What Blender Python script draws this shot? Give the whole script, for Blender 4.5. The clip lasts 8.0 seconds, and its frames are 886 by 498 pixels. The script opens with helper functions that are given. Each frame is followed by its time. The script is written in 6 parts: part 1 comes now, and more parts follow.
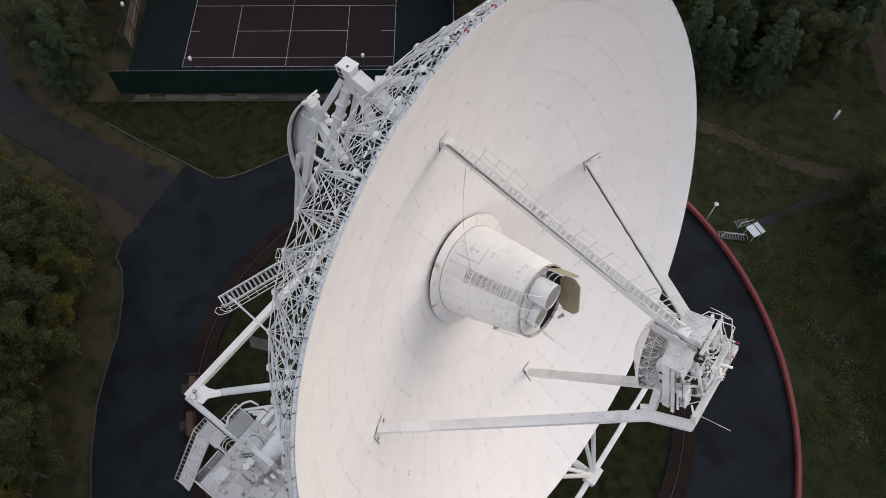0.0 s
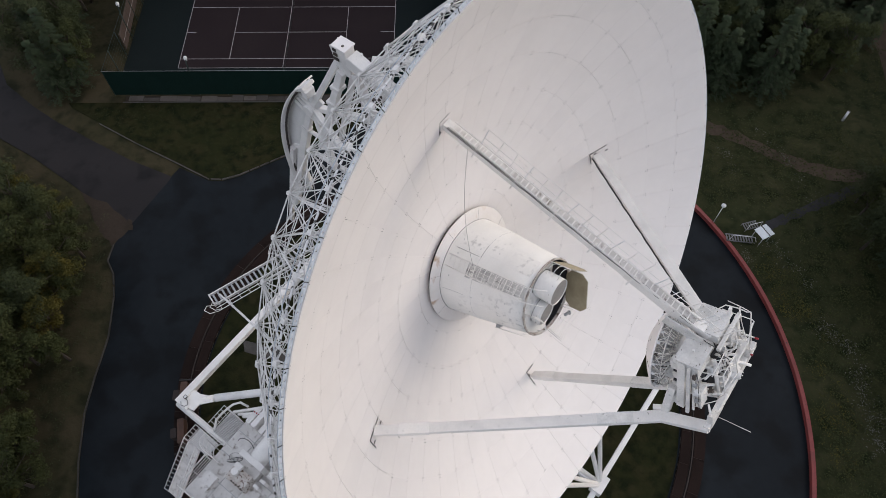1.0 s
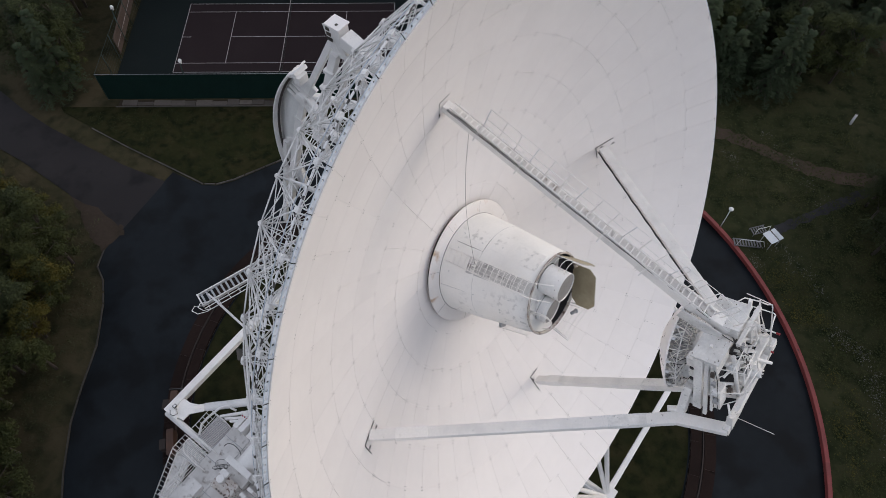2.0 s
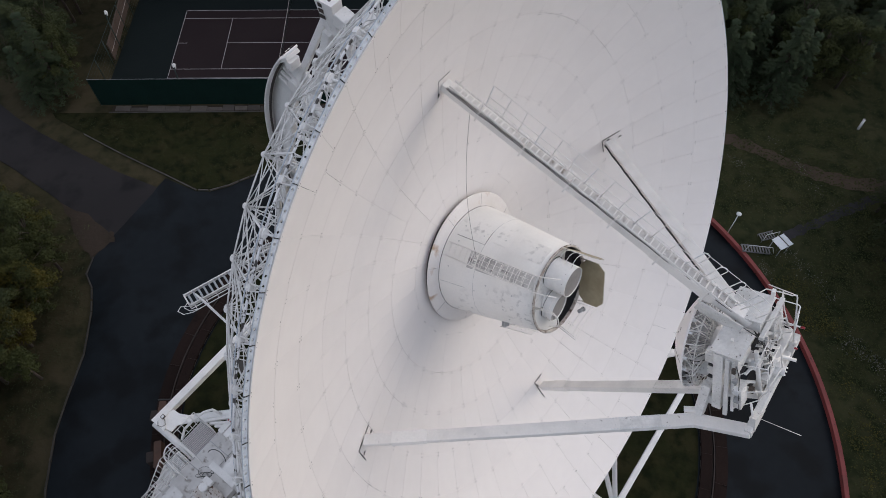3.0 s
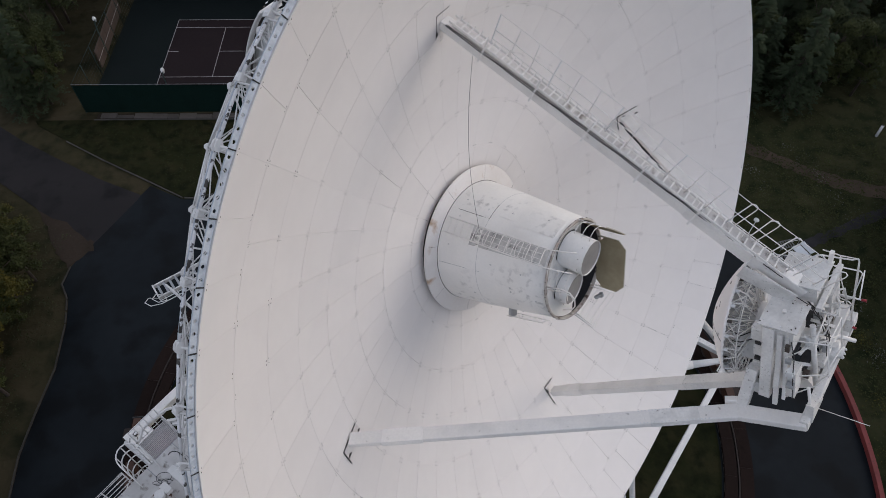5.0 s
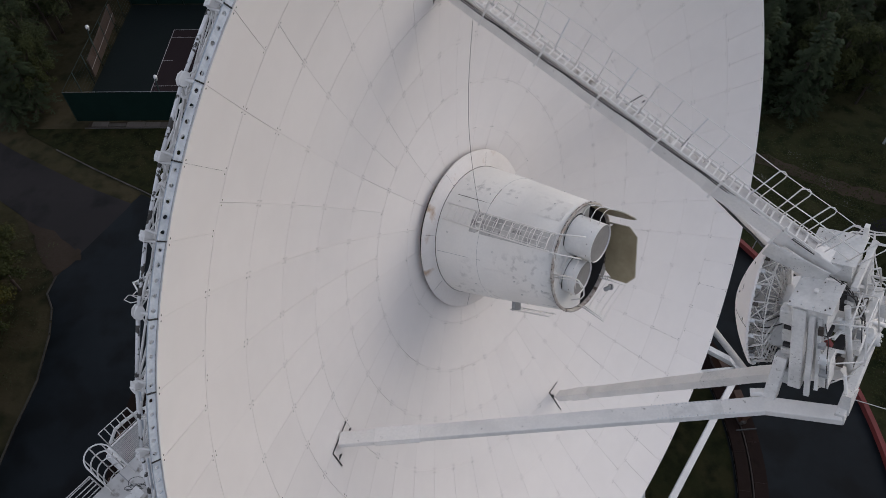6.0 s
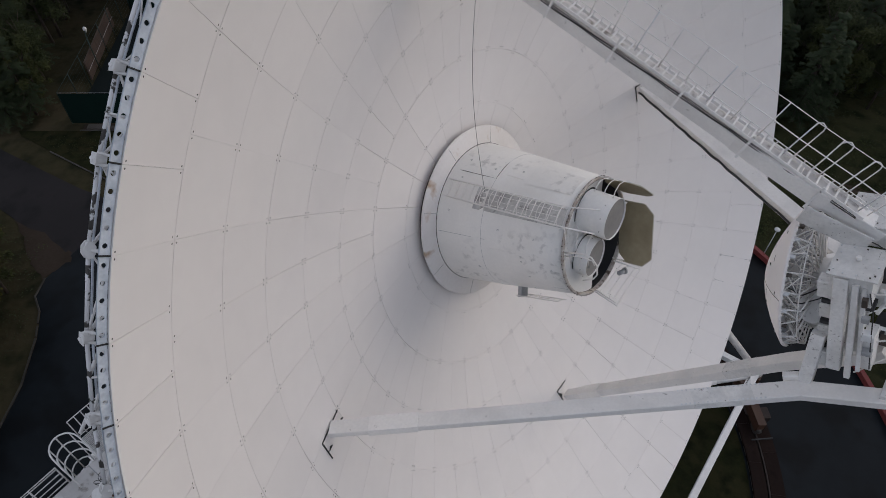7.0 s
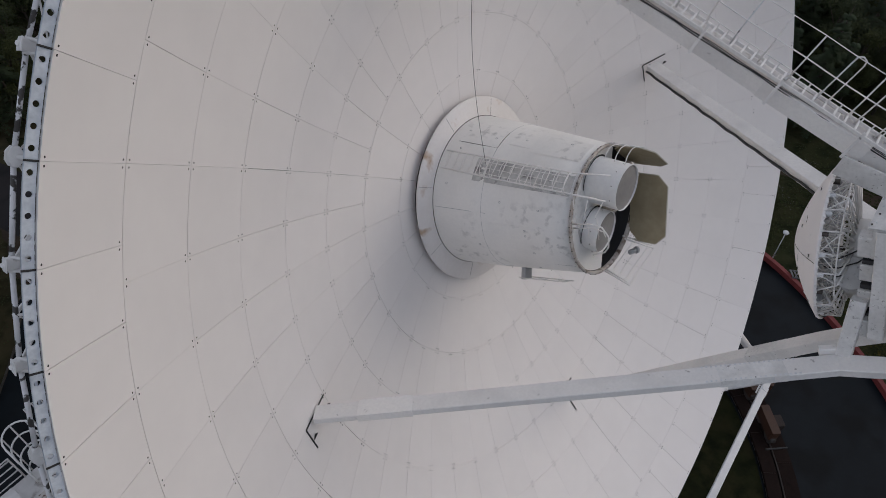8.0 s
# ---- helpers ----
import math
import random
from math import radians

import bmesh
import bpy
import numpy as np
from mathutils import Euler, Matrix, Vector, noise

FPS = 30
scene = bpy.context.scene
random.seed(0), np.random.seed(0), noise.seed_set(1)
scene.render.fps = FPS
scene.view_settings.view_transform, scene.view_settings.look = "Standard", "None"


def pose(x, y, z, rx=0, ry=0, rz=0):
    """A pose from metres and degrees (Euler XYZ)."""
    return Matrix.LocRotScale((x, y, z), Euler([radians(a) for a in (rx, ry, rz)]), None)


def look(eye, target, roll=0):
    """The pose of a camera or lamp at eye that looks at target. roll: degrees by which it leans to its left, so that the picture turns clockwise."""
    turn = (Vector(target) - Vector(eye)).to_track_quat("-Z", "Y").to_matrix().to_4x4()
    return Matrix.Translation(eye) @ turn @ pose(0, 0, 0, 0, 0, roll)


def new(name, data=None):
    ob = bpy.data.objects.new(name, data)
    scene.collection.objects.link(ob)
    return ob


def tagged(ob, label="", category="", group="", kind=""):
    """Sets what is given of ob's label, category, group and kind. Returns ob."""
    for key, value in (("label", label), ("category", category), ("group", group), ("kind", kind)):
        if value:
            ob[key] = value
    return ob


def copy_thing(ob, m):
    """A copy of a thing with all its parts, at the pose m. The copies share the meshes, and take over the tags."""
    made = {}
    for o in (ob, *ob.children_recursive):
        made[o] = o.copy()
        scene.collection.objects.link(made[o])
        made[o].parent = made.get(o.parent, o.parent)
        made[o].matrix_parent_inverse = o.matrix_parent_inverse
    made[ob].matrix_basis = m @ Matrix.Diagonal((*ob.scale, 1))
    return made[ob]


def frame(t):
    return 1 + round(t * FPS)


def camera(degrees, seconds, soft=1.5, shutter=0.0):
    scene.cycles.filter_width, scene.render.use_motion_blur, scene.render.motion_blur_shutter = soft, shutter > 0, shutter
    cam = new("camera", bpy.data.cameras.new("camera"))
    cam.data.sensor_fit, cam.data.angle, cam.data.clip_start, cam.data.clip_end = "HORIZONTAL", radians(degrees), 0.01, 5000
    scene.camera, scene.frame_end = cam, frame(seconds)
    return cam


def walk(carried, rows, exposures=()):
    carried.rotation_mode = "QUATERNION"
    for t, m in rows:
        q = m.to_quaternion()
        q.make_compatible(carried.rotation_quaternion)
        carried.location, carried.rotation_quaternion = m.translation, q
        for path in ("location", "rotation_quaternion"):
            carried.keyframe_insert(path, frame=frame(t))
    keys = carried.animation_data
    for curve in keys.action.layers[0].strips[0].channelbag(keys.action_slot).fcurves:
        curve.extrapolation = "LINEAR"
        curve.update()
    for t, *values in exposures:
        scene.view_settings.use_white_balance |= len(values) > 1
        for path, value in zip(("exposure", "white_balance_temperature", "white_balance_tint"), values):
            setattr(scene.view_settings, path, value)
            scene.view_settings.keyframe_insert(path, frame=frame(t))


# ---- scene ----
cam = camera(64.78, 8.0, soft=0.85)


def shot(x, y, z, pitch, lean, yaw):
    return pose(x, y, z, 90 + pitch, 0, yaw) @ pose(0, 0, 0, 0, 0, -lean)


# seconds, x, y, z, pitch, lean to the right, yaw: a drone sinks straight down and slowly raises its lens
ROWS = [
    (0.0, 0.000, 0.000, 59.228, -61.466, 0.264, -0.015),
    (0.5, -0.003, -0.021, 58.215, -61.012, 0.279, -0.023),
    (1.0, -0.006, -0.042, 57.176, -60.344, 0.291, 0.027),
    (1.5, -0.008, -0.062, 56.116, -59.658, 0.299, 0.004),
    (3.0, -0.010, -0.119, 52.849, -57.313, 0.300, -0.104),
    (3.5, -0.009, -0.137, 51.739, -56.485, 0.293, -0.132),
    (4.0, -0.007, -0.154, 50.622, -55.765, 0.283, -0.105),
    (4.5, -0.005, -0.171, 49.497, -55.017, 0.269, -0.121),
    (6.0, 0.008, -0.218, 46.070, -52.110, 0.204, -0.356),
    (6.5, 0.014, -0.233, 44.904, -51.080, 0.175, -0.346),
    (7.0, 0.021, -0.247, 43.720, -50.333, 0.142, -0.117),
    (7.5, 0.028, -0.260, 42.514, -49.283, 0.106, -0.222),
    (8.0, 0.037, -0.273, 41.282, -48.221, 0.066, -0.388),
]
EXPOSURES = [(0.0, 0.36, 6070, 11), (1.5, 0.25, 5980, 11), (3.0, 0.10, 5860, 11), (4.5, -0.03, 5820, 11), (6.0, -0.22, 5800, 11), (8.0, -0.44, 5830, 11)]
walk(cam, [(t, shot(*r)) for t, *r in ROWS], EXPOSURES)

# ---- light ----
SUN_TO = Vector((0.86, 0.27, 0.40)).normalized()      # a low evening sun behind thin cloud
world = bpy.data.worlds.new("sky")
scene.world = world
world.use_nodes = True
_n = world.node_tree.nodes
_sky = _n.new("ShaderNodeTexSky")
_sky.sky_type, _sky.sun_disc = "NISHITA", False
_sky.sun_elevation = math.asin(SUN_TO.z)
_sky.sun_rotation = math.atan2(SUN_TO.x, SUN_TO.y)
_sky.dust_density, _sky.air_density = 6.0, 1.0
_cloud = _n.new("ShaderNodeMix")          # a closed, even cloud cover over the clear sky
_cloud.data_type = "RGBA"
_cloud.inputs["Factor"].default_value = 0.8
_cloud.inputs[7].default_value = (3.15, 3.12, 3.2, 1)
world.node_tree.links.new(_sky.outputs["Color"], _cloud.inputs[6])
_n["Background"].inputs["Strength"].default_value = 0.2
world.node_tree.links.new(_cloud.outputs[2], _n["Background"].inputs["Color"])
sun = new("sun", bpy.data.lights.new("sun", "SUN"))
sun.data.energy, sun.data.angle, sun.data.color = 0.36, radians(50), (1.0, 0.88, 0.76)
sun.matrix_world = look((0, 0, 80), Vector((0, 0, 80)) - SUN_TO)

# ---- materials ----


def surface(name, base, second, amount=0.5, rough=0.6, metal=0.0, scale=0.6, fine=9.0, bump=0.15, depth=0.01, per=0.0, low=0.45, high=0.75, third=None, third_at=(0.62, 0.72), third_scale=3.0, spec=0.5, cluster=0.0):
    """Two-scale procedural surface: base, a broad second tone, an optional sharp third stain, and fine relief."""
    m = bpy.data.materials.new(name)
    m.use_nodes = True
    nt, nd = m.node_tree, m.node_tree.nodes
    out = nd["Principled BSDF"]
    tc, info = nd.new("ShaderNodeTexCoord"), nd.new("ShaderNodeObjectInfo")
    add = nd.new("ShaderNodeVectorMath")
    add.operation = "MULTIPLY_ADD"
    nt.links.new(info.outputs["Random"], add.inputs[0])
    add.inputs[1].default_value = (37.0, 53.0, 71.0)
    nt.links.new(tc.outputs["Object"], add.inputs[2])

    def noise_at(s, detail=4.0):
        t = nd.new("ShaderNodeTexNoise")
        t.inputs["Scale"].default_value, t.inputs["Detail"].default_value = s, detail
        nt.links.new(add.outputs[0], t.inputs["Vector"])
        return t

    def band(sock, a, b):
        r = nd.new("ShaderNodeMapRange")
        r.inputs["From Min"].default_value, r.inputs["From Max"].default_value = a, b
        nt.links.new(sock, r.inputs["Value"])
        return r.outputs["Result"]

    def mix(fac, a, b):
        x = nd.new("ShaderNodeMix")
        x.data_type = "RGBA"
        for s, v in ((x.inputs["Factor"], fac), (x.inputs[6], a), (x.inputs[7], b)):
            if isinstance(v, (tuple, float)):
                s.default_value = v if isinstance(v, float) else (*v, 1.0)
            else:
                nt.links.new(v, s)
        return x.outputs[2]

    def times(sock, k):
        q = nd.new("ShaderNodeMath")
        q.operation = "MULTIPLY"
        q.inputs[1].default_value = k
        nt.links.new(sock, q.inputs[0])
        return q.outputs[0]

    broad, small = noise_at(scale), noise_at(fine, 6.0)
    col = mix(times(band(broad.outputs["Fac"], low, high), amount), base, second)
    col = mix(times(band(small.outputs["Fac"], 0.35, 0.8), amount * 0.5), col, second)
    if third:
        blot = band(noise_at(third_scale, 8.0).outputs["Fac"], *third_at)
        if cluster:      # stains gather in patches of this scale
            both = nd.new("ShaderNodeMath")
            both.operation = "MULTIPLY"
            nt.links.new(blot, both.inputs[0])
            nt.links.new(band(noise_at(cluster, 2.0).outputs["Fac"], 0.48, 0.62), both.inputs[1])
            blot = both.outputs[0]
        col = mix(blot, col, third)
    if per:
        hs = nd.new("ShaderNodeHueSaturation")
        v = nd.new("ShaderNodeMapRange")
        v.inputs["To Min"].default_value, v.inputs["To Max"].default_value = 1 - per, 1 + per
        nt.links.new(info.outputs["Random"], v.inputs["Value"])
        nt.links.new(v.outputs["Result"], hs.inputs["Value"])
        nt.links.new(col, hs.inputs["Color"])
        col = hs.outputs["Color"]
    nt.links.new(col, out.inputs["Base Color"])
    rr = nd.new("ShaderNodeMapRange")
    rr.inputs["To Min"].default_value, rr.inputs["To Max"].default_value = max(0.02, rough - 0.1), min(1.0, rough + 0.1)
    nt.links.new(small.outputs["Fac"], rr.inputs["Value"])
    nt.links.new(rr.outputs["Result"], out.inputs["Roughness"])
    out.inputs["Metallic"].default_value = metal
    out.inputs["Specular IOR Level"].default_value = spec
    if bump:
        b = nd.new("ShaderNodeBump")
        b.inputs["Strength"].default_value, b.inputs["Distance"].default_value = bump, depth
        nt.links.new(small.outputs["Fac"], b.inputs["Height"])
        nt.links.new(b.outputs["Normal"], out.inputs["Normal"])
    return m


PANEL = surface("dish_paint", (0.86, 0.825, 0.805), (0.76, 0.73, 0.715), 0.35, 0.5, scale=0.35, fine=2.2, bump=0.03, per=0.006, spec=0.35)
SEAM = surface("seam_black", (0.02, 0.02, 0.02), (0.05, 0.05, 0.05), 0.5, 0.8)
STEEL = surface("white_steel_paint", (0.86, 0.84, 0.815), (0.64, 0.63, 0.615), 0.6, 0.5, scale=0.9, fine=14, bump=0.05, third=(0.26, 0.24, 0.22), third_at=(0.68, 0.80), third_scale=6.0, per=0.04)
WORN = surface("worn_white_paint", (0.76, 0.77, 0.78), (0.55, 0.56, 0.57), 0.6, 0.5, scale=1.3, fine=12, bump=0.08, third=(0.22, 0.20, 0.19), third_at=(0.66, 0.72), third_scale=5.0)
HOOPWORN = surface("worn_hoop_paint", (0.80, 0.79, 0.79), (0.55, 0.56, 0.57), 0.6, 0.5, scale=1.3, fine=12, bump=0.08, third=(0.06, 0.055, 0.05), third_at=(0.53, 0.57), third_scale=6)
RIMRUST = surface("rusty_rim", (0.60, 0.57, 0.53), (0.30, 0.23, 0.18), 0.9, 0.7, scale=3.0, fine=16, bump=0.15, third=(0.12, 0.09, 0.07), third_at=(0.54, 0.66), third_scale=5.0)
ZINC = surface("zinc_grey_paint", (0.62, 0.66, 0.71), (0.34, 0.38, 0.44), 0.9, 0.45, scale=3.4, fine=18, bump=0.06, third=(0.12, 0.12, 0.12), third_at=(0.72, 0.76))
CONE = surface("cone_paint", (0.87, 0.855, 0.825), (0.74, 0.735, 0.715), 0.6, 0.55, scale=0.7, fine=11, bump=0.08, third=(0.50, 0.495, 0.48), third_at=(0.53, 0.72), third_scale=3.6, cluster=0.5)
GRIMY = surface("grimy_white_paint", (0.80, 0.79, 0.77), (0.50, 0.495, 0.48), 0.85, 0.55, scale=1.1, fine=10, bump=0.1, third=(0.16, 0.15, 0.14), third_at=(0.60, 0.70), third_scale=13.0, per=0.09, cluster=1.4)
FLANGE = surface("flange_paint", (0.80, 0.77, 0.75), (0.66, 0.62, 0.58), 0.5, 0.5, scale=0.7, fine=8, bump=0.05, third=(0.50, 0.37, 0.27), third_at=(0.62, 0.74), third_scale=1.3)
HORN = surface("horn_grey", (0.84, 0.835, 0.82), (0.66, 0.66, 0.655), 0.6, 0.45, scale=1.0, fine=10, bump=0.04)
DARKHORN = surface("horn_inside", (0.13, 0.13, 0.133), (0.09, 0.09, 0.092), 0.6, 0.45, scale=1.2)
DARK = surface("dark_cavity", (0.035, 0.035, 0.04), (0.06, 0.055, 0.05), 0.6, 0.7)
COVER = surface("beige_cover", (0.40, 0.345, 0.225), (0.27, 0.225, 0.14), 0.9, 0.6, scale=0.8, fine=5, bump=0.1)
EDGE = surface("cover_edge", (0.62, 0.58, 0.50), (0.40, 0.36, 0.28), 0.6, 0.5, scale=2)
STAIRGREY = surface("stair_grey", (0.1540, 0.1540, 0.1575), (0.0980, 0.0980, 0.1015), 0.6, 0.6, scale=2.0)
MEMBRANE = surface("horn_membrane", (0.34, 0.33, 0.32), (0.24, 0.235, 0.23), 0.6, 0.5, scale=0.9, fine=6, bump=0.03)
RUST = surface("rusty_housing", (0.62, 0.60, 0.57), (0.34, 0.25, 0.19), 0.7, 0.7, scale=2.5, fine=14, bump=0.15, third=(0.11, 0.06, 0.04), third_at=(0.57, 0.61), third_scale=9.0)
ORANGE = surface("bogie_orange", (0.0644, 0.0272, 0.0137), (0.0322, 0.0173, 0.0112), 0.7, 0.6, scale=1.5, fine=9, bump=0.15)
IRON = surface("dark_iron", (0.07, 0.065, 0.06), (0.12, 0.09, 0.07), 0.6, 0.55, metal=0.4)
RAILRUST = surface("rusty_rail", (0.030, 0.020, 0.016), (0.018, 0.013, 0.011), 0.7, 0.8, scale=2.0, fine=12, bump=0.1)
CABLE = surface("cable_black", (0.03, 0.03, 0.03), (0.06, 0.06, 0.06), 0.5, 0.6)
LAMPRED = surface("red_lamp_glass", (0.30, 0.02, 0.03), (0.2, 0.015, 0.02), 0.5, 0.3)
DECK = surface("deck_plate", (0.7068, 0.6882, 0.6696), (0.4836, 0.4650, 0.4464), 0.8, 0.6, scale=0.9, fine=6, bump=0.1, third=(0.2511, 0.2232, 0.1953), third_at=(0.57, 0.70), third_scale=3.0, per=0.06)
GRATE = surface("grating_steel", (0.42, 0.43, 0.44), (0.32, 0.33, 0.34), 0.6, 0.5, metal=0.3, fine=16)
GROUND = surface("forest_ground", (0.0336, 0.0312, 0.0156), (0.0552, 0.0444, 0.0264), 0.9, 0.95, scale=0.22, fine=1.6, bump=0.7, depth=0.15, third=(0.0156, 0.0168, 0.0084), third_at=(0.46, 0.68), third_scale=0.55, spec=0.1)
FIELD = surface("rough_field", (0.0286, 0.0323, 0.0132), (0.0504, 0.0477, 0.0229), 0.9, 0.95, scale=0.25, fine=1.8, bump=0.7, depth=0.15, third=(0.0126, 0.0175, 0.0069), third_at=(0.46, 0.68), third_scale=0.7, spec=0.1)
DIRTY = surface("dirty_paint", (0.62, 0.615, 0.60), (0.30, 0.30, 0.295), 0.9, 0.6, scale=1.6, fine=8, bump=0.08, third=(0.22, 0.215, 0.21), third_at=(0.56, 0.70), third_scale=4.0)
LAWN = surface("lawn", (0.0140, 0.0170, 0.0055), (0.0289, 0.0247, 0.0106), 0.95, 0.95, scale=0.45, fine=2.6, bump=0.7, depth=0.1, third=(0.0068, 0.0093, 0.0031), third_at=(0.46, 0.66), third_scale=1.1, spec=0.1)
# the blue that the yard reflects from the sky is put into this colour
ASPHALT = surface("sky_tinted_asphalt", (0.0036, 0.0060, 0.0085), (0.0090, 0.0124, 0.0156), 0.9, 0.45, scale=0.13, fine=1.4, bump=0.1, third=(0.0015, 0.0026, 0.0037), third_at=(0.48, 0.62), third_scale=0.33, spec=0.14)
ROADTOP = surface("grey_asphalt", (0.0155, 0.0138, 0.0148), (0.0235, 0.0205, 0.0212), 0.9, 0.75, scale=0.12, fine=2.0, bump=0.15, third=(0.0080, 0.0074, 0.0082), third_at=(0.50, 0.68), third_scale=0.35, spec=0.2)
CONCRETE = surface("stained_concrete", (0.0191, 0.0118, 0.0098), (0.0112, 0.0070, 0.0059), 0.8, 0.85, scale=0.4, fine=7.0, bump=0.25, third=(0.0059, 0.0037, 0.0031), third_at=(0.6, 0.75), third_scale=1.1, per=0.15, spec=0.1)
SLAB = surface("pale_slab", (0.1020, 0.0867, 0.0765), (0.0561, 0.0485, 0.0408), 0.8, 0.85, scale=0.8, fine=7.0, bump=0.3, per=0.35)
KERB = surface("kerb_concrete", (0.0898, 0.0818, 0.0739), (0.0475, 0.0449, 0.0396), 0.7, 0.85, scale=0.8, fine=8, bump=0.2, per=0.2)
KERBDARK = surface("mossy_kerb", (0.040, 0.036, 0.030), (0.022, 0.022, 0.018), 0.7, 0.9, scale=0.8, fine=8, bump=0.2, per=0.2)
REDWALL = surface("red_wall_paint", (0.2088, 0.0383, 0.0348), (0.1322, 0.0313, 0.0278), 0.7, 0.65, scale=0.7, fine=8, bump=0.15, third=(0.0626, 0.0278, 0.0244), third_at=(0.64, 0.74), per=0.08)
PATHGREY = surface("gravel_grey", (0.0372, 0.0360, 0.0384), (0.0240, 0.0228, 0.0240), 0.8, 0.9, scale=0.6, fine=5, bump=0.4, depth=0.03, spec=0.1)
PATHEARTH = surface("trodden_earth", (0.0762, 0.0564, 0.0424), (0.0464, 0.0358, 0.0265), 0.8, 0.95, scale=0.6, fine=4, bump=0.5, depth=0.05, spec=0.1)
EARTH = surface("bare_earth", (0.0446, 0.0342, 0.0268), (0.0268, 0.0216, 0.0156), 0.8, 0.95, scale=0.5, fine=5, bump=0.5, depth=0.05, spec=0.1)
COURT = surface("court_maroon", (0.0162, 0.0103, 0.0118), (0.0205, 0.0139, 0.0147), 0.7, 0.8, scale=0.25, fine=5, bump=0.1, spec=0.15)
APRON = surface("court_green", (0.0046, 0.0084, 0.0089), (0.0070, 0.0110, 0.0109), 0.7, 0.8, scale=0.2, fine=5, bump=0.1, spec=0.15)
LINE = surface("court_line_white", (0.3960, 0.3740, 0.3740), (0.2640, 0.2420, 0.2420), 0.7, 0.8, scale=1.2, fine=8, bump=0)
SCREEN = surface("green_screen_cloth", (0.0075, 0.0226, 0.0183), (0.0054, 0.0161, 0.0134), 0.7, 0.85, scale=0.6, fine=6, bump=0.2, spec=0.1)
POST = surface("fence_post_green", (0.014, 0.032, 0.027), (0.020, 0.040, 0.033), 0.5, 0.6)
BOARD = surface("brown_board", (0.085, 0.058, 0.046), (0.06, 0.04, 0.03), 0.7, 0.8, scale=0.8)
LAMPWHITE = surface("lamp_white", (0.72, 0.72, 0.72), (0.55, 0.55, 0.55), 0.5, 0.4)
ROOF = surface("white_roof_sheet", (0.62, 0.65, 0.68), (0.48, 0.50, 0.53), 0.5, 0.5, scale=1.5)
BARK = surface("bark", (0.060, 0.045, 0.035), (0.030, 0.024, 0.020), 0.8, 0.9, scale=3, fine=14, bump=0.5)


def leafy(name, a, b):
    m = surface(name, a, b, 0.9, 0.75, scale=0.5, fine=2.5, bump=0, per=0.16, low=0.4, high=0.65, spec=0.1)
    return m


LEAF_DARK = leafy("leaf_dark", (0.0291, 0.0381, 0.0179), (0.0493, 0.0571, 0.0246))
LEAF_MID = leafy("leaf_mid", (0.0287, 0.0365, 0.0138), (0.0530, 0.0575, 0.0199))
LEAF_YELLOW = leafy("leaf_yellow", (0.0382, 0.0446, 0.0139), (0.1116, 0.0914, 0.0191))
NEEDLE = leafy("needle_green", (0.0264, 0.0391, 0.0213), (0.0448, 0.0586, 0.0299))
BLOSSOM = leafy("pale_blossom", (0.0924, 0.0924, 0.0798), (0.1512, 0.1428, 0.1260))

# ---- mesh building ----


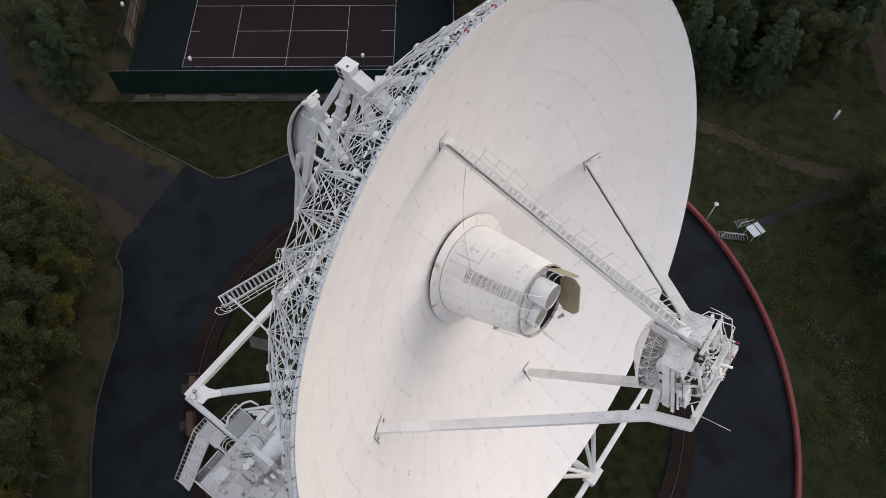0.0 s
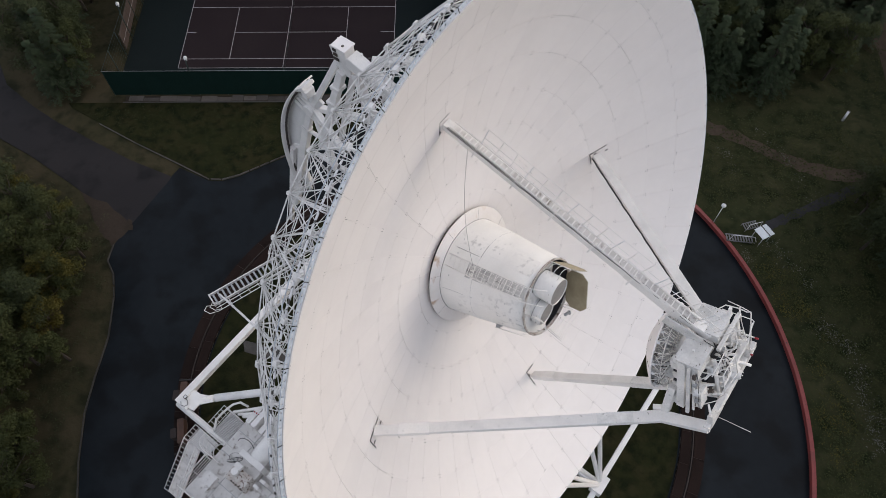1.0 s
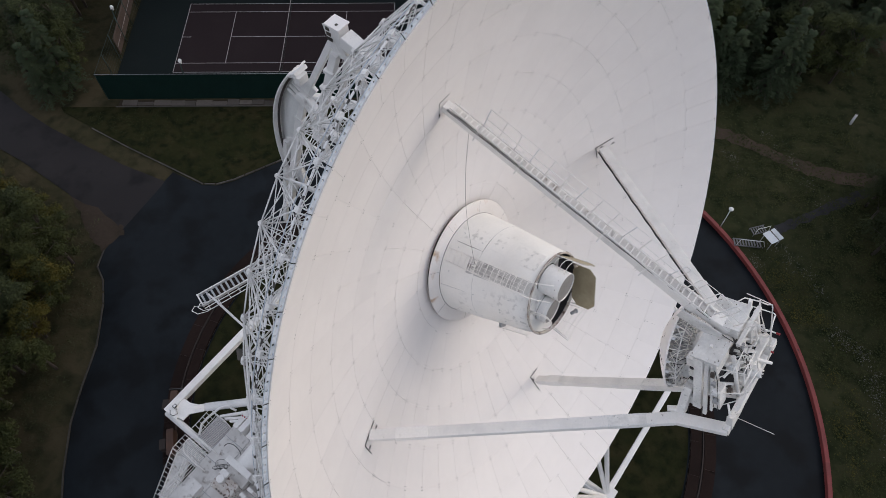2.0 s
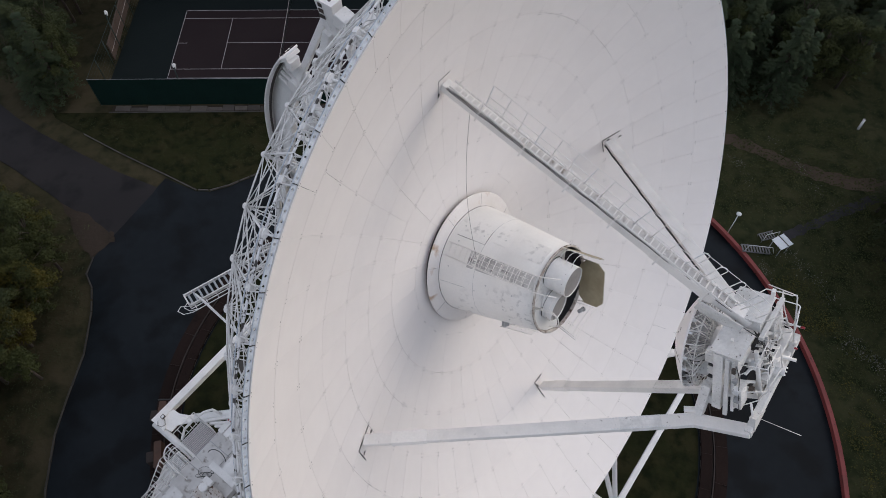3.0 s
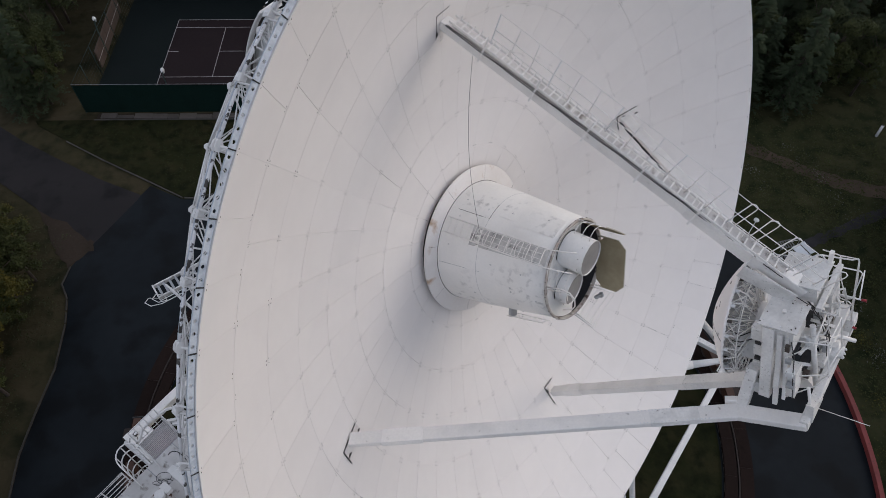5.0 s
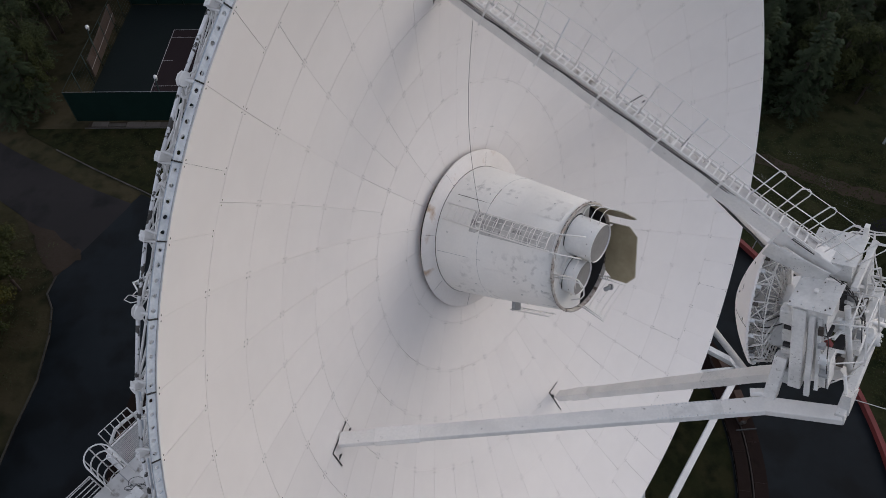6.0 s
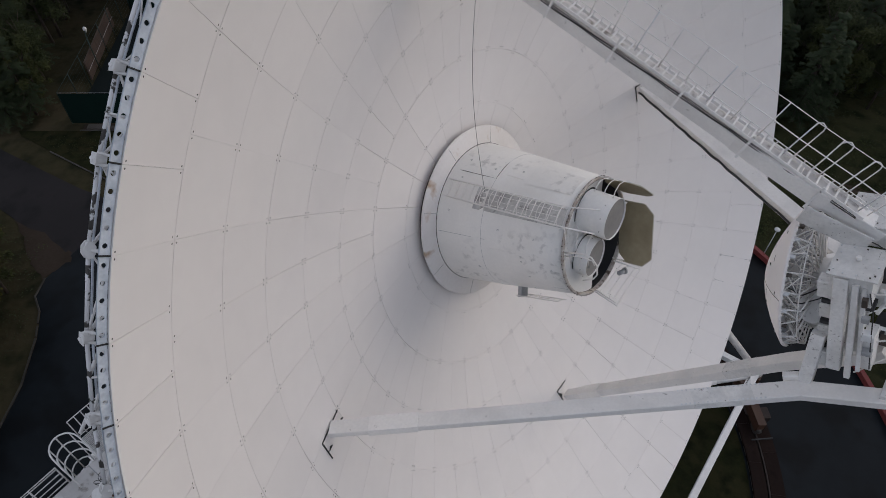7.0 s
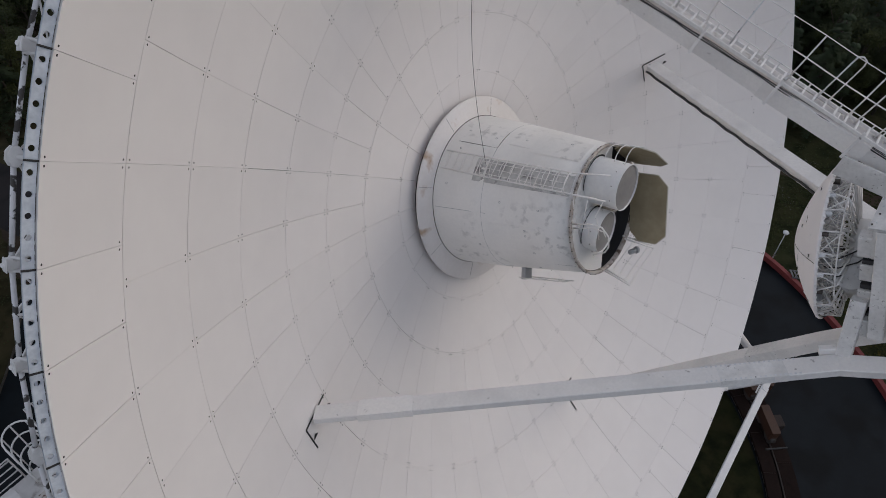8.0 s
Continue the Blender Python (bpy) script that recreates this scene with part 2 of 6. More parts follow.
class Shape:
    """Collects faces of one part."""

    def __init__(self):
        self.v, self.f, self.s, self.mi = [], [], [], []

    def face(self, idx, smooth=False, mi=0):
        self.f.append(tuple(idx))
        self.s.append(smooth)
        self.mi.append(mi)

    def put(self, pts):
        k = len(self.v)
        self.v += [tuple(p) for p in pts]
        return k

    def quad(self, a, b, c, d, mi=0):
        k = self.put((a, b, c, d))
        self.face((k, k + 1, k + 2, k + 3), mi=mi)

    def loft(self, rings, closed=True, caps=True, smooth=True, mi=0):
        n = len(rings[0])
        ks = [self.put(r) for r in rings]
        for a, b in zip(ks, ks[1:]):
            for i in range(n if closed else n - 1):
                j = (i + 1) % n
                self.face((a + i, a + j, b + j, b + i), smooth, mi)
        if caps and closed:
            self.face([ks[0] + i for i in reversed(range(n))], mi=mi)
            self.face([ks[-1] + i for i in range(n)], mi=mi)
        return self

    def tube(self, p, q, r, n=8, r2=None, mi=0):
        p, q = Vector(p), Vector(q)
        z = (q - p).normalized()
        x = z.orthogonal().normalized()
        y = z.cross(x)
        ring = lambda c, rad: [c + (x * math.cos(a) + y * math.sin(a)) * rad for a in (2 * math.pi * i / n for i in range(n))]
        return self.loft([ring(p, r), ring(q, r2 if r2 is not None else r)], mi=mi)

    def wire(self, pts, r, n=6):
        pts = [Vector(p) for p in pts]
        rings, x = [], None
        for i, p in enumerate(pts):
            z = (pts[min(i + 1, len(pts) - 1)] - pts[max(i - 1, 0)]).normalized()
            x = z.orthogonal().normalized() if x is None else (x - z * x.dot(z)).normalized()
            y = z.cross(x)
            rings.append([p + (x * math.cos(a) + y * math.sin(a)) * r for a in (2 * math.pi * k / n for k in range(n))])
        return self.loft(rings)

    def beam(self, p, q, w, h, up=(0, 0, 1), c=0.02, w2=None, h2=None):
        """Box girder from p to q, w wide, h high along up, edges chamfered by c; w2, h2 at the far end."""
        p, q = Vector(p), Vector(q)
        z = (q - p).normalized()
        u = Vector(up)
        u = (u - z * u.dot(z)).normalized()
        s = z.cross(u)
        rings = []
        for o, a, b in ((p, w / 2, h / 2), (q, (w2 or w) / 2, (h2 or h) / 2)):
            k = min(c, a * 0.5, b * 0.5)
            rings.append([o + s * x + u * y for x, y in ((a, -b + k), (a, b - k), (a - k, b), (-a + k, b), (-a, b - k), (-a, -b + k), (-a + k, -b), (a - k, -b))])
        return self.loft(rings, smooth=False)

    def box(self, lo, hi, c=0.02):
        mid = lambda i: (lo[i] + hi[i]) / 2
        return self.beam((mid(0), mid(1), lo[2]), (mid(0), mid(1), hi[2]), abs(hi[1] - lo[1]), abs(hi[0] - lo[0]), (1, 0, 0), c)

    def turned(self, prof, n=48, a0=0.0, a1=360.0, mi=0, smooth=True):
        """Revolves (r, z) pairs about z."""
        full = a1 - a0 >= 360
        m = n if full else n + 1
        ang = [radians(a0 + (a1 - a0) * i / n) for i in range(m)]
        ks = [self.put([(r * math.cos(a), r * math.sin(a), z) for a in ang]) for r, z in prof]
        for a, b in zip(ks, ks[1:]):
            for i in range(n):
                j = (i + 1) % m
                self.face((a + i, a + j, b + j, b + i), smooth, mi)
        return self

    def slab(self, pts, z0, z1, mi=0):
        n = len(pts)
        a, b = self.put([(x, y, z0) for x, y in pts]), self.put([(x, y, z1) for x, y in pts])
        self.face([a + i for i in reversed(range(n))], mi=mi)
        self.face([b + i for i in range(n)], mi=mi)
        for i in range(n):
            j = (i + 1) % n
            self.face((a + i, a + j, b + j, b + i), mi=mi)
        return self

    def mesh(self, name, *mats):
        me = bpy.data.meshes.new(name)
        me.from_pydata(self.v, [], self.f)
        me.polygons.foreach_set("use_smooth", self.s)
        me.polygons.foreach_set("material_index", self.mi)
        for m in mats:
            me.materials.append(m)
        me.update()
        return me


WORLD_OF = {}


def place(ob, m, parent=None):
    WORLD_OF[ob] = m
    if parent:
        ob.parent = parent
        ob.matrix_basis = WORLD_OF[parent].inverted() @ m
    else:
        ob.matrix_basis = m
    return ob


def part(name, shape, material, parent, label="", m=None):
    """One mesh under a thing or part; shape may be a ready mesh that alike parts share. m: its pose in the world."""
    me = shape if isinstance(shape, bpy.types.Mesh) else shape.mesh(name, *(material if isinstance(material, tuple) else (material,)))
    return tagged(place(new(name, me), m if m is not None else WORLD_OF[parent], parent), label)


def thing(name, m, label, category, group="", kind="", shape=None, material=None):
    me = None
    if shape is not None:
        me = shape if isinstance(shape, bpy.types.Mesh) else shape.mesh(name, *(material if isinstance(material, tuple) else (material,)))
    return tagged(place(new(name, me), m), label, category, group, kind)


def turn(a):
    return Matrix.Rotation(radians(a), 4, "Z")


I4 = Matrix.Identity(4)

# ---- ground ----
RING = (-2.56, 18.81)      # centre of the red wall
TEL = (-0.76, 19.47)       # the telescope's upright axis
HEAD, ELEV = radians(-37.008), radians(20.47)


def arc(c, r, a0, a1, n):
    return [(c[0] + r * math.cos(radians(a0 + (a1 - a0) * i / n)), c[1] + r * math.sin(radians(a0 + (a1 - a0) * i / n))) for i in range(n + 1)]


def disc_ring(r0, r1, z0, z1, n=96, a0=0.0, a1=360.0):
    s = Shape()
    s.turned([(r0, z0), (r0, z1)], n, a0, a1, smooth=True)
    s.turned([(r0, z1), (r1, z1)], n, a0, a1, smooth=False)
    s.turned([(r1, z1), (r1, z0)], n, a0, a1, smooth=True)
    return s


g = Shape()
far = [900, 300, 140, 90]
cells = sorted({*(-x for x in far), *far, *range(-80, 81, 8)})
idx = {}
for i, x in enumerate(cells):
    for j, y in enumerate(cells):
        h = 0.25 * noise.noise((x * 0.05, y * 0.05, 3.0)) if abs(x) > 45 or y > 80 or y < -60 else 0.0
        idx[i, j] = g.put([(x, y + 25, h - 0.03)])
for i in range(len(cells) - 1):
    for j in range(len(cells) - 1):
        g.face((idx[i, j], idx[i + 1, j], idx[i + 1, j + 1], idx[i, j + 1]), True)
thing("ground", I4, "dark forest floor with moss and thin grass", "ground", kind="structure", shape=g, material=GROUND)

paved = arc(RING, 32.5, -118, 76, 70) + [(0.0, 49.6), (-8.0, 47.6), (-13.0, 45.0), (-16.6, 43.1), (-20.4, 41.0), (-22.0, 40.45), (-23.4, 40.5), (-26.6, 42.1), (-27.2, 41.0), (-27.4, 40.4), (-30.0, 35.4), (-31.2, 33.1), (-31.3, 31.4), (-30.4, 30.0), (-29.8, 27.6), (-29.4, 23.7), (-29.7, 20.0), (-29.8, 17.0), (-29.3, 13.0), (-28.4, 9.0), (-26.5, 3.0), (-23.0, -3.5)]
thing("road_apron", I4, "dark asphalt yard ringing the telescope, reflected sky blue put into its colour", "road", kind="structure", shape=Shape().slab(paved, -0.2, 0.012), material=ASPHALT)
branch = [(-27.4, 40.4), (-27.2, 41.0), (-31.8, 43.1), (-36.6, 45.8), (-40.4, 48.0), (-43.6, 50.2), (-47.5, 53.4), (-50.0, 58.0), (-51.5, 65), (-52.0, 80), (-58, 80), (-57, 66), (-55.5, 58), (-52.0, 51.5), (-47.0, 46.6), (-42.1, 43.7), (-36.4, 39.7), (-32.9, 37.1), (-30.0, 35.4)]
thing("road_branch", I4, "worn grey asphalt lane leading into the trees", "road", kind="structure", shape=Shape().slab(branch, -0.2, 0.008), material=ROADTOP)
lawn = [(-16.6, 43.4), (-20.4, 41.3), (-22.0, 40.8), (-23.3, 40.8), (-26.5, 42.6), (-31.7, 45.4), (-36.6, 48.3), (-39.5, 50.0), (-40.0, 50.7), (6.0, 50.7), (0.0, 49.8), (-8.0, 47.9), (-13.0, 45.3)]
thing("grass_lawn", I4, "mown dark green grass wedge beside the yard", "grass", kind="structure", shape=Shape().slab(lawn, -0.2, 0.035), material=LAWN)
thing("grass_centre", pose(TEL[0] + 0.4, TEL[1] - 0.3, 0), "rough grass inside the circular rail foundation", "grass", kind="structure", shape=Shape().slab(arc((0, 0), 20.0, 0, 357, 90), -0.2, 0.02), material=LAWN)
er = random.Random(4)
ragged = [(a[0] + (b[0] - a[0]) * k / 6 + er.uniform(-0.25, 0.25), a[1] + (b[1] - a[1]) * k / 6 + er.uniform(-0.25, 0.25)) for a, b in (((-36.0, 39.6), (-30.3, 36.0)), ((-30.3, 36.0), (-29.9, 35.0)), ((-29.9, 35.0), (-31.6, 33.0)), ((-31.6, 33.0), (-33.4, 35.6)), ((-33.4, 35.6), (-36.0, 39.6))) for k in range(6)]
thing("earth_patch", I4, "bare brown earth at the road edge", "earth", kind="structure", shape=Shape().slab(ragged, -0.2, 0.016), material=EARTH)



field = arc(RING, 32.75, -75, 52, 60) + [(22, 52), (30, 60), (44, 62), (53, 66), (53, -8)]
thing("rough_field", I4, "rough olive and brown grass outside the red wall", "grass", kind="structure", shape=Shape().slab(field, -0.2, 0.004), material=FIELD)


def strip(pts, w, seed=1):
    """A trodden path's outline, with an uneven edge."""
    rnd = random.Random(seed)
    left, right = [], []
    fine = []
    for a, b in zip(pts, pts[1:]):
        fine += [Vector(a).lerp(Vector(b), k / 6) for k in range(6)]
    fine.append(Vector(pts[-1]))
    for i, p in enumerate(fine):
        d = (fine[min(i + 1, len(fine) - 1)] - fine[max(i - 1, 0)]).normalized()
        s = Vector((-d.y, d.x))
        left.append(p + s * w * rnd.uniform(0.35, 0.65))
        right.append(p - s * w * rnd.uniform(0.35, 0.65))
    return [(v.x, v.y) for v in left + right[::-1]]


thing("trodden_path", I4, "trodden brown earth path through rough grass", "path", kind="structure", shape=Shape().slab(strip([(16, 52), (27.1, 47.4), (30.9, 45.4), (34.9, 42.6), (38.6, 41.0), (46, 40)], 1.5), -0.2, 0.010), material=PATHEARTH)
thing("trodden_path", I4, "grey gravel path behind the small shelter", "path", kind="structure", shape=Shape().slab(strip([(30.8, 34.7), (32.3, 35.4), (34.1, 36.2), (37.2, 37.6), (41, 39.2)], 0.9, 2), -0.2, 0.012), material=PATHGREY)
thing("trodden_path", I4, "dark brown track between the trees", "path", kind="structure", shape=Shape().slab(strip([(49.0, 46), (49.6, 53.4), (50.2, 60.3), (51, 72)], 2.2, 3), -0.2, 0.010), material=PATHEARTH)

# ---- the red wall, kerbs and the rail foundation ----
wall = tagged(place(new("ring_wall"), pose(RING[0], RING[1], 0)), "low weathered red retaining wall round the asphalt yard", "wall", kind="structure")
piece = disc_ring(32.35, 32.68, -0.3, 0.48, 4, -1.496, 1.496).mesh("wall_piece", REDWALL)
for k in range(60):
    a = -113 + 3 * k
    if a < 76:
        part("wall_piece", piece, REDWALL, wall, m=WORLD_OF[wall] @ turn(a))
kerb = tagged(place(new("kerb"), I4), "pale concrete kerb stones along the grass", "kerb", kind="structure")
stone = Shape().beam((-0.49, 0, 0.02), (0.49, 0, 0.02), 0.08, 0.20, c=0.015).mesh("kerb_stone", KERB)


dark_stone = Shape().beam((-0.49, 0, 0.0), (0.49, 0, 0.0), 0.12, 0.18, c=0.02).mesh("kerb_stone", KERBDARK)


def kerb_along(pts, me=None):
    for a, b in zip(pts, pts[1:]):
        a, b = Vector((*a, 0)), Vector((*b, 0))
        n = max(1, round((b - a).length))
        for i in range(n):
            c = a.lerp(b, (i + 0.5) / n)
            part("kerb_stone", me or stone, KERB, kerb, m=pose(c.x, c.y, 0.02 * random.random(), 0, 0, math.degrees(math.atan2(b.y - a.y, b.x - a.x))))


kerb_along([(-36.0, 47.8), (-31.7, 45.25), (-26.6, 42.45), (-23.4, 40.65), (-22.0, 40.6), (-20.4, 41.15), (-16.6, 43.25), (-13.0, 45.15), (-8.0, 47.75)])
kerb_along([(-31.2, 33.1), (-31.35, 31.4), (-30.5, 30.0), (-29.9, 27.6), (-29.5, 23.7), (-29.8, 20.0), (-29.9, 17.0), (-29.4, 13.0), (-28.5, 9.0), (-26.6, 3.0)], dark_stone)
RAILC = pose(TEL[0] + 0.4, TEL[1] - 0.3, 0)
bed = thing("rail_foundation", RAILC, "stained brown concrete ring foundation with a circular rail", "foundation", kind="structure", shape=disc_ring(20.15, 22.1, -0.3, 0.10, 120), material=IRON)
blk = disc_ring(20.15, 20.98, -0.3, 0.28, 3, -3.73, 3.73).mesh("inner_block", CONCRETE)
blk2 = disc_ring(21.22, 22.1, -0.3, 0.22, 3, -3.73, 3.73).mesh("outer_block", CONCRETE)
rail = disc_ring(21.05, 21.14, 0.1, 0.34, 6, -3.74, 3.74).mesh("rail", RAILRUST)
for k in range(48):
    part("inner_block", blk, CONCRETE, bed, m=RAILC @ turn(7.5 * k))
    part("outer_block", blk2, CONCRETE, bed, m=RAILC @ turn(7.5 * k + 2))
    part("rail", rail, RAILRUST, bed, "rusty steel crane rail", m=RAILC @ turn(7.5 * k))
thing("paving_strip", I4, "pale concrete strip across the inner grass", "paving", kind="structure", shape=Shape().slab([(-17.6, 23.4), (-17.3, 22.3), (-6, 19.0), (-6, 20.3)], -0.2, 0.06), material=KERB)

# ---- the telescope ----
T = pose(TEL[0], TEL[1], 0, 0, 0, math.degrees(HEAD))      # x ahead, y to the side, z up


def axis_frame(vertex, head, elev):
    ax = Vector((math.cos(elev) * math.cos(head), math.cos(elev) * math.sin(head), math.sin(elev)))
    sx = Vector((0, 0, 1)).cross(ax).normalized()
    return Matrix.Translation(vertex) @ Matrix((sx, ax.cross(sx), ax)).transposed().to_4x4()


D = axis_frame((1.06, 18.01, 24.12), HEAD, ELEV)      # the axis of cone, legs and cabin, along z
R = axis_frame((1.20, 18.143, 24.024), radians(-37.238), radians(20.188)) @ Matrix.Rotation(radians(0.114), 4, "Z")      # the reflector's vertex, z along its axis
FOCUS = 11.56


def dz(r):
    return r * r / (4 * FOCUS)


scope = thing("radio_telescope", T, "huge white fully steerable radio telescope on a circular rail", "telescope")

# reflector with its panels
RINGS = [(4.03, 5.93, 24, 7.5), (5.93, 7.79, 48, 0), (7.79, 9.61, 48, 0), (9.61, 11.375, 48, 0), (11.375, 13.09, 48, 0), (13.09, 14.765, 48, 0), (14.765, 16.39, 72, 2.5)]
hub = Shape()
hub.turned([(2.6, dz(2.6) - 0.08), (3.0, dz(3.0) - 0.07)], 72)
hub.turned([(2.6, dz(2.6) - 0.4), (3.0, dz(3.0) - 0.5), (6, dz(6) - 0.45), (6, dz(6) - 0.3)], 72)
reflector = part("reflector", hub, STEEL, scope, "shallow white parabolic dish of many fitted panels", R)


def panel_mesh(r0, r1, step, gap=0.004, thick=0.07, nr=2, na=3, ga=None):
    s = Shape()
    rr = [r0 + gap + (r1 - r0 - 2 * gap) * i / nr for i in range(nr + 1)]

    def row(r, low=0.0):
        half = radians(step / 2) - (gap if ga is None else ga) / r
        return [s.put([(r * math.cos(a), r * math.sin(a), dz(r) - low)]) for a in (half * (2 * j / na - 1) for j in range(na + 1))]

    tops = [row(r) for r in rr]
    for i in range(nr):
        for j in range(na):
            s.face((tops[i][j], tops[i + 1][j], tops[i + 1][j + 1], tops[i][j + 1]), True)
    edge = [row(r) for r in rr]
    lows = [row(rr[0], thick), row(rr[-1], thick)]
    for t, l, fl in ((edge[0], lows[0], 0), (edge[-1], lows[1], 1)):
        for j in range(na):
            q = (t[j], l[j], l[j + 1], t[j + 1])
            s.face(q[::-1] if not fl else q)
    for j, fl in ((0, 0), (na, 1)):
        q = [edge[i][j] for i in range(nr + 1)] + [lows[1][j], lows[0][j]]
        s.face(q[::-1] if fl else q)
    for j in range(na):
        s.face((lows[0][j + 1], lows[1][j + 1], lows[1][j], lows[0][j]))
    return s


def true_normals(me, skip=None):
    """Gives the smooth top faces the paraboloid's own normals."""
    out = []
    for p in me.polygons:
        for v in p.vertices:
            x, y, _ = me.vertices[v].co
            out.append(Vector((-x / (2 * FOCUS), -y / (2 * FOCUS), 1)).normalized() if p.use_smooth else p.normal.copy())
    me.normals_split_custom_set(out)
    return me


inner = Shape()
for k in range(24):
    q = panel_mesh(2.95, 4.03, 15)
    m = turn(15 * k + 15)
    base = inner.put([m @ Vector(v) for v in q.v])
    for f, sm in zip(q.f, q.s):
        inner.face([base + i for i in f], sm)
tagged(part("inner_panel_ring", true_normals(inner.mesh("inner_panel_ring", PANEL)), PANEL, reflector, "innermost white panels round the feed cone"), kind="stuff")
holes = Shape()


def screw(r, a, da, dr):
    """A dark adjusting-screw hole beside a panel corner."""
    r, a = r + dr, a + da / r
    s0, h = 0.020, 0.0035
    c = Vector((r * math.cos(a), r * math.sin(a), dz(r) + h))
    n = Vector((-math.cos(a) * r / (2 * FOCUS), -math.sin(a) * r / (2 * FOCUS), 1)).normalized()
    x = n.orthogonal().normalized()
    y = n.cross(x)
    k = holes.put([c + (x * math.cos(t) + y * math.sin(t)) * s0 for t in (math.pi / 3 * i for i in range(6))])
    holes.face(range(k, k + 6))


for r0, r1, count, off in RINGS:
    step = 360 / count
    wide = 1.0 if r0 > 9 else 0.75
    fits = [true_normals(panel_mesh(r0, r1, step, g0 * wide, ga=g1 * wide).mesh("panel", PANEL)) for g0, g1 in ((0.006, 0.0025), (0.007, 0.007), (0.003, 0.006), (0.0045, 0.002), (0.002, 0.0045))]
    fit = random.Random(count + int(r0 * 10))
    for k in range(count):
        a = off + step * (k + 0.5)
        part("panel", fit.choice(fits), PANEL, reflector, m=R @ turn(a))
        for r, dr in ((r0, 0.07), (r1, -0.07)):
            for da in (0.06, -0.06):
                screw(r, radians(off + step * k), da, dr)
tagged(part("adjusting_screws", holes, SEAM, reflector, "small dark adjusting screws at panel corners"), kind="stuff")

# perforated rim plates
RIM0, RIM1, RIMZ = 16.40, 16.555, dz(16.39) - 0.05
rp = Shape()
half, nh = 2.5 - 0.05, 5
for k in range(nh):
    a0, a1 = -half + 2 * half * k / nh, -half + 2 * half * (k + 1) / nh
    am = radians((a0 + a1) / 2)
    rm = (RIM0 + RIM1) / 2
    cen = Vector((rm * math.cos(am), rm * math.sin(am), 0))
    ring, out = [], []
    for i in range(16):
        t = 2 * math.pi * i / 16
        d = (math.cos(t), math.sin(t))
        e_r, e_a = Vector((math.cos(am), math.sin(am), 0)), Vector((-math.sin(am), math.cos(am), 0))
        ring.append(cen + (e_r * d[0] + e_a * d[1]) * 0.044)
        big = max(abs(d[0]), abs(d[1]))
        u, w = d[0] / big, d[1] / big
        r = rm + u * (RIM1 - RIM0) / 2
        a = am + w * radians((a1 - a0) / 2)
        out.append(Vector((r * math.cos(a), r * math.sin(a), 0)))
    for z, flip in ((RIMZ, False), (RIMZ - 0.03, True)):
        ka, kb = rp.put([v + Vector((0, 0, z)) for v in ring]), rp.put([v + Vector((0, 0, z)) for v in out])
        for i in range(16):
            j = (i + 1) % 16
            q = (ka + i, kb + i, kb + j, ka + j)
            rp.face(q[::-1] if flip else q)
    rp.loft([[v + Vector((0, 0, RIMZ)) for v in ring], [v + Vector((0, 0, RIMZ - 0.03)) for v in ring]], caps=False)
rp.turned([(RIM1, RIMZ), (RIM1, RIMZ - 0.045), (RIM1 - 0.02, RIMZ - 0.045)], 5, -half, half)
rp = rp.mesh("rim_plate", ZINC)
for k in range(72):
    part("rim_plate", rp, ZINC, reflector, m=R @ turn(5 * k))
joint = Shape().beam((RIM0 - 0.01, 0, RIMZ + 0.012), (RIM1 + 0.015, 0, RIMZ + 0.010), 0.028, 0.026, c=0.006).mesh("plate_joint", SEAM)
for k in range(72):
    part("plate_joint", joint, SEAM, reflector, "dark strap across a rim joint", m=R @ turn(5 * k + 2.5))

# backing truss
truss = part("backing_truss", Shape().turned([(2.2, -0.9), (3.0, -0.7), (3.0, -3.2), (2.2, -3.4)], 32), STEEL, scope, "dense white tubular truss behind the dish", R)
FRONT = [(3.0, -0.5), (5.9, dz(5.9) - 0.45), (9.6, dz(9.6) - 0.42), (12.65, dz(12.65) - 0.40), (14.55, dz(14.55) - 0.38), (16.27, dz(16.27) - 0.3)]
REAR = [(3.0, -3.0), (7.0, -2.6), (10.5, -1.3), (13.67, 0.5)]
HOOP = (16.52, 5.29)


def pt(rz, a=0.0):
    return Vector((rz[0] * math.cos(radians(a)), rz[0] * math.sin(radians(a)), rz[1]))


WEBS = [(0, 0), (0, 1), (1, 1), (1, 2), (2, 2), (2, 3), (3, 3), (3, 4)]
rib = Shape()
for a, b in zip(FRONT, FRONT[1:]):
    rib.tube(pt(a), pt(b), 0.026, 6)
for a, b in zip(REAR, REAR[1:]):
    rib.tube(pt(a), pt(b), 0.037, 6)
for i, j in WEBS:
    rib.tube(pt(REAR[i]), pt(FRONT[j]), 0.022, 6)
rib.tube(pt(REAR[3]), pt(HOOP), 0.033, 6)
rib.tube(pt(FRONT[5]), pt(HOOP), 0.021, 6)
rib.tube(pt(FRONT[4]), pt((15.13, 3.0)), 0.018, 6)
rib.tube(pt(FRONT[5]), pt((15.13, 3.0)), 0.018, 6)
rib.tube(pt(REAR[3]) - Vector((0.09, 0, 0.12)), pt(REAR[3]) + Vector((0.09, 0, 0.12)), 0.105, 8)
rib.tube(pt((15.13, 3.0)) - Vector((0.05, 0, 0.08)), pt((15.13, 3.0)) + Vector((0.05, 0, 0.08)), 0.075, 8)
for r in (REAR[2], FRONT[4], FRONT[3]):
    rib.tube(pt(r) - Vector((0.06, 0, 0.06)), pt(r) + Vector((0.06, 0, 0.06)), 0.060, 6)
rib = rib.mesh("truss_rib", STEEL)
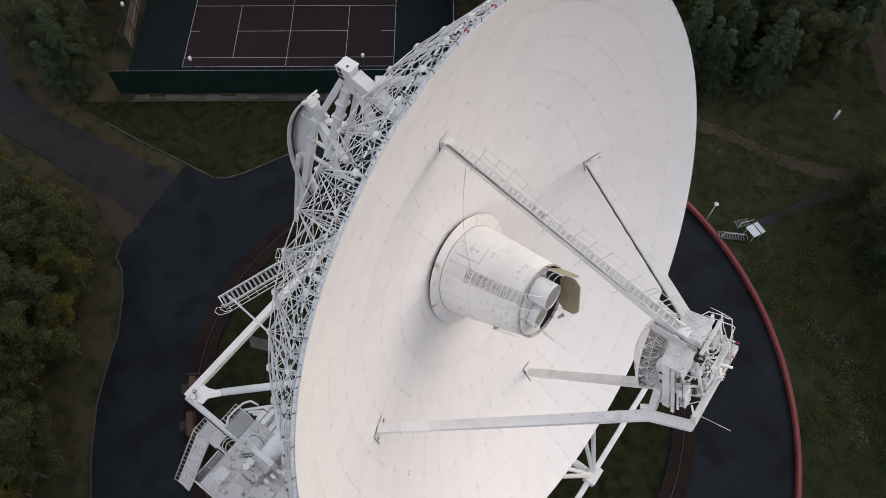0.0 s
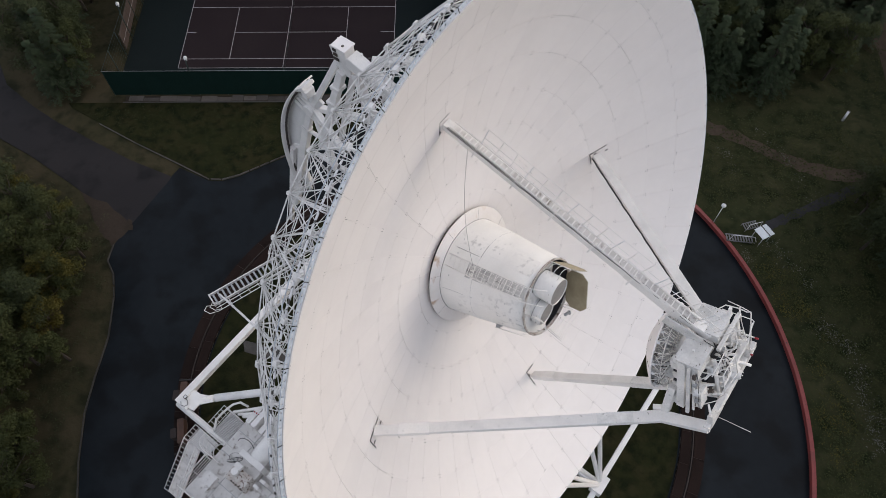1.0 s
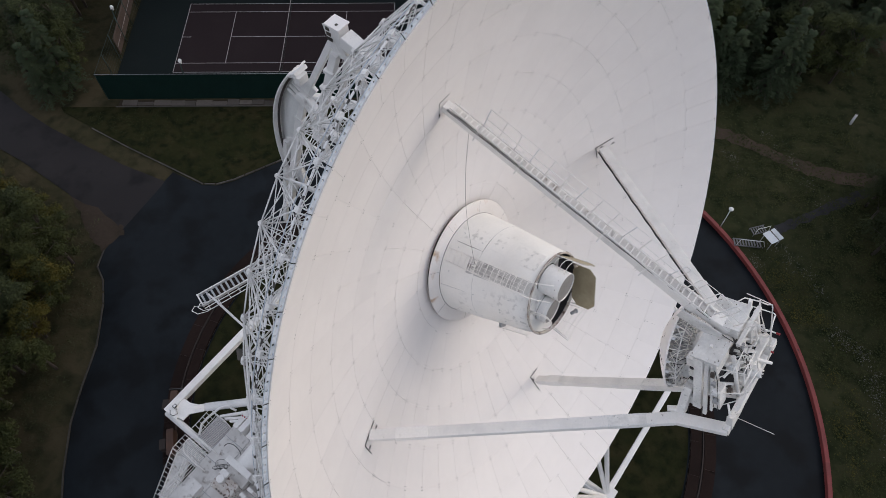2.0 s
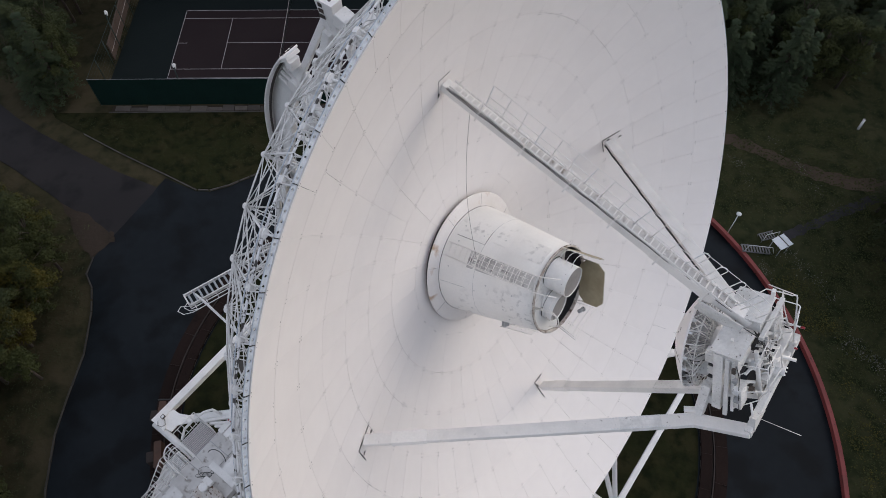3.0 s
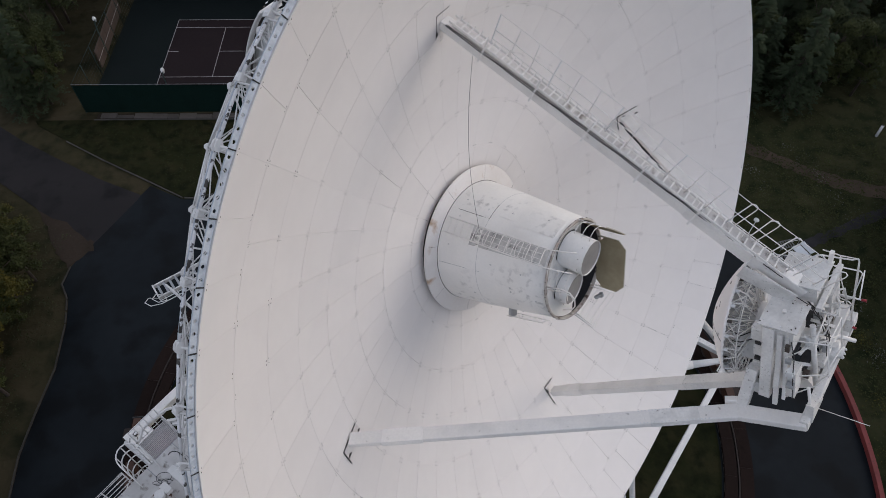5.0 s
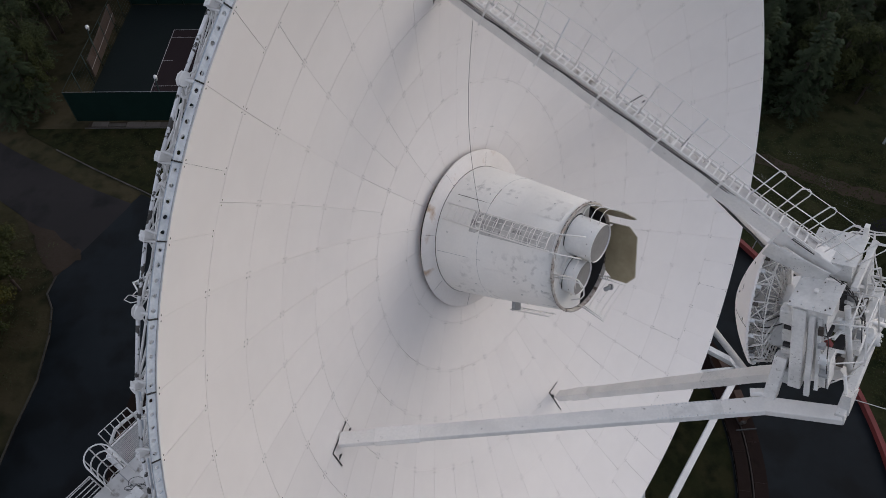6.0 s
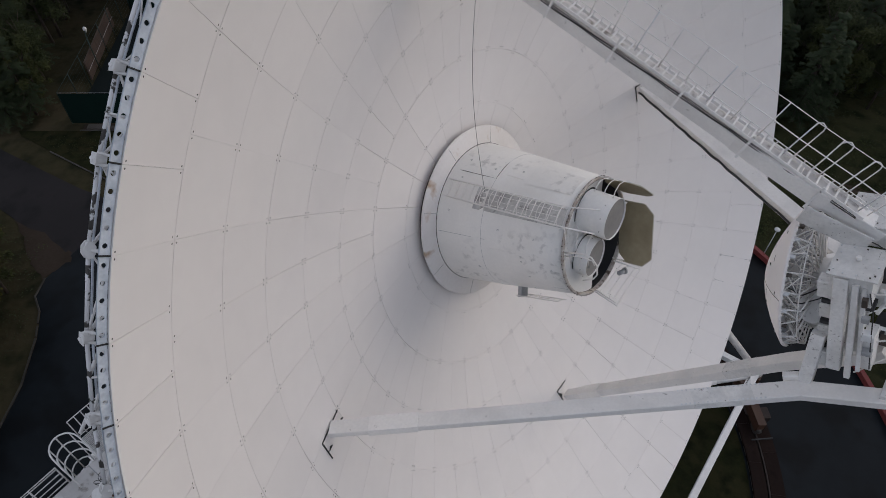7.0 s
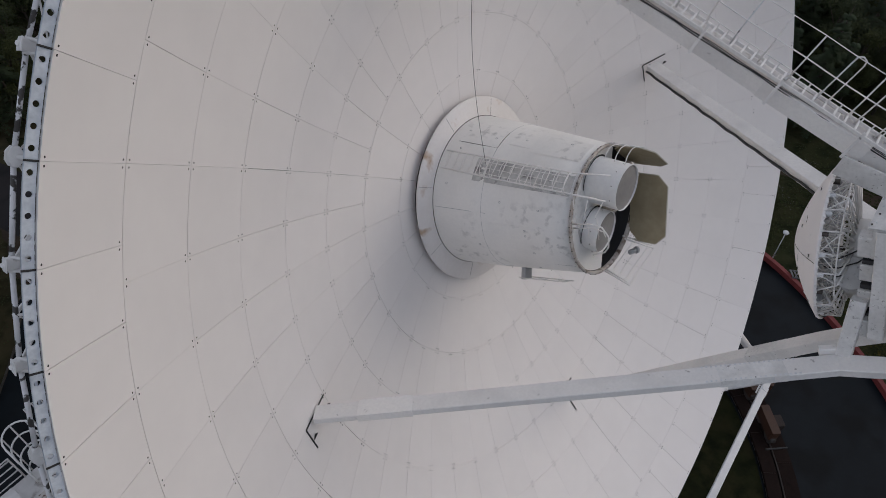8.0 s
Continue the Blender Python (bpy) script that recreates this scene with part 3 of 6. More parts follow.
BAY = []


def bay_tube(name, p, q, r):
    BAY.append((name, Shape().tube(p, q, r, 6).mesh(name, STEEL)))


for a in (0, 7.5):
    b = a + 7.5
    bay_tube("rear_hoop_tube", pt(REAR[3], a), pt(REAR[3], b), 0.031)
    bay_tube("rear_hoop_tube", pt(REAR[2], a), pt(REAR[2], b), 0.025)
    bay_tube("front_hoop_tube", pt(FRONT[4], a), pt(FRONT[4], b), 0.022)
    bay_tube("front_hoop_tube", pt(FRONT[3], a), pt(FRONT[3], b), 0.022)
    bay_tube("mid_hoop_tube", pt((15.13, 3.0), a), pt((15.13, 3.0), b), 0.021)
    bay_tube("cross_brace", pt(REAR[2], a), pt(REAR[3], b), 0.021)
    bay_tube("cross_brace", pt(REAR[2], b), pt(FRONT[3], a), 0.019)
    bay_tube("cross_brace", pt(REAR[3], a), pt(FRONT[4], b), 0.019)
    bay_tube("cross_brace", pt(REAR[3], b), pt(FRONT[4], a), 0.019)
    bay_tube("cross_brace", pt(FRONT[3], a), pt(FRONT[4], b), 0.017)
    bay_tube("cross_brace", pt((15.13, 3.0), a), pt(FRONT[5], b), 0.016)
    bay_tube("rear_hoop_tube", pt((12.1, -0.42), a), pt((12.1, -0.42), b), 0.022)
    bay_tube("mid_hoop_tube", pt((14.4, 1.75), a), pt((14.4, 1.75), b), 0.020)
    bay_tube("cross_brace", pt(REAR[2], b), pt(REAR[3], a), 0.020)
    bay_tube("cross_brace", pt(REAR[3], a), pt((15.13, 3.0), b), 0.018)
    bay_tube("cross_brace", pt(REAR[3], b), pt((15.13, 3.0), a), 0.018)
    bay_tube("cross_brace", pt((15.13, 3.0), b), pt(FRONT[4], a), 0.016)
    bay_tube("cross_brace", pt(FRONT[4], b), pt(FRONT[5], a), 0.016)
    bay_tube("cross_brace", pt((12.1, -0.42), a), pt(FRONT[3], b), 0.018)
    bay_tube("cross_brace", pt((14.4, 1.75), b), pt(HOOP, a), 0.016)
for a, b in ((0, 5), (7.5, 5), (7.5, 10), (15, 10)):
    bay_tube("fan_tube", pt(REAR[3], a), pt(HOOP, b), 0.025)
for a, b in ((0, 5), (15, 10)):
    bay_tube("fan_tube", pt(FRONT[4], a), pt(HOOP, b), 0.016)
for b in (0, 5, 10):
    bay_tube("hoop_stay", pt(HOOP, b), pt((15.97, 5.1), b + 2.5), 0.015)
    bay_tube("hoop_stay", pt(HOOP, b + 5), pt((15.97, 5.1), b + 2.5), 0.015)
hoop = Shape().tube(pt(HOOP, 0.1), pt(HOOP, 4.9), 0.038, 8).mesh("hoop_tube", HOOPWORN)
inner_pipe = Shape().tube(pt((16.20, 4.70), -0.2), pt((16.20, 4.70), 5.2), 0.022, 6).mesh("stay_pipe", ZINC)
clamp = Shape()
clamp.beam(pt((HOOP[0] - 0.10, HOOP[1] - 0.02)), pt((HOOP[0] + 0.09, HOOP[1] + 0.02)), 0.17, 0.13, c=0.02)
clamp.beam(pt((HOOP[0] + 0.09, HOOP[1] - 0.04)), pt((HOOP[0] + 0.11, HOOP[1] + 0.15)), 0.19, 0.02, (1, 0, 0), c=0.004).tube(pt((HOOP[0] + 0.11, HOOP[1] + 0.04)) , pt((HOOP[0] + 0.135, HOOP[1] + 0.05)), 0.035, 8)
for s in (-1, 1):
    clamp.tube(pt(HOOP) + Vector((0.03, s * 0.10, 0)), pt((16.29, RIMZ - 0.1)) + Vector((0, s * 0.05, 0)), 0.026, 5)
clamp = clamp.mesh("hoop_clamp", STEEL)
gus = Shape()
for z in (-0.06, 0.06):
    c = pt(HOOP) + Vector((0, 0, z))
    gus.loft([[c + Vector((0.10 * math.cos(t), 0.15 * math.sin(t), h)) for t in (math.pi / 4 * (i + 0.5) for i in range(8))] for h in (-0.010, 0.010)], smooth=False)
gus.tube(pt(HOOP) - Vector((0, 0.13, 0)), pt(HOOP) + Vector((0, 0.13, 0)), 0.052, 10)
gus.tube(pt(HOOP), pt((16.29, RIMZ - 0.1)), 0.035, 6)
gus = gus.mesh("gusset_node", STEEL)
for k in range(24):
    a = 7.5 + 15 * k
    part("truss_rib", rib, STEEL, truss, m=R @ turn(a))
    part("truss_rib", rib, STEEL, truss, m=R @ turn(a + 7.5))
    for nm, me in BAY:
        part(nm, me, STEEL, truss, m=R @ turn(a))
    part("gusset_node", gus, STEEL, truss, "octagonal gusset plates on the rim hoop", m=R @ turn(a))
    for i in range(3):
        part("hoop_tube", hoop, HOOPWORN, truss, "worn rim hoop tube with dark stains", m=R @ turn(a + 5 * i))
        part("stay_pipe", inner_pipe, ZINC, truss, m=R @ turn(a + 5 * i))
        if i:
            part("hoop_clamp", clamp, STEEL, truss, m=R @ turn(a + 5 * i))

# feed cone
BASE, KNEE, TOP, RB, RK, RT = 0.60, 2.45, 5.45, 2.57, 2.385, 2.00


def cone_r(z):
    return RB + (RK - RB) * (z - BASE) / (KNEE - BASE) if z < KNEE else RK + (RT - RK) * (z - KNEE) / (TOP - KNEE)


def on_cone(a, z, out=0.0):
    r = cone_r(z) + out
    return Vector((r * math.cos(radians(a)), r * math.sin(radians(a)), z))


cone = part("feed_cone", Shape().turned([(RB, BASE), (cone_r(1.6), 1.6), (RK + 0.012, KNEE - 0.02), (RK, KNEE), (cone_r(3.45), 3.45), (cone_r(4.25), 4.25), (RT, TOP), (RT - 0.04, TOP)], 72), CONE, scope, "stained white feed cone tapering from the dish centre", D)
part("base_flange", Shape().turned([(RB, BASE + 0.02), (3.20, BASE - 0.05), (3.23, BASE - 0.09), (3.21, BASE - 0.13), (2.98, BASE - 0.13)], 96), FLANGE, cone, "wide cream flange ring with brown stains", D)
# black band added to paint the shade in the gap under the flange
part("flange_skirt", Shape().turned([(2.99, BASE - 0.13), (2.97, dz(2.96) - 0.25)], 96), SEAM, cone, "added black band painting the shade under the flange", D)
part("flange_crease", Shape().turned([(RB + 0.001, BASE + 0.034), (RB + 0.010, BASE + 0.026), (RB + 0.016, BASE + 0.019)], 96), IRON, cone, "dark crease where the cone meets its flange", D)
fl = Shape()
for k in range(8):
    a = radians(45 * k + 10)
    e = Vector((math.cos(a), math.sin(a), 0))
    fl.beam(e * (RB + 0.03) + Vector((0, 0, BASE + 0.02)), e * 3.19 + Vector((0, 0, BASE - 0.048)), 0.007, 0.006, c=0.002)
part("flange_seam", fl, DARK, cone, m=D)
# wall and floor of the opening carry its inner shade as a dark colour
part("throat_wall", Shape().turned([(RT - 0.055, TOP - 0.10), (RT - 0.055, TOP - 0.56)], 72), DARK, cone, "inner wall of the feed room, its shade painted dark", D)
part("throat_floor", Shape().turned([(0.0, TOP - 0.55), (RT - 0.06, TOP - 0.55)], 48, smooth=False), DARK, cone, "recessed floor of the feed room, its shade painted dark", D)
rimr = Shape()
rimr.turned([(RT + 0.035, TOP - 0.05), (RT + 0.04, TOP + 0.02), (RT - 0.045, TOP + 0.025), (RT - 0.05, TOP - 0.11)], 72)
part("top_rim", rimr, RIMRUST, cone, "rusty bolted top rim", D)
stud = Shape().tube((0, 0, -0.01), (0, 0, 0.03), 0.014, 6).mesh("rim_bolt", IRON)
for k in range(48):
    part("rim_bolt", stud, IRON, cone, m=D @ turn(7.5 * k + 2 + 1.5 * math.sin(k * 2.1)) @ Matrix.Translation((RT + 0.045, 0, TOP - 0.03)))
for z in (1.6, KNEE, 3.45, 4.25):
    r = cone_r(z)
    part("cone_seam", Shape().turned([(r, z - 0.006), (r + 0.004, z), (r, z + 0.006)], 72), GRATE if z == KNEE else CONE, cone, m=D)
for a, z0, z1 in ((158, 0.7, 2.6), (165, 2.75, 5.35), (100, 2.75, 4.2), (205, 0.7, 5.3)):
    part("cone_seam", Shape().tube(on_cone(a, z0), on_cone(a, z1), 0.008, 5), GRATE if a in (158, 205) else CONE, cone, m=D)
wrap = Shape()
wrap.loft([[on_cone(76 + 3.4 * k, z, 0.012) for k in range(9)] for z in (3.50, 3.9, 4.35, 4.8, 5.2)], closed=False, caps=False)
part("cover_sheet", wrap, CONE, cone, "newer pale sheet lapped round the cone", D)
hat = Shape()
for a0, z0, a1, z1 in ((106, 0.98, 106, 2.45), (106, 2.45, 88, 2.45)):
    hat.wire([on_cone(a0 + (a1 - a0) * i / 6, z0 + (z1 - z0) * i / 6, 0.0) for i in range(7)], 0.010, 5)
part("hatch_outline", hat, IRON, cone, "outline of an access hatch", D)
for a, z in ((112, 1.2), (97, 2.2), (94, 1.1), (150, 4.4), (168, 3.95), (173, 3.95), (190, 4.1), (140, 1.1), (186, 2.2), (215, 3.9), (148, 3.1), (178, 5.0), (84, 4.6), (92, 3.2)):
    part("lifting_eye", Shape().wire([on_cone(a + 0.7 * math.cos(t), z + 0.035 * math.sin(t), 0.012) for t in (math.pi * k / 3 for k in range(7))], 0.007, 4), GRATE, cone, "small rusty eye bolt", m=D)


def horn(c, u, r, deep):
    """Round tube ending in a square-cut mouth at c, its axis along u; returns the tube, the closing membrane and a flat
    ring that paints the shade at its foot.
    """
    c, u = Vector(c), Vector(u).normalized()
    x = u.orthogonal().normalized()
    y = u.cross(x)
    n = 40
    ring = lambda rr, h: [c + u * h + (x * math.cos(t) + y * math.sin(t)) * rr for t in (2 * math.pi * i / n for i in range(n))]
    tube = Shape().loft([ring(r, -deep), ring(r, -0.012), ring(r - 0.004, 0.0), ring(r - 0.016, 0.0), ring(r - 0.018, -0.10)], caps=False)
    skin = Shape()
    k = skin.put(ring(r - 0.019, -0.05))
    skin.face(range(k, k + n))
    foot = (TOP - 0.085 - c.z) / u.z
    gap = Shape().loft([ring(r + 0.002, foot), ring(r + 0.055, foot)], caps=False, smooth=False)
    return tube, skin, gap


plate = [(1.93 * math.cos(radians(a)), 1.93 * math.sin(radians(a))) for a in range(52, 251, 6)]
part("feed_plate", Shape().slab(plate, TOP - 0.14, TOP - 0.10), CONE, cone, "white plate round the feed horns", D)
for c, u, r, deep, words in (((-0.078, 1.006, 6.38), (-0.03, -0.15, 1), 0.70, 1.35, "large pale cylindrical feed horn with a dark mouth"), ((-0.742, -0.242, 5.83), (0.011, -0.179, 1), 0.655, 0.85, "smaller pale feed horn")):
    tube_, mouth_, gap_ = horn(c, u, r, deep)
    h1 = part("feed_horn", tube_, HORN, cone, words, D)
    part("horn_mouth", mouth_, DARKHORN if r > 0.7 else MEMBRANE, h1, "grey membrane closing the horn", D)
    # flat black ring, painted shade where the horn meets the plate
    part("horn_gap", gap_, SEAM, h1, "flat black ring painting the shade round the horn's foot", D)
    for k in range(10):
        t = 2 * math.pi * k / 10
        e = Vector((c[0] + (r + 0.01) * math.cos(t), c[1] + (r + 0.01) * math.sin(t), c[2] - 0.2 - 0.12 * (r + 0.01) * math.sin(t) * -1))
        part("horn_bolt", Shape().tube(e, e + Vector((0.02 * math.cos(t), 0.02 * math.sin(t), 0)), 0.016, 5), IRON, h1, m=D)
part("junction_box", Shape().box((0.02, -0.10, TOP - 0.10), (0.34, 0.20, TOP + 0.30), 0.03), RUST, cone, "small stained box between the horns", D)


def lid(w, h, c):
    """Cut-cornered cover plate in the local y-z plane."""
    s = Shape()
    o = [(-w / 2 + c, 0), (w / 2 - c, 0), (w / 2, c), (w / 2, h - c), (w / 2 - c, h), (-w / 2 + c, h), (-w / 2, h - c), (-w / 2, c)]
    s.loft([[(x, y, z) for y, z in o] for x in (0.0, 0.05)], smooth=False)
    return s


for w, h, c, m, words in ((2.25, 1.25, 0.32, D @ Matrix.Translation((1.45, -0.87, TOP)) @ turn(-20.5) @ Matrix.Rotation(radians(-2), 4, "Y"), "beige octagonal cover swung open"), (1.62, 1.32, 0.32, D @ Matrix.Translation((1.40, 1.12, TOP)) @ turn(39), "second beige cover with pale worn edge")):
    l1 = part("cone_cover", lid(w, h, c), COVER, cone, words, m)
    edge = Shape()
    o = [(w / 2 - 0.01, 0.1), (w / 2 - 0.01, h - c), (w / 2 - c, h - 0.01), (-w / 2 + c, h - 0.01), (-w / 2 + 0.01, h - c), (-w / 2 + 0.01, 0.1)]
    for (y0, z0), (y1, z1) in zip(o, o[1:]):
        edge.beam((0.025, y0, z0), (0.025, y1, z1), 0.075, 0.03, (1, 0, 0), c=0.008)
    part("cover_lip", edge, EDGE, l1, "pale worn rim of the cover", m)
    for y in (-0.4, 0.4):
        part("hinge", Shape().tube((0.03, y - 0.1, 0.0), (0.03, y + 0.1, 0.0), 0.035, 8), IRON, l1, m=m)
# ladder: straight rails that stand off the cone and bend over its rim
RAILS = ([Vector(p) for p in ((-1.15, 2.34, 0.78), (-1.12, 2.20, 3.1), (-1.11, 2.06, 5.45), (-0.95, 1.98, 5.95), (-0.72, 1.84, 6.31))], [Vector(p) for p in ((-1.68, 2.02, 0.80), (-1.74, 1.92, 3.1), (-1.78, 1.83, 5.50), (-1.60, 1.65, 6.0), (-1.32, 1.38, 6.39))])
lad = Shape()
for pts in RAILS:
    lad.wire(pts, 0.024, 6)
rail_at = lambda k, z: RAILS[k][0].lerp(RAILS[k][1], (z - 0.78) / 2.32) if z < 3.1 else RAILS[k][1].lerp(RAILS[k][2], (z - 3.1) / 2.37)
for i in range(15):
    z = 0.95 + 0.31 * i
    lad.tube(rail_at(0, z), rail_at(1, z), 0.017, 5)
bed_ = Shape()
zs = [2.0 + 3.3 * i / 16 for i in range(17)]
bed_.loft([[on_cone(126 + (k - 3) * 3.0, z, 0.008) for k in range(7)] for z in zs], closed=False, caps=False)
part("stained_strip", bed_, DIRTY, cone, "grimy strip of paint behind the ladder", D)
ladder = part("ladder", lad, STEEL, cone, "thin white caged ladder on the cone", D)
out = Vector((-0.56, 0.83, 0))
for i in range(9):
    z = 2.45 + 0.37 * i
    a, b = rail_at(0, z), rail_at(1, z)
    mid, hw = (a + b) / 2, (b - a) / 2
    part("cage_hoop", Shape().wire([mid - hw * math.cos(t) + out * 0.24 * math.sin(t) for t in (math.pi * k / 8 for k in range(9))], 0.011, 5), STEEL, ladder, m=D)
for t in (35, 75, 110, 145):
    part("cage_strap", Shape().wire([(rail_at(0, z) + rail_at(1, z)) / 2 - (rail_at(1, z) - rail_at(0, z)) / 2 * math.cos(radians(t)) + out * 0.24 * math.sin(radians(t)) for z in (2.45, 3.0, 3.6, 4.2, 4.8, 5.41)], 0.009, 5), STEEL, ladder, m=D)
for z in (1.0, 2.6, 4.2, 5.2):
    for k in (0, 1):
        p = rail_at(k, z)
        part("ladder_stay", Shape().tube(p, on_cone(math.degrees(math.atan2(p.y, p.x)), z), 0.014, 5), STEEL, ladder, m=D)
# guard beside the ladder head
bow = [(-1.70, 0.667, 5.38), (-1.70, 0.80, 6.05), (-1.70, 0.74, 6.38), (-1.70, 0.44, 6.53), (-1.70, 0.05, 6.46), (-1.70, -0.17, 6.30), (-1.72, -0.35, 5.9)]
part("top_guard", Shape().wire(bow, 0.026, 6), STEEL, cone, "white tube guard over the horns", D)
part("top_guard", Shape().wire([Vector(p) + Vector((0.02, -0.16, 0.0)) for p in bow[:3]] + [Vector((-1.68, 0.40, 6.42))], 0.018, 6), STEEL, cone, m=D)
for k in (0.15, 0.55, 0.95):
    part("guard_wire", Shape().wire([RAILS[1][2].lerp(RAILS[1][4], k), Vector((-1.80, 1.2, 5.5 + 0.85 * k)), Vector((-1.70, 0.70, 5.45 + 0.85 * k)), Vector((-1.72, 0.30, 5.45 + 0.8 * k))], 0.012, 5), STEEL, cone, m=D)
part("top_guard", Shape().tube((0.86, 1.86, 5.40), (0.82, 1.85, 6.62), 0.024, 6), STEEL, cone, "white upright beside the covers", D)
for z in (5.70, 6.04, 6.38):
    part("guard_hoop", Shape().wire([(0.82, 1.85, z + 0.10), (0.66, 1.98, z + 0.07), (0.45, 2.0, z + 0.02), (0.25, 1.88, z - 0.03), (0.05, 1.66, z - 0.06)], 0.015, 5), STEEL, cone, m=D)
# work basket at the lower edge
B0, B1 = (Vector((0.75, -1.69, 5.48)), Vector((1.24, -2.30, 6.20))), (Vector((-0.67, -1.88, 5.38)), Vector((-0.86, -2.12, 6.40)))
for p, q in (B0, B1):
    for o in (0.0, 0.13):
        part("basket_arm", Shape().tube(p + Vector((o, 0, -o)), q + Vector((o, 0, -o)), 0.026, 6), STEEL, cone, m=D)
for k in (0.3, 0.55, 0.8, 1.0):
    a, b = B0[0].lerp(B0[1], k), B1[0].lerp(B1[1], k)
    part("basket_rail", Shape().wire([a.lerp(b, i / 8) + Vector((0, -0.36 * math.sin(math.pi * i / 8), -0.25 * math.sin(math.pi * i / 8))) for i in range(9)], 0.012, 5), STEEL, cone, "thin rods of a work basket", m=D)
part("basket_lamp", Shape().tube((0.55, -2.05, 5.72), (0.85, -2.15, 5.80), 0.085, 12).tube((0.80, -2.13, 5.79), (0.86, -2.16, 5.81), 0.12, 12), GRATE, cone, "grey spotlight on the basket", D)
# short ladder on the underside
for a in (229, 241):
    part("side_rail", Shape().wire([on_cone(a, z, 0.36) for z in (2.85, 3.4, 4.0, 4.6)], 0.018, 5), STEEL, cone, m=D)
for i in range(7):
    part("side_rung", Shape().tube(on_cone(229, 2.95 + 0.26 * i, 0.36), on_cone(241, 2.95 + 0.26 * i, 0.36), 0.013, 5), STEEL, cone, m=D)
part("side_bracket", Shape().beam(on_cone(235, 2.9, -0.02), on_cone(235, 2.95, 0.40), 0.42, 0.16, c=0.02), GRATE, cone, "stained grey ladder bracket", D)

# four legs: the two side legs sag below the axis to meet the frame's lower beam
LEGS = {
    0: ((10.0, -0.30, 2.35), (2.75, -1.3, 12.3), (2.30, -1.38, 14.5)),
    90: ((0.22, 10.06, 2.30), (0.20, 3.22, 11.70), (0.30, 1.95, 13.6)),
    180: ((-10.05, -0.11, 2.30), (-2.34, -1.58, 12.68), (-2.0, -1.36, 14.55)),
    270: ((0, -9.96, 2.35), (0.15, -3.55, 11.6), (0.1, -1.95, 14.1)),
}
FEET = {0: (9.60, 0.0, 10.68, -4.2), 90: (10.58, 91.9, 9.75, 88.3), 180: (10.71, 180.0, 9.62, 184.0), 270: (9.61, 267.8, 10.65, 271.9)}
POCKETS = {0: ((10.62, -1.5), (9.93, -0.5)), 90: ((9.9, 1.3),), 180: ((9.68, 1.9), (10.54, 2.1)), 270: ((9.85, -1.4),)}
for a, (root, kink, end) in LEGS.items():
    root, kink, end = Vector(root), Vector(kink), Vector(end)
    leg = Shape()
    w = 0.50
    side = Vector((math.cos(radians(a)), math.sin(radians(a)), 0))
    up = (side + Vector((0, 0, 0.7))) if a in (90, 270) else Vector((0, 1, 0))
    hh = {0: 0.36, 90: 0.34, 180: 0.19, 270: 0.32}[a]
    w1, h1 = {0: (0.54, 0.40), 90: (0.46, 0.44), 180: (0.54, 0.22), 270: (0.48, 0.36)}[a]
    w = 0.44 if a in (90, 270) else 0.50
    leg.beam(root, kink, w, hh, up, 0.02, w2=w1, h2=h1)
    leg.beam(kink - (kink - root).normalized() * 0.1, end, w1, h1, up, 0.02, w2=0.5, h2=0.24 if a == 180 else 0.42)
    L = part("support_leg", leg, STEEL, scope, "long white box-section quadripod leg", D)
    M = R @ turn(a)
    r0, a0, r1, a1 = FEET[a]
    rib_w = 0.010 if a == 90 else 0.024
    n = Vector((-10 / (2 * FOCUS), 0, 1)).normalized()
    # black bars and triangles on the panels paint the shaded slots and pockets
    for name, p, q in (("foot_slot", (r0, a0), (r1, a0)), ("foot_slot", (r0, a0), (r0, a1))):
        p, q = (pt((r, dz(r) + 0.014), b - a) for r, b in (p, q))
        part(name, Shape().beam(p, q, rib_w * 2, 0.012, n, 0.002), SEAM, L, "black bar painting the shaded slot where the leg meets the dish", M)
    for r, b in POCKETS[a]:
        s_ = math.copysign(1, b)
        c0 = pt((r, dz(r) + 0.012), b)
        part("foot_pocket", Shape().loft([[c0 + n * h, c0 + n * h + Vector((0.12, s_ * 0.09, 0.05)), c0 + n * h + Vector((-0.10, s_ * 0.09, -0.045))] for h in (0.0, 0.02)], smooth=False), SEAM, L, m=M)
    d = kink - root
    if a in (180, 270):
        part("splice_sleeve", Shape().beam(root + d * 0.09, root + d * 0.20, w + 0.04, hh + 0.05, up, 0.01), STEEL, L, m=D)
        part("splice_sleeve", Shape().beam(root + d * 0.78, root + d * 0.90, w + 0.035, hh + 0.035, up, 0.008), GRIMY, L, "bolted splice with peeling paint", m=D)
    if a in (180, 270):
        nd_ = d.normalized()
        sd_ = nd_.cross(up.normalized()).normalized()
        for k in range(20):
            for s_ in (-1, 1):
                c0 = root + d * (0.755 + 0.165 * k / 19) + sd_ * s_ * (w / 2 - 0.02) + (up - nd_ * up.dot(nd_)).normalized() * (hh / 2 + 0.022)
                part("splice_bolt", Shape().beam(c0 - nd_ * 0.02, c0 + nd_ * 0.02, 0.035, 0.035, up, 0.006), WORN, L, m=D)
    if a == 270:
        q = root + d * 0.845 + nd_ * 0.04
        up_ = (up - nd_ * up.dot(nd_)).normalized()
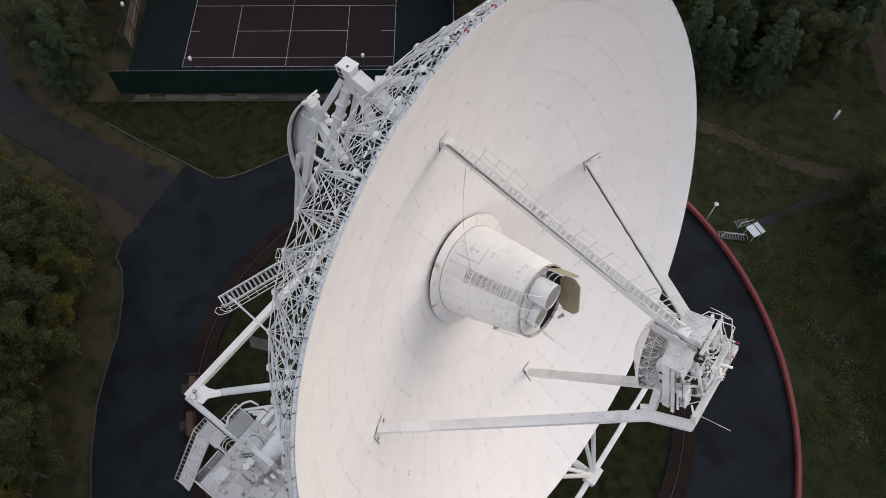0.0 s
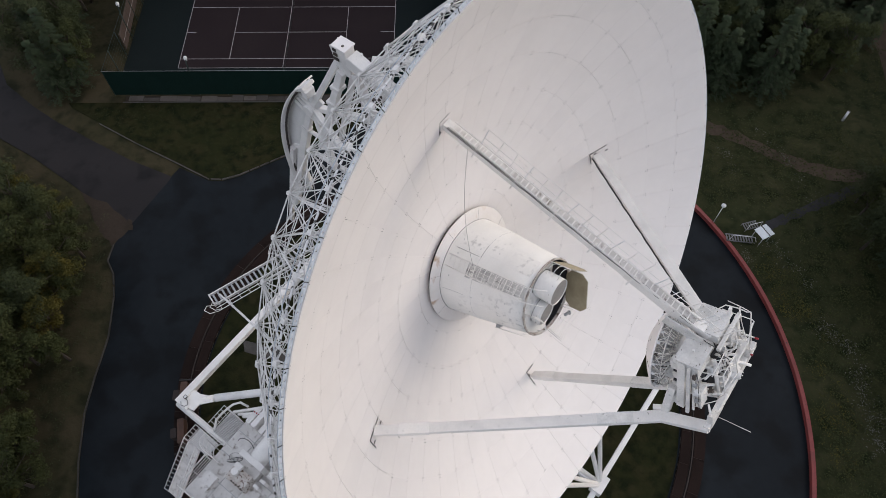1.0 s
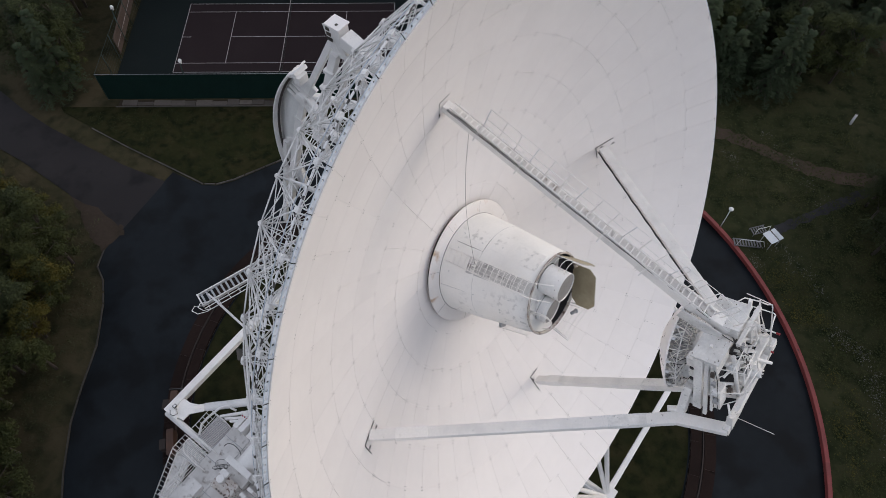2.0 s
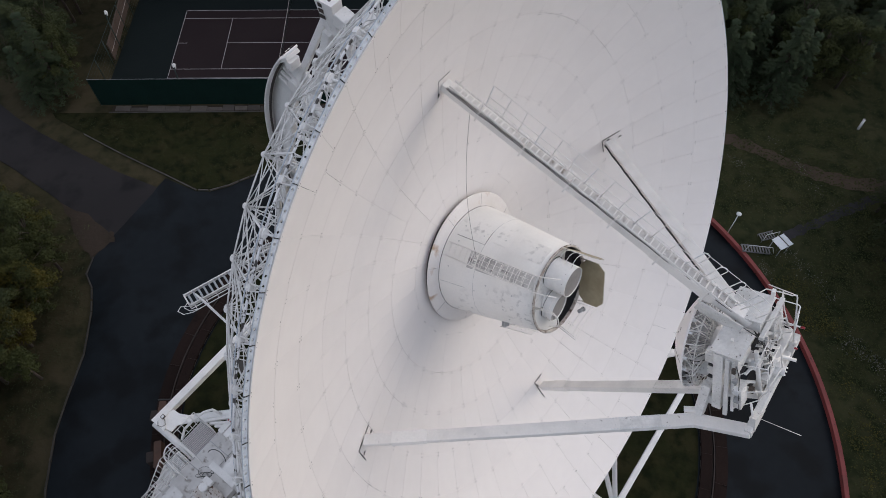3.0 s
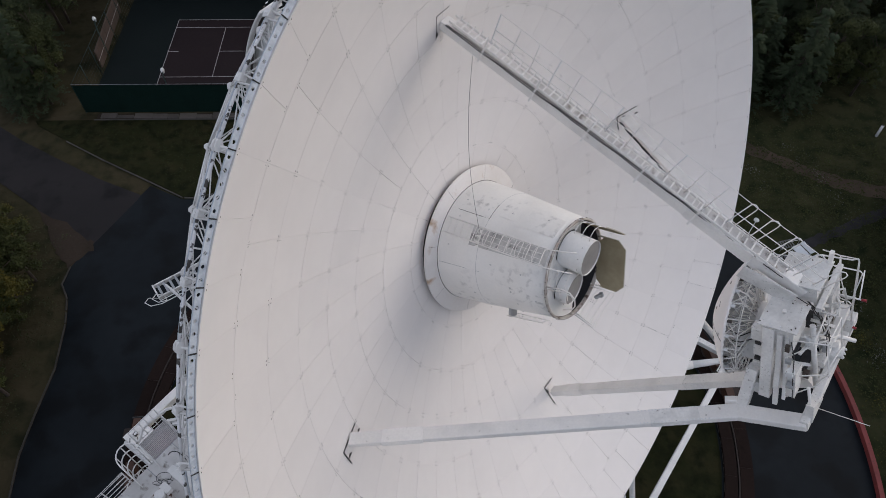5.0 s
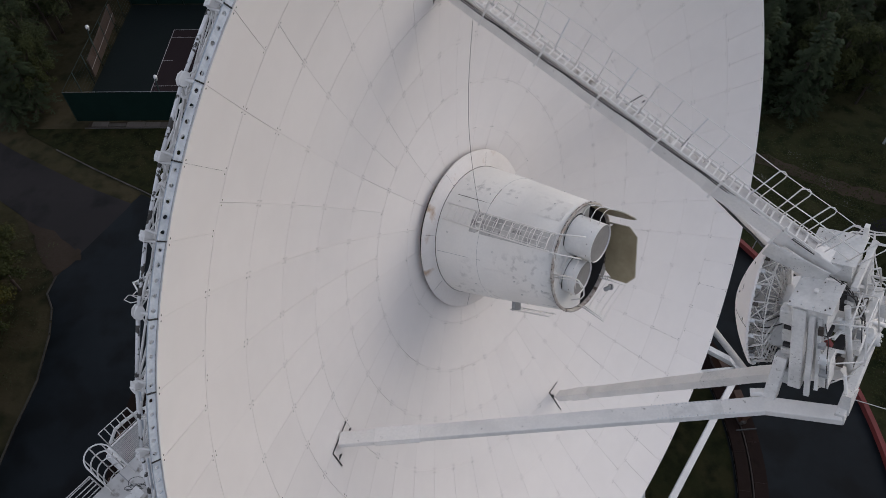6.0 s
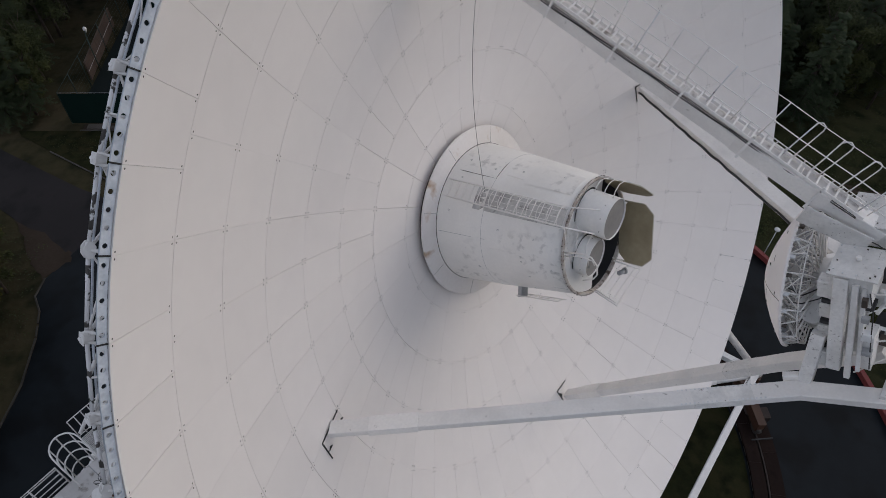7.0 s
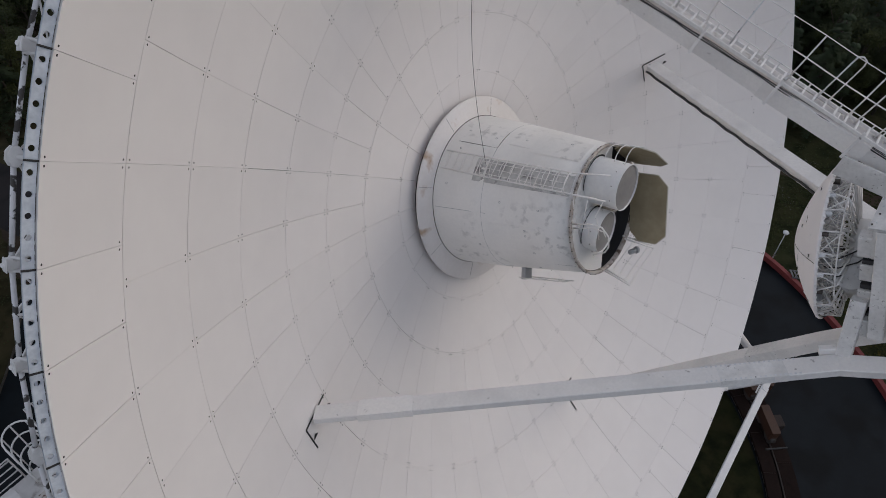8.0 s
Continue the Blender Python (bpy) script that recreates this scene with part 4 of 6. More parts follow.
        part("splice_notch", Shape().beam(q - sd_ * 0.20 + up_ * (hh / 2 + 0.022), q + sd_ * 0.22 + nd_ * 0.34 + up_ * (hh / 2 + 0.022), 0.07, 0.02, up_, 0.004), SEAM, L, "dark diagonal notch in the splice", m=D)
    if a == 0:
        part("cable_run", Shape().wire([root + d * t + Vector((-0.235 + 0.014 * math.sin(t * 53), -0.07 + 0.016 * math.sin(t * 67), -0.170 + 0.012 * math.sin(t * 91))) for t in (i / 60 for i in range(61))], 0.045, 6), CABLE, L, "sagging black cable bundle along the leg", D)

# walkway on the upper leg
ROOT, KINK = (10.1, 2.35), (3.1, 11.6)
M = D @ turn(90)
d = pt(KINK) - pt(ROOT)
ln = d.length
ex = d.normalized()
eu = Vector((1, 0, 0.7))
eu = (eu - ex * eu.dot(ex)).normalized()
es = ex.cross(eu)
lp = lambda t, s, u: pt(ROOT) + ex * t + es * s + eu * u
rise = lambda t: 0.12 * t / ln                     # the walkway climbs away from the girder
walkway = part("leg_walkway", Shape().beam(lp(0.3, 0.06, 0.44), lp(ln + 1.6, 0.10, 0.60), 0.04, 0.09, eu, 0.01), STEEL, scope, "white stepped walkway with handrail along the upper leg", M)
part("side_rail", Shape().beam(lp(0.3, -0.28, 0.44), lp(ln + 1.6, -0.30, 0.60), 0.04, 0.09, eu, 0.01), STEEL, walkway, m=M)
for i in range(8):
    t = 0.4 + 1.58 * i
    part("deck_strip", Shape().beam(lp(t, -0.18, 0.22 + 0.28 * t / ln), lp(t + 1.55, -0.18, 0.22 + 0.28 * (t + 1.55) / ln), 0.30, 0.02, eu, 0.004), DECK, walkway, "speckled grey deck strip", m=M)
for i in range(46):
    t = 0.5 + i * 0.27
    u = 0.50 + rise(t)
    part("tread", Shape().beam(lp(t, 0.07, u), lp(t, -0.29, u), 0.05, 0.025, eu, 0.006).beam(lp(t + 0.03, -0.26, u), lp(t + 0.03, -0.27, u + 0.12), 0.035, 0.02, es, 0.004), STEEL, walkway, m=M)
for i in range(17):
    t = 1.75 + i * 0.755
    u = 1.80 + 0.008 * t
    bent = 0.03 * math.sin(i * 2.3)
    part("rail_post", Shape().wire([lp(t, -0.24, 0.45), lp(t, -0.18, 1.0), lp(t + bent, -0.10, u)], 0.020, 6), STEEL if i % 3 else WORN, walkway, m=M)
    if i > 11:
        part("post_hoop", Shape().wire([lp(t + bent, -0.10, u - 0.10), lp(t + 0.03, -0.10, u), lp(t + 0.11, -0.11, u + 0.05), lp(t + 0.21, -0.12, u), lp(t + 0.24, -0.12, u - 0.12), lp(t + 0.23, -0.18, 1.0), lp(t + 0.22, -0.24, 0.5)], 0.018, 6), STEEL, walkway, m=M)
for h, r in ((1.15, 0.016), (1.79, 0.011), (0.66, 0.014)):
    part("handrail", Shape().wire([lp(1.75 + i * 0.755, -0.12 if h > 1 else -0.24, h + 0.008 * (1.75 + i * 0.755) + 0.012 * math.sin(i * 1.9)) for i in range(17)], r, 6), STEEL, walkway, m=M)
for i in range(6):
    t = 1.75 + 2.06 * i
    part("cable_clip", Shape().beam(lp(t, 0.25, -0.02), lp(t, 0.16, 0.30), 0.07, 0.03, es, 0.006).beam(lp(t, 0.16, 0.28), lp(t, 0.10, 0.90 - 0.04 * i), 0.07, 0.03, es, 0.006), STEEL, walkway, "flat clip bar across the girder", m=M)
for s, r in ((0.035, 0.014), (-0.015, 0.009), (-0.06, 0.008)):
    part("cable", Shape().wire([lp(0.2 + (ln + 1.3) * i / 40, s + 0.010 * math.sin(i * 1.7), 0.13 + 0.31 * i / 40 + 0.012 * math.sin(i * 0.9 + s * 40)) for i in range(41)], r, 6), CABLE, walkway, "black cable laid along the leg", m=M)
part("kick_box", Shape().beam(lp(9.7, -0.20, 0.12), lp(12.4, -0.20, 0.22), 0.50, 0.46, eu, 0.02, w2=0.54, h2=0.50), STEEL, walkway, m=M)
part("hanging_cable", Shape().wire([Vector((0.0, 9.05, 3.35)).lerp(on_cone(122, 2.4, 0.1), i / 16) - Vector((0, 0, 0.35 * math.sin(math.pi * i / 16))) for i in range(17)], 0.007, 5), CABLE, scope, "thin dark cable hanging from leg to cone", D)

# obstruction lamps on the dish rim
for a in (84.5, 90.2):
    e = part("rim_beacon", Shape().tube(pt((16.5, 5.3), a), pt((16.5, 5.65), a), 0.03, 8), STEEL, truss, m=R)
    part("rim_beacon_glass", Shape().tube(pt((16.5, 5.6), a), pt((16.5, 5.76), a), 0.065, 10), LAMPRED, truss, "red obstruction lamp", m=R)

# subreflector: a convex mirror with its own small truss
SUBZ, SUBV, SUBR = 11.70, 10.93, 1.95
SM = D @ Matrix.Translation((0.09, 0.10, 0)) @ Matrix.Translation((0, 0, SUBZ)) @ Matrix.Rotation(radians(5), 4, "Y") @ Matrix.Translation((0, 0, -SUBZ))
sub_z = lambda r: SUBV + (SUBZ - SUBV) * (r / SUBR) ** 1.7
sub = Shape().turned([(SUBR * i / 16, sub_z(SUBR * i / 16)) for i in range(1, 17)], 72)
k = sub.put([(0, 0, SUBV)])
for i in range(72):
    sub.face((k, i, (i + 1) % 72), True)
sub.turned([(SUBR, SUBZ), (SUBR + 0.012, SUBZ + 0.03), (SUBR, SUBZ + 0.07), (SUBR - 0.05, SUBZ + 0.07), (SUBR - 0.05, SUBZ + 0.02)], 72)
subm = part("subreflector", sub, PANEL, scope, "convex white secondary mirror facing the dish", SM)
# grey instead of white: the shade behind the mirror is put into the colour
part("mirror_back", Shape().turned([((SUBR - 0.02) * i / 12, sub_z((SUBR - 0.02) * i / 12) + 0.05) for i in range(12, 0, -1)], 48), GRATE, subm, "back of the mirror, its shade put into the grey", m=SM)
for k in range(2):
    line = Shape().wire([pt((r, sub_z(r) - 0.004), 180 * k + 158) for r in (0.2, 0.6, 1.0, 1.4, 1.7, 1.94)], 0.006, 4)
    part("mirror_seam", line, SEAM, subm, m=SM)
tooth = Shape().box((-0.012, -0.03, 0), (0.02, 0.03, 0.06), 0.005).mesh("rim_tab", STEEL)
for k in range(72):
    part("rim_tab", tooth, STEEL, subm, m=SM @ turn(5 * k) @ Matrix.Translation((SUBR, 0, SUBZ + 0.03)))
nodes = random.Random(9)
for k in range(24):
    a = 15 * k
    deep, rb, jog = nodes.uniform(0.36, 0.48), nodes.uniform(1.74, 1.88), nodes.uniform(-4, 4)
    top, back = pt((SUBR - 0.05, SUBZ + 0.05), a), pt((rb, SUBZ + deep), a + jog)
    inner_, hubp = pt((1.05, SUBZ - 0.12), a + jog), pt((0.62, SUBZ + 0.60), a)
    s = Shape()
    s.tube(top, back, 0.020, 6)
    s.tube(back, hubp, 0.022, 6)
    s.tube(back, inner_, 0.014, 5)
    s.tube(inner_, hubp, 0.014, 5)
    s.tube(top, pt((1.45, SUBZ + 0.30), a + 9), 0.013, 5)
    s.tube(pt((1.45, SUBZ + 0.30), a + 9), hubp, 0.013, 5)
    s.tube(back, pt((SUBR - 0.05, SUBZ + 0.05), a + 15 * nodes.choice((-1, 1))), 0.015, 5)
    s.tube(pt((1.3, SUBZ + 0.0), a + 11), back, 0.012, 5)
    part("mirror_rib", s, STEEL, subm, m=SM)
    nxt = pt((1.80, SUBZ + 0.42), a + 15)
    part("back_hoop", Shape().tube(pt((1.80, SUBZ + 0.42), a), nxt, 0.017, 6), STEEL, subm, m=SM)
    part("mirror_clip", Shape().box((-0.06, -0.05, 0), (0.06, 0.05, 0.14), 0.02), WORN if k % 3 else IRON, subm, m=SM @ turn(a + 2) @ Matrix.Translation((SUBR - 0.10, 0, SUBZ + 0.05)))
for r_, zz in ((1.2, 0.25), (0.85, 0.48)):
    part("mirror_hoop", Shape().wire([pt((r_, SUBZ + zz), 15 * k) for k in range(25)], 0.016, 5), STEEL, subm, m=SM)
part("mirror_hub", Shape().turned([(0.0, SUBZ + 0.5), (0.62, SUBZ + 0.5), (0.66, SUBZ + 0.9), (0.45, SUBZ + 1.35), (0.0, SUBZ + 1.35)], 32), STEEL, subm, m=SM)
for k, (r_, a, w) in enumerate(((1.55, 140, 0.16), (1.6, 205, 0.20), (1.5, 232, 0.14), (1.35, 165, 0.18), (1.62, 185, 0.10), (1.2, 120, 0.2), (1.3, 215, 0.22), (0.9, 170, 0.24), (1.0, 95, 0.2), (1.5, 60, 0.16), (1.45, 300, 0.18))):
    part("mirror_actuator", Shape().box((-w / 2, -w / 2, 0), (w / 2, w / 2, w * 1.5), 0.02), (STEEL, GRATE, IRON)[k % 3], subm, "small actuator behind the mirror", m=SM @ turn(a) @ Matrix.Translation((r_, 0, sub_z(r_) + 0.04)))
for k in range(3):
    part("mirror_cable", Shape().wire([pt((1.5 - 0.2 * k, SUBZ + 0.1), 150 + 20 * k), pt((1.2, SUBZ + 0.4), 160 + 12 * k), pt((0.9, SUBZ + 0.75), 150 + 20 * k), pt((0.6, SUBZ + 1.0), 130 + 30 * k)], 0.018, 5), CABLE, subm, m=SM)
for k in range(12):
    r_ = SUBR * (0.86 if k % 2 else 0.55)
    part("mirror_slot", Shape().beam((0, -0.035, 0), (0, 0.035, 0), 0.05, 0.012, c=0.003), SEAM, subm, m=SM @ turn(30 * k + 5) @ Matrix.Translation((r_, 0, sub_z(r_) - 0.012)))

# apex frame and instrument cabin
apex = part("apex_frame", Shape().beam((-2.15, -1.35, 14.5), (2.55, -1.21, 14.5), 0.42, 0.26, c=0.02), GRIMY, scope, "heavy white box frame carrying the secondary mirror", D)
part("frame_beam", Shape().beam((-0.1, 1.65, 14.1), (1.9, 1.65, 14.1), 0.16, 0.16, c=0.02), GRIMY, apex, m=D)
part("frame_beam", Shape().beam((1.84, -0.9, 14.2), (1.84, 1.42, 14.0), 0.20, 0.16, c=0.02), GRIMY, apex, m=D)
part("frame_beam", Shape().beam((-0.2, -0.75, 14.3), (2.3, -0.65, 14.3), 0.26, 0.26, c=0.02), GRIMY, apex, m=D)
part("frame_beam", Shape().beam((0.5, -1.6, 14.3), (0.6, 1.5, 13.9), 0.22, 0.22, c=0.02), GRIMY, apex, m=D)
part("corner_gusset", Shape().loft([[(x, -1.36, z), (x + 1.0, -1.34, z), (x + 0.05, -0.6, z)] for x, z in ((-1.95, 14.45), (-1.95, 14.68))], smooth=False), GRIMY, apex, m=D)
part("corner_gusset", Shape().loft([[(x, -1.27, z), (x - 1.0, -1.3, z), (x - 0.5, -0.75, z)] for x, z in ((2.4, 14.45), (2.4, 14.66))], smooth=False), GRIMY, apex, m=D)
part("corner_column", Shape().tube((-1.80, -1.4, 14.6), (-1.74, 0.05, 14.45), 0.045, 10), STEEL, apex, m=D)
part("slant_box", Shape().beam((-2.03, -1.52, 12.63), (-1.50, -0.15, 12.79), 0.40, 0.34, (0, 0, 1), 0.025), GRIMY, apex, "box stub joining leg and frame", m=D)
part("slant_box", Shape().beam((2.6, -1.3, 11.9), (0.9, -1.1, 12.9), 0.6, 0.42, (0, 1, 0), 0.025), STEEL, apex, m=D)
part("leg_stub", Shape().beam((-2.23, -1.42, 12.13), (-2.06, -1.42, 12.48), 0.20, 0.22, (0, 1, 0), 0.03), STEEL, apex, "short block on the leg", m=D)
cabin = part("instrument_cabin", Shape().box((-1.32, 0.90, 12.90), (-0.22, 1.76, 13.82), 0.025), GRIMY, scope, "white instrument box with speckled lid", D)
part("lid_plate", Shape().beam((-0.76, 1.80, 12.82), (-0.76, 1.80, 13.92), 1.22, 0.05, (0, 1, 0), 0.008), GRIMY, cabin, "speckled lid plate", m=D)
for k in range(16):
    u, v = (k % 8) / 7, 0.06 if k < 8 else 0.94
    p = (-1.32 + 1.12 * u, 1.828, 12.86 + 1.02 * v) if k % 2 else (-1.32 + 1.12 * v, 1.828, 12.86 + 1.02 * u)
    part("lid_bolt", Shape().tube(p, (p[0], p[1] + 0.02, p[2]), 0.022, 6), IRON if k % 3 == 0 else WORN, cabin, m=D)
    q = (p[0] + 1.46, p[1] + 0.48, p[2] + 0.05)
    part("lid_bolt", Shape().tube(q, (q[0], q[1] + 0.02, q[2]), 0.020, 6), IRON if k % 4 == 0 else WORN, cabin, m=D)
part("lid_knob", Shape().tube((-0.68, 1.82, 13.35), (-0.68, 1.92, 13.35), 0.06, 8), STEEL, cabin, m=D)
part("pillar", Shape().beam((-1.26, 1.72, 13.15), (-1.70, -1.06, 13.20), 0.28, 0.34, (0, 0, 1), 0.02), GRIMY, cabin, "tall white pillar under the cabin", m=D)
part("channel", Shape().beam((-1.36, 1.62, 13.48), (-1.88, -1.12, 13.56), 0.12, 0.14, (0, 0, 1), 0.006), GRIMY, cabin, m=D)
part("channel", Shape().beam((-1.34, 1.55, 13.66), (-1.74, -0.95, 13.76), 0.06, 0.10, (0, 0, 1), 0.006), GRIMY, cabin, m=D)
for lo, hi in (((-1.3, 0.90, 12.62), (-0.95, 1.45, 12.95)), ((-1.34, 0.25, 12.70), (-0.90, 0.72, 13.0)), ((-1.42, -0.45, 12.70), (-0.95, 0.02, 13.0)), ((-1.72, -1.15, 12.80), (-1.25, -0.62, 13.1)), ((-1.5, -1.1, 13.75), (-0.95, 0.1, 14.0)), ((-1.0, -1.1, 13.2), (-0.6, 0.9, 13.6)), ((-0.3, -0.4, 13.0), (0.5, 0.6, 13.6)), ((0.6, -0.6, 12.9), (1.3, 0.4, 13.5)), ((-0.5, 0.2, 13.7), (-0.1, 0.7, 14.2)), ((0.9, 0.5, 13.7), (1.5, 1.3, 14.2)), ((-0.2, -1.5, 13.8), (0.5, -1.0, 14.3))):
    part("housing", Shape().box(lo, hi, 0.025), GRIMY, cabin, m=D)
part("post", Shape().tube((-0.35, 1.2, 14.05), (-0.55, -1.6, 14.35), 0.085, 12), GRIMY, cabin, m=D)
for p0, p1 in (((-1.2, 0.2, 13.6), (-0.5, -0.5, 14.1)), ((-1.0, -0.4, 13.7), (0.4, -1.2, 14.2)), ((-0.6, 0.9, 13.9), (0.8, -0.5, 14.3)), ((0.1, 0.9, 13.9), (1.6, -0.9, 14.3)), ((0.4, 1.3, 14.0), (2.1, -0.3, 14.4)), ((-0.9, 0.4, 13.9), (1.2, 0.3, 14.3))):
    part("tie_bar", Shape().beam(p0, p1, 0.10, 0.08, (0, 0, 1), 0.006), GRIMY, cabin, m=D)
for k in range(9):
    rr = random.Random(k)
    q = Vector((rr.uniform(-0.8, 1.4), rr.uniform(-0.8, 1.2), 14.1))
    part("pipe_run", Shape().wire([q, q + Vector((0.3, -0.1, 0.25)), q + Vector((0.5, rr.uniform(-0.9, 0.4), 0.3)), q + Vector((0.8, rr.uniform(-0.9, 0.2), 0.1))], rr.uniform(0.018, 0.035), 6), GRIMY, cabin, m=D)
for k in range(3):
    part("cable", Shape().wire([(0.35 + 0.1 * k, 1.55, 13.5), (0.2 - 0.1 * k, 1.3, 14.0), (-0.1 + 0.2 * k, 0.6, 14.35), (0.3, 0.1 - 0.2 * k, 14.4)], 0.018, 5), CABLE, cabin, m=D)
upc = part("upper_cabin", Shape().box((0.2, 1.55, 12.95), (1.3, 2.24, 13.95), 0.025), GRIMY, scope, "second white box at the end of the walkway", D)
part("lid_plate", Shape().beam((0.72, 2.28, 12.78), (0.72, 2.28, 14.05), 1.32, 0.05, (0, 1, 0), 0.008), GRIMY, upc, "speckled lid plate", m=D)
part("corner_post", Shape().beam((1.28, 2.2, 13.95), (1.28, 2.75, 13.98), 0.16, 0.12, (0, 0, 1), 0.01), STEEL, upc, m=D)
part("roller_drum", Shape().tube((-0.9, 0.05, 12.45), (-0.2, -0.9, 12.45), 0.40, 20), GRIMY, cabin, m=D)
part("leg_end_plate", Shape().beam((-0.25, 2.62, 11.9), (-0.15, 1.85, 13.4), 0.06, 0.55, (0, 0.85, 0.5), 0.01), GRIMY, cabin, m=D)
DM = D @ Matrix.Translation((0.05, -0.14, -0.25))
mot = part("drive_motor", Shape().tube((0.55, -0.75, 14.45), (0.62, -0.78, 15.0), 0.20, 20).tube((0.25, -0.75, 14.7), (0.95, -0.78, 14.7), 0.15, 16).tube((0.58, -1.2, 14.72), (0.58, -0.45, 14.72), 0.12, 16), GRIMY, scope, "small white drive motor on the frame", DM)
for k in range(6):
    part("motor_bolt", Shape().tube((0.62 + 0.16 * math.cos(k * 1.05), -0.78 + 0.16 * math.sin(k * 1.05), 15.0), (0.62 + 0.16 * math.cos(k * 1.05), -0.78 + 0.16 * math.sin(k * 1.05), 15.04), 0.03, 6), STEEL, mot, m=DM)
part("cable_tube", Shape().tube((0.75, -0.30, 13.5), (1.34, -0.99, 14.89), 0.07, 10), STEEL, scope, "slanting open white tube on the apex frame", D)
guard = part("apex_guard", Shape().wire([(1.30, 2.1, 13.3), (1.95, 1.85, 13.50), (2.05, 1.80, 14.02), (1.84, 2.06, 14.42), (1.84, 2.15, 14.56), (1.84, 2.02, 14.60), (1.84, -0.67, 14.59)], 0.026, 6), STEEL, scope, "white tube guard rails round the apex", D)
for pts in ([(2.12, 1.80, 14.02), (1.95, 1.2, 14.04), (1.84, 0.3, 14.05)], [(1.84, 1.63, 13.4), (1.84, 1.64, 14.1), (1.84, 1.66, 14.66), (1.84, 1.58, 14.73), (1.84, 0.42, 14.55), (1.84, 0.33, 14.48), (1.84, 0.46, 13.58)], [(1.84, 0.42, 13.5), (1.84, 0.2, 14.45), (1.84, 0.1, 14.55), (1.84, -0.1, 14.46), (1.84, -0.18, 14.36), (1.84, -0.2, 13.5)], [(0.2, 1.25, 13.75), (0.25, 1.2, 14.65), (-0.9, 1.2, 14.65), (-1.1, 1.2, 13.8)], [(-1.2, 0.6, 13.75), (0.8, -0.2, 14.6)], [(-1.1, 1.2, 14.3), (0.25, 1.2, 14.25)], [(-0.85, 1.2, 14.65), (-0.8, -0.3, 14.7), (-0.8, -0.9, 14.4)], [(0.25, 1.2, 14.65), (0.3, -0.2, 14.75)], [(-1.35, -0.3, 13.7), (-0.8, -0.3, 14.7)], [(-1.35, -1.5, 13.6), (-1.0, -0.7, 14.5), (0.3, -0.2, 14.75)]):
    part("guard_tube", Shape().wire(pts, 0.022, 6), STEEL, guard, m=D)
for p, q in (((1.84, 0.41, 13.67), (1.84, 0.43, 14.80)), ((1.84, -0.9, 14.4), (1.84, -0.95, 14.62))):
    b = part("beacon", Shape().tube(p, q, 0.030, 8), STEEL, apex, m=D)
    q, p = Vector(q), Vector(p)
    part("beacon_glass", Shape().tube(q, q + (q - p).normalized() * 0.15, 0.045, 10), LAMPRED, b, "red obstruction lamp", m=D)
part("whip_rod", Shape().tube((-1.41, -1.28, 14.6), (-1.51, -1.09, 16.1), 0.012, 5), STEEL, apex, "thin white whip rod", m=D)

# small gear among the cabin's boxes
gear = random.Random(21)
for x, y, z in ((-1.45, 1.2, 13.72), (-1.5, 0.7, 13.78), (-1.55, 0.2, 13.85), (-1.62, -0.3, 13.9), (-0.5, 0.6, 14.0), (-0.1, 0.2, 14.1), (0.4, 0.9, 14.0), (0.9, 0.3, 14.2), (-0.8, -0.6, 14.1), (-0.3, -1.0, 14.2), (1.3, 0.9, 14.1), (0.2, -0.4, 14.3)):
    w, h = gear.uniform(0.10, 0.24), gear.uniform(0.12, 0.34)
    part("gear_box", Shape().box((x - w / 2, y - h / 2, z - w / 2), (x + w / 2, y + h / 2, z + w / 2), 0.015), gear.choice((GRIMY, WORN, IRON, GRATE)), cabin, "small stained gear box", m=D)
# solid dark blocks added to paint the shade between the housings
for x0, x1, y, z in ((-1.30, -0.95, 0.78, 12.98), (-1.36, -0.95, 0.10, 12.98), (-1.55, -1.05, -0.55, 13.02), (-0.9, -0.2, 0.45, 13.8), (0.1, 0.9, 0.55, 13.9), (-0.6, 0.3, -0.75, 14.0)):
    part("dark_gap", Shape().box((x0, y - 0.06, z - 0.25), (x1, y + 0.06, z + 0.02), 0.01), DARK, cabin, "dark block painting the shade between boxes", m=D)
for pts in ([(-1.42, 1.5, 13.8), (-1.46, 0.9, 13.92), (-1.60, 0.2, 13.95), (-1.70, -0.8, 14.0)], [(-0.3, 1.6, 13.95), (0.1, 1.2, 14.15), (0.25, 0.4, 14.3), (0.1, -0.6, 14.4)], [(0.2, 2.2, 13.0), (-0.02, 2.0, 13.2), (-0.10, 1.9, 13.6), (0.05, 1.5, 13.95)], [(-0.05, 2.25, 12.7), (-0.14, 2.0, 13.0), (-0.16, 1.85, 13.4)]):
    part("cable", Shape().wire(pts, 0.016, 5), CABLE, cabin, m=D)
for pts in ([(2.17, 1.87, 13.49), (2.16, 1.80, 14.02), (1.84, 2.15, 14.59), (1.86, 1.1, 14.62)], [(2.16, 1.74, 14.02), (2.1, 0.9, 14.1), (2.0, -0.2, 14.4)], [(1.84, 2.15, 14.59), (2.2, 0.2, 14.5), (2.39, -1.18, 14.46)], [(1.31, 2.28, 14.87), (0.8, 2.0, 14.95), (0.6, 1.84, 14.98)]):
    part("guard_tube", Shape().wire(pts, 0.020, 6), STEEL, guard, m=D)

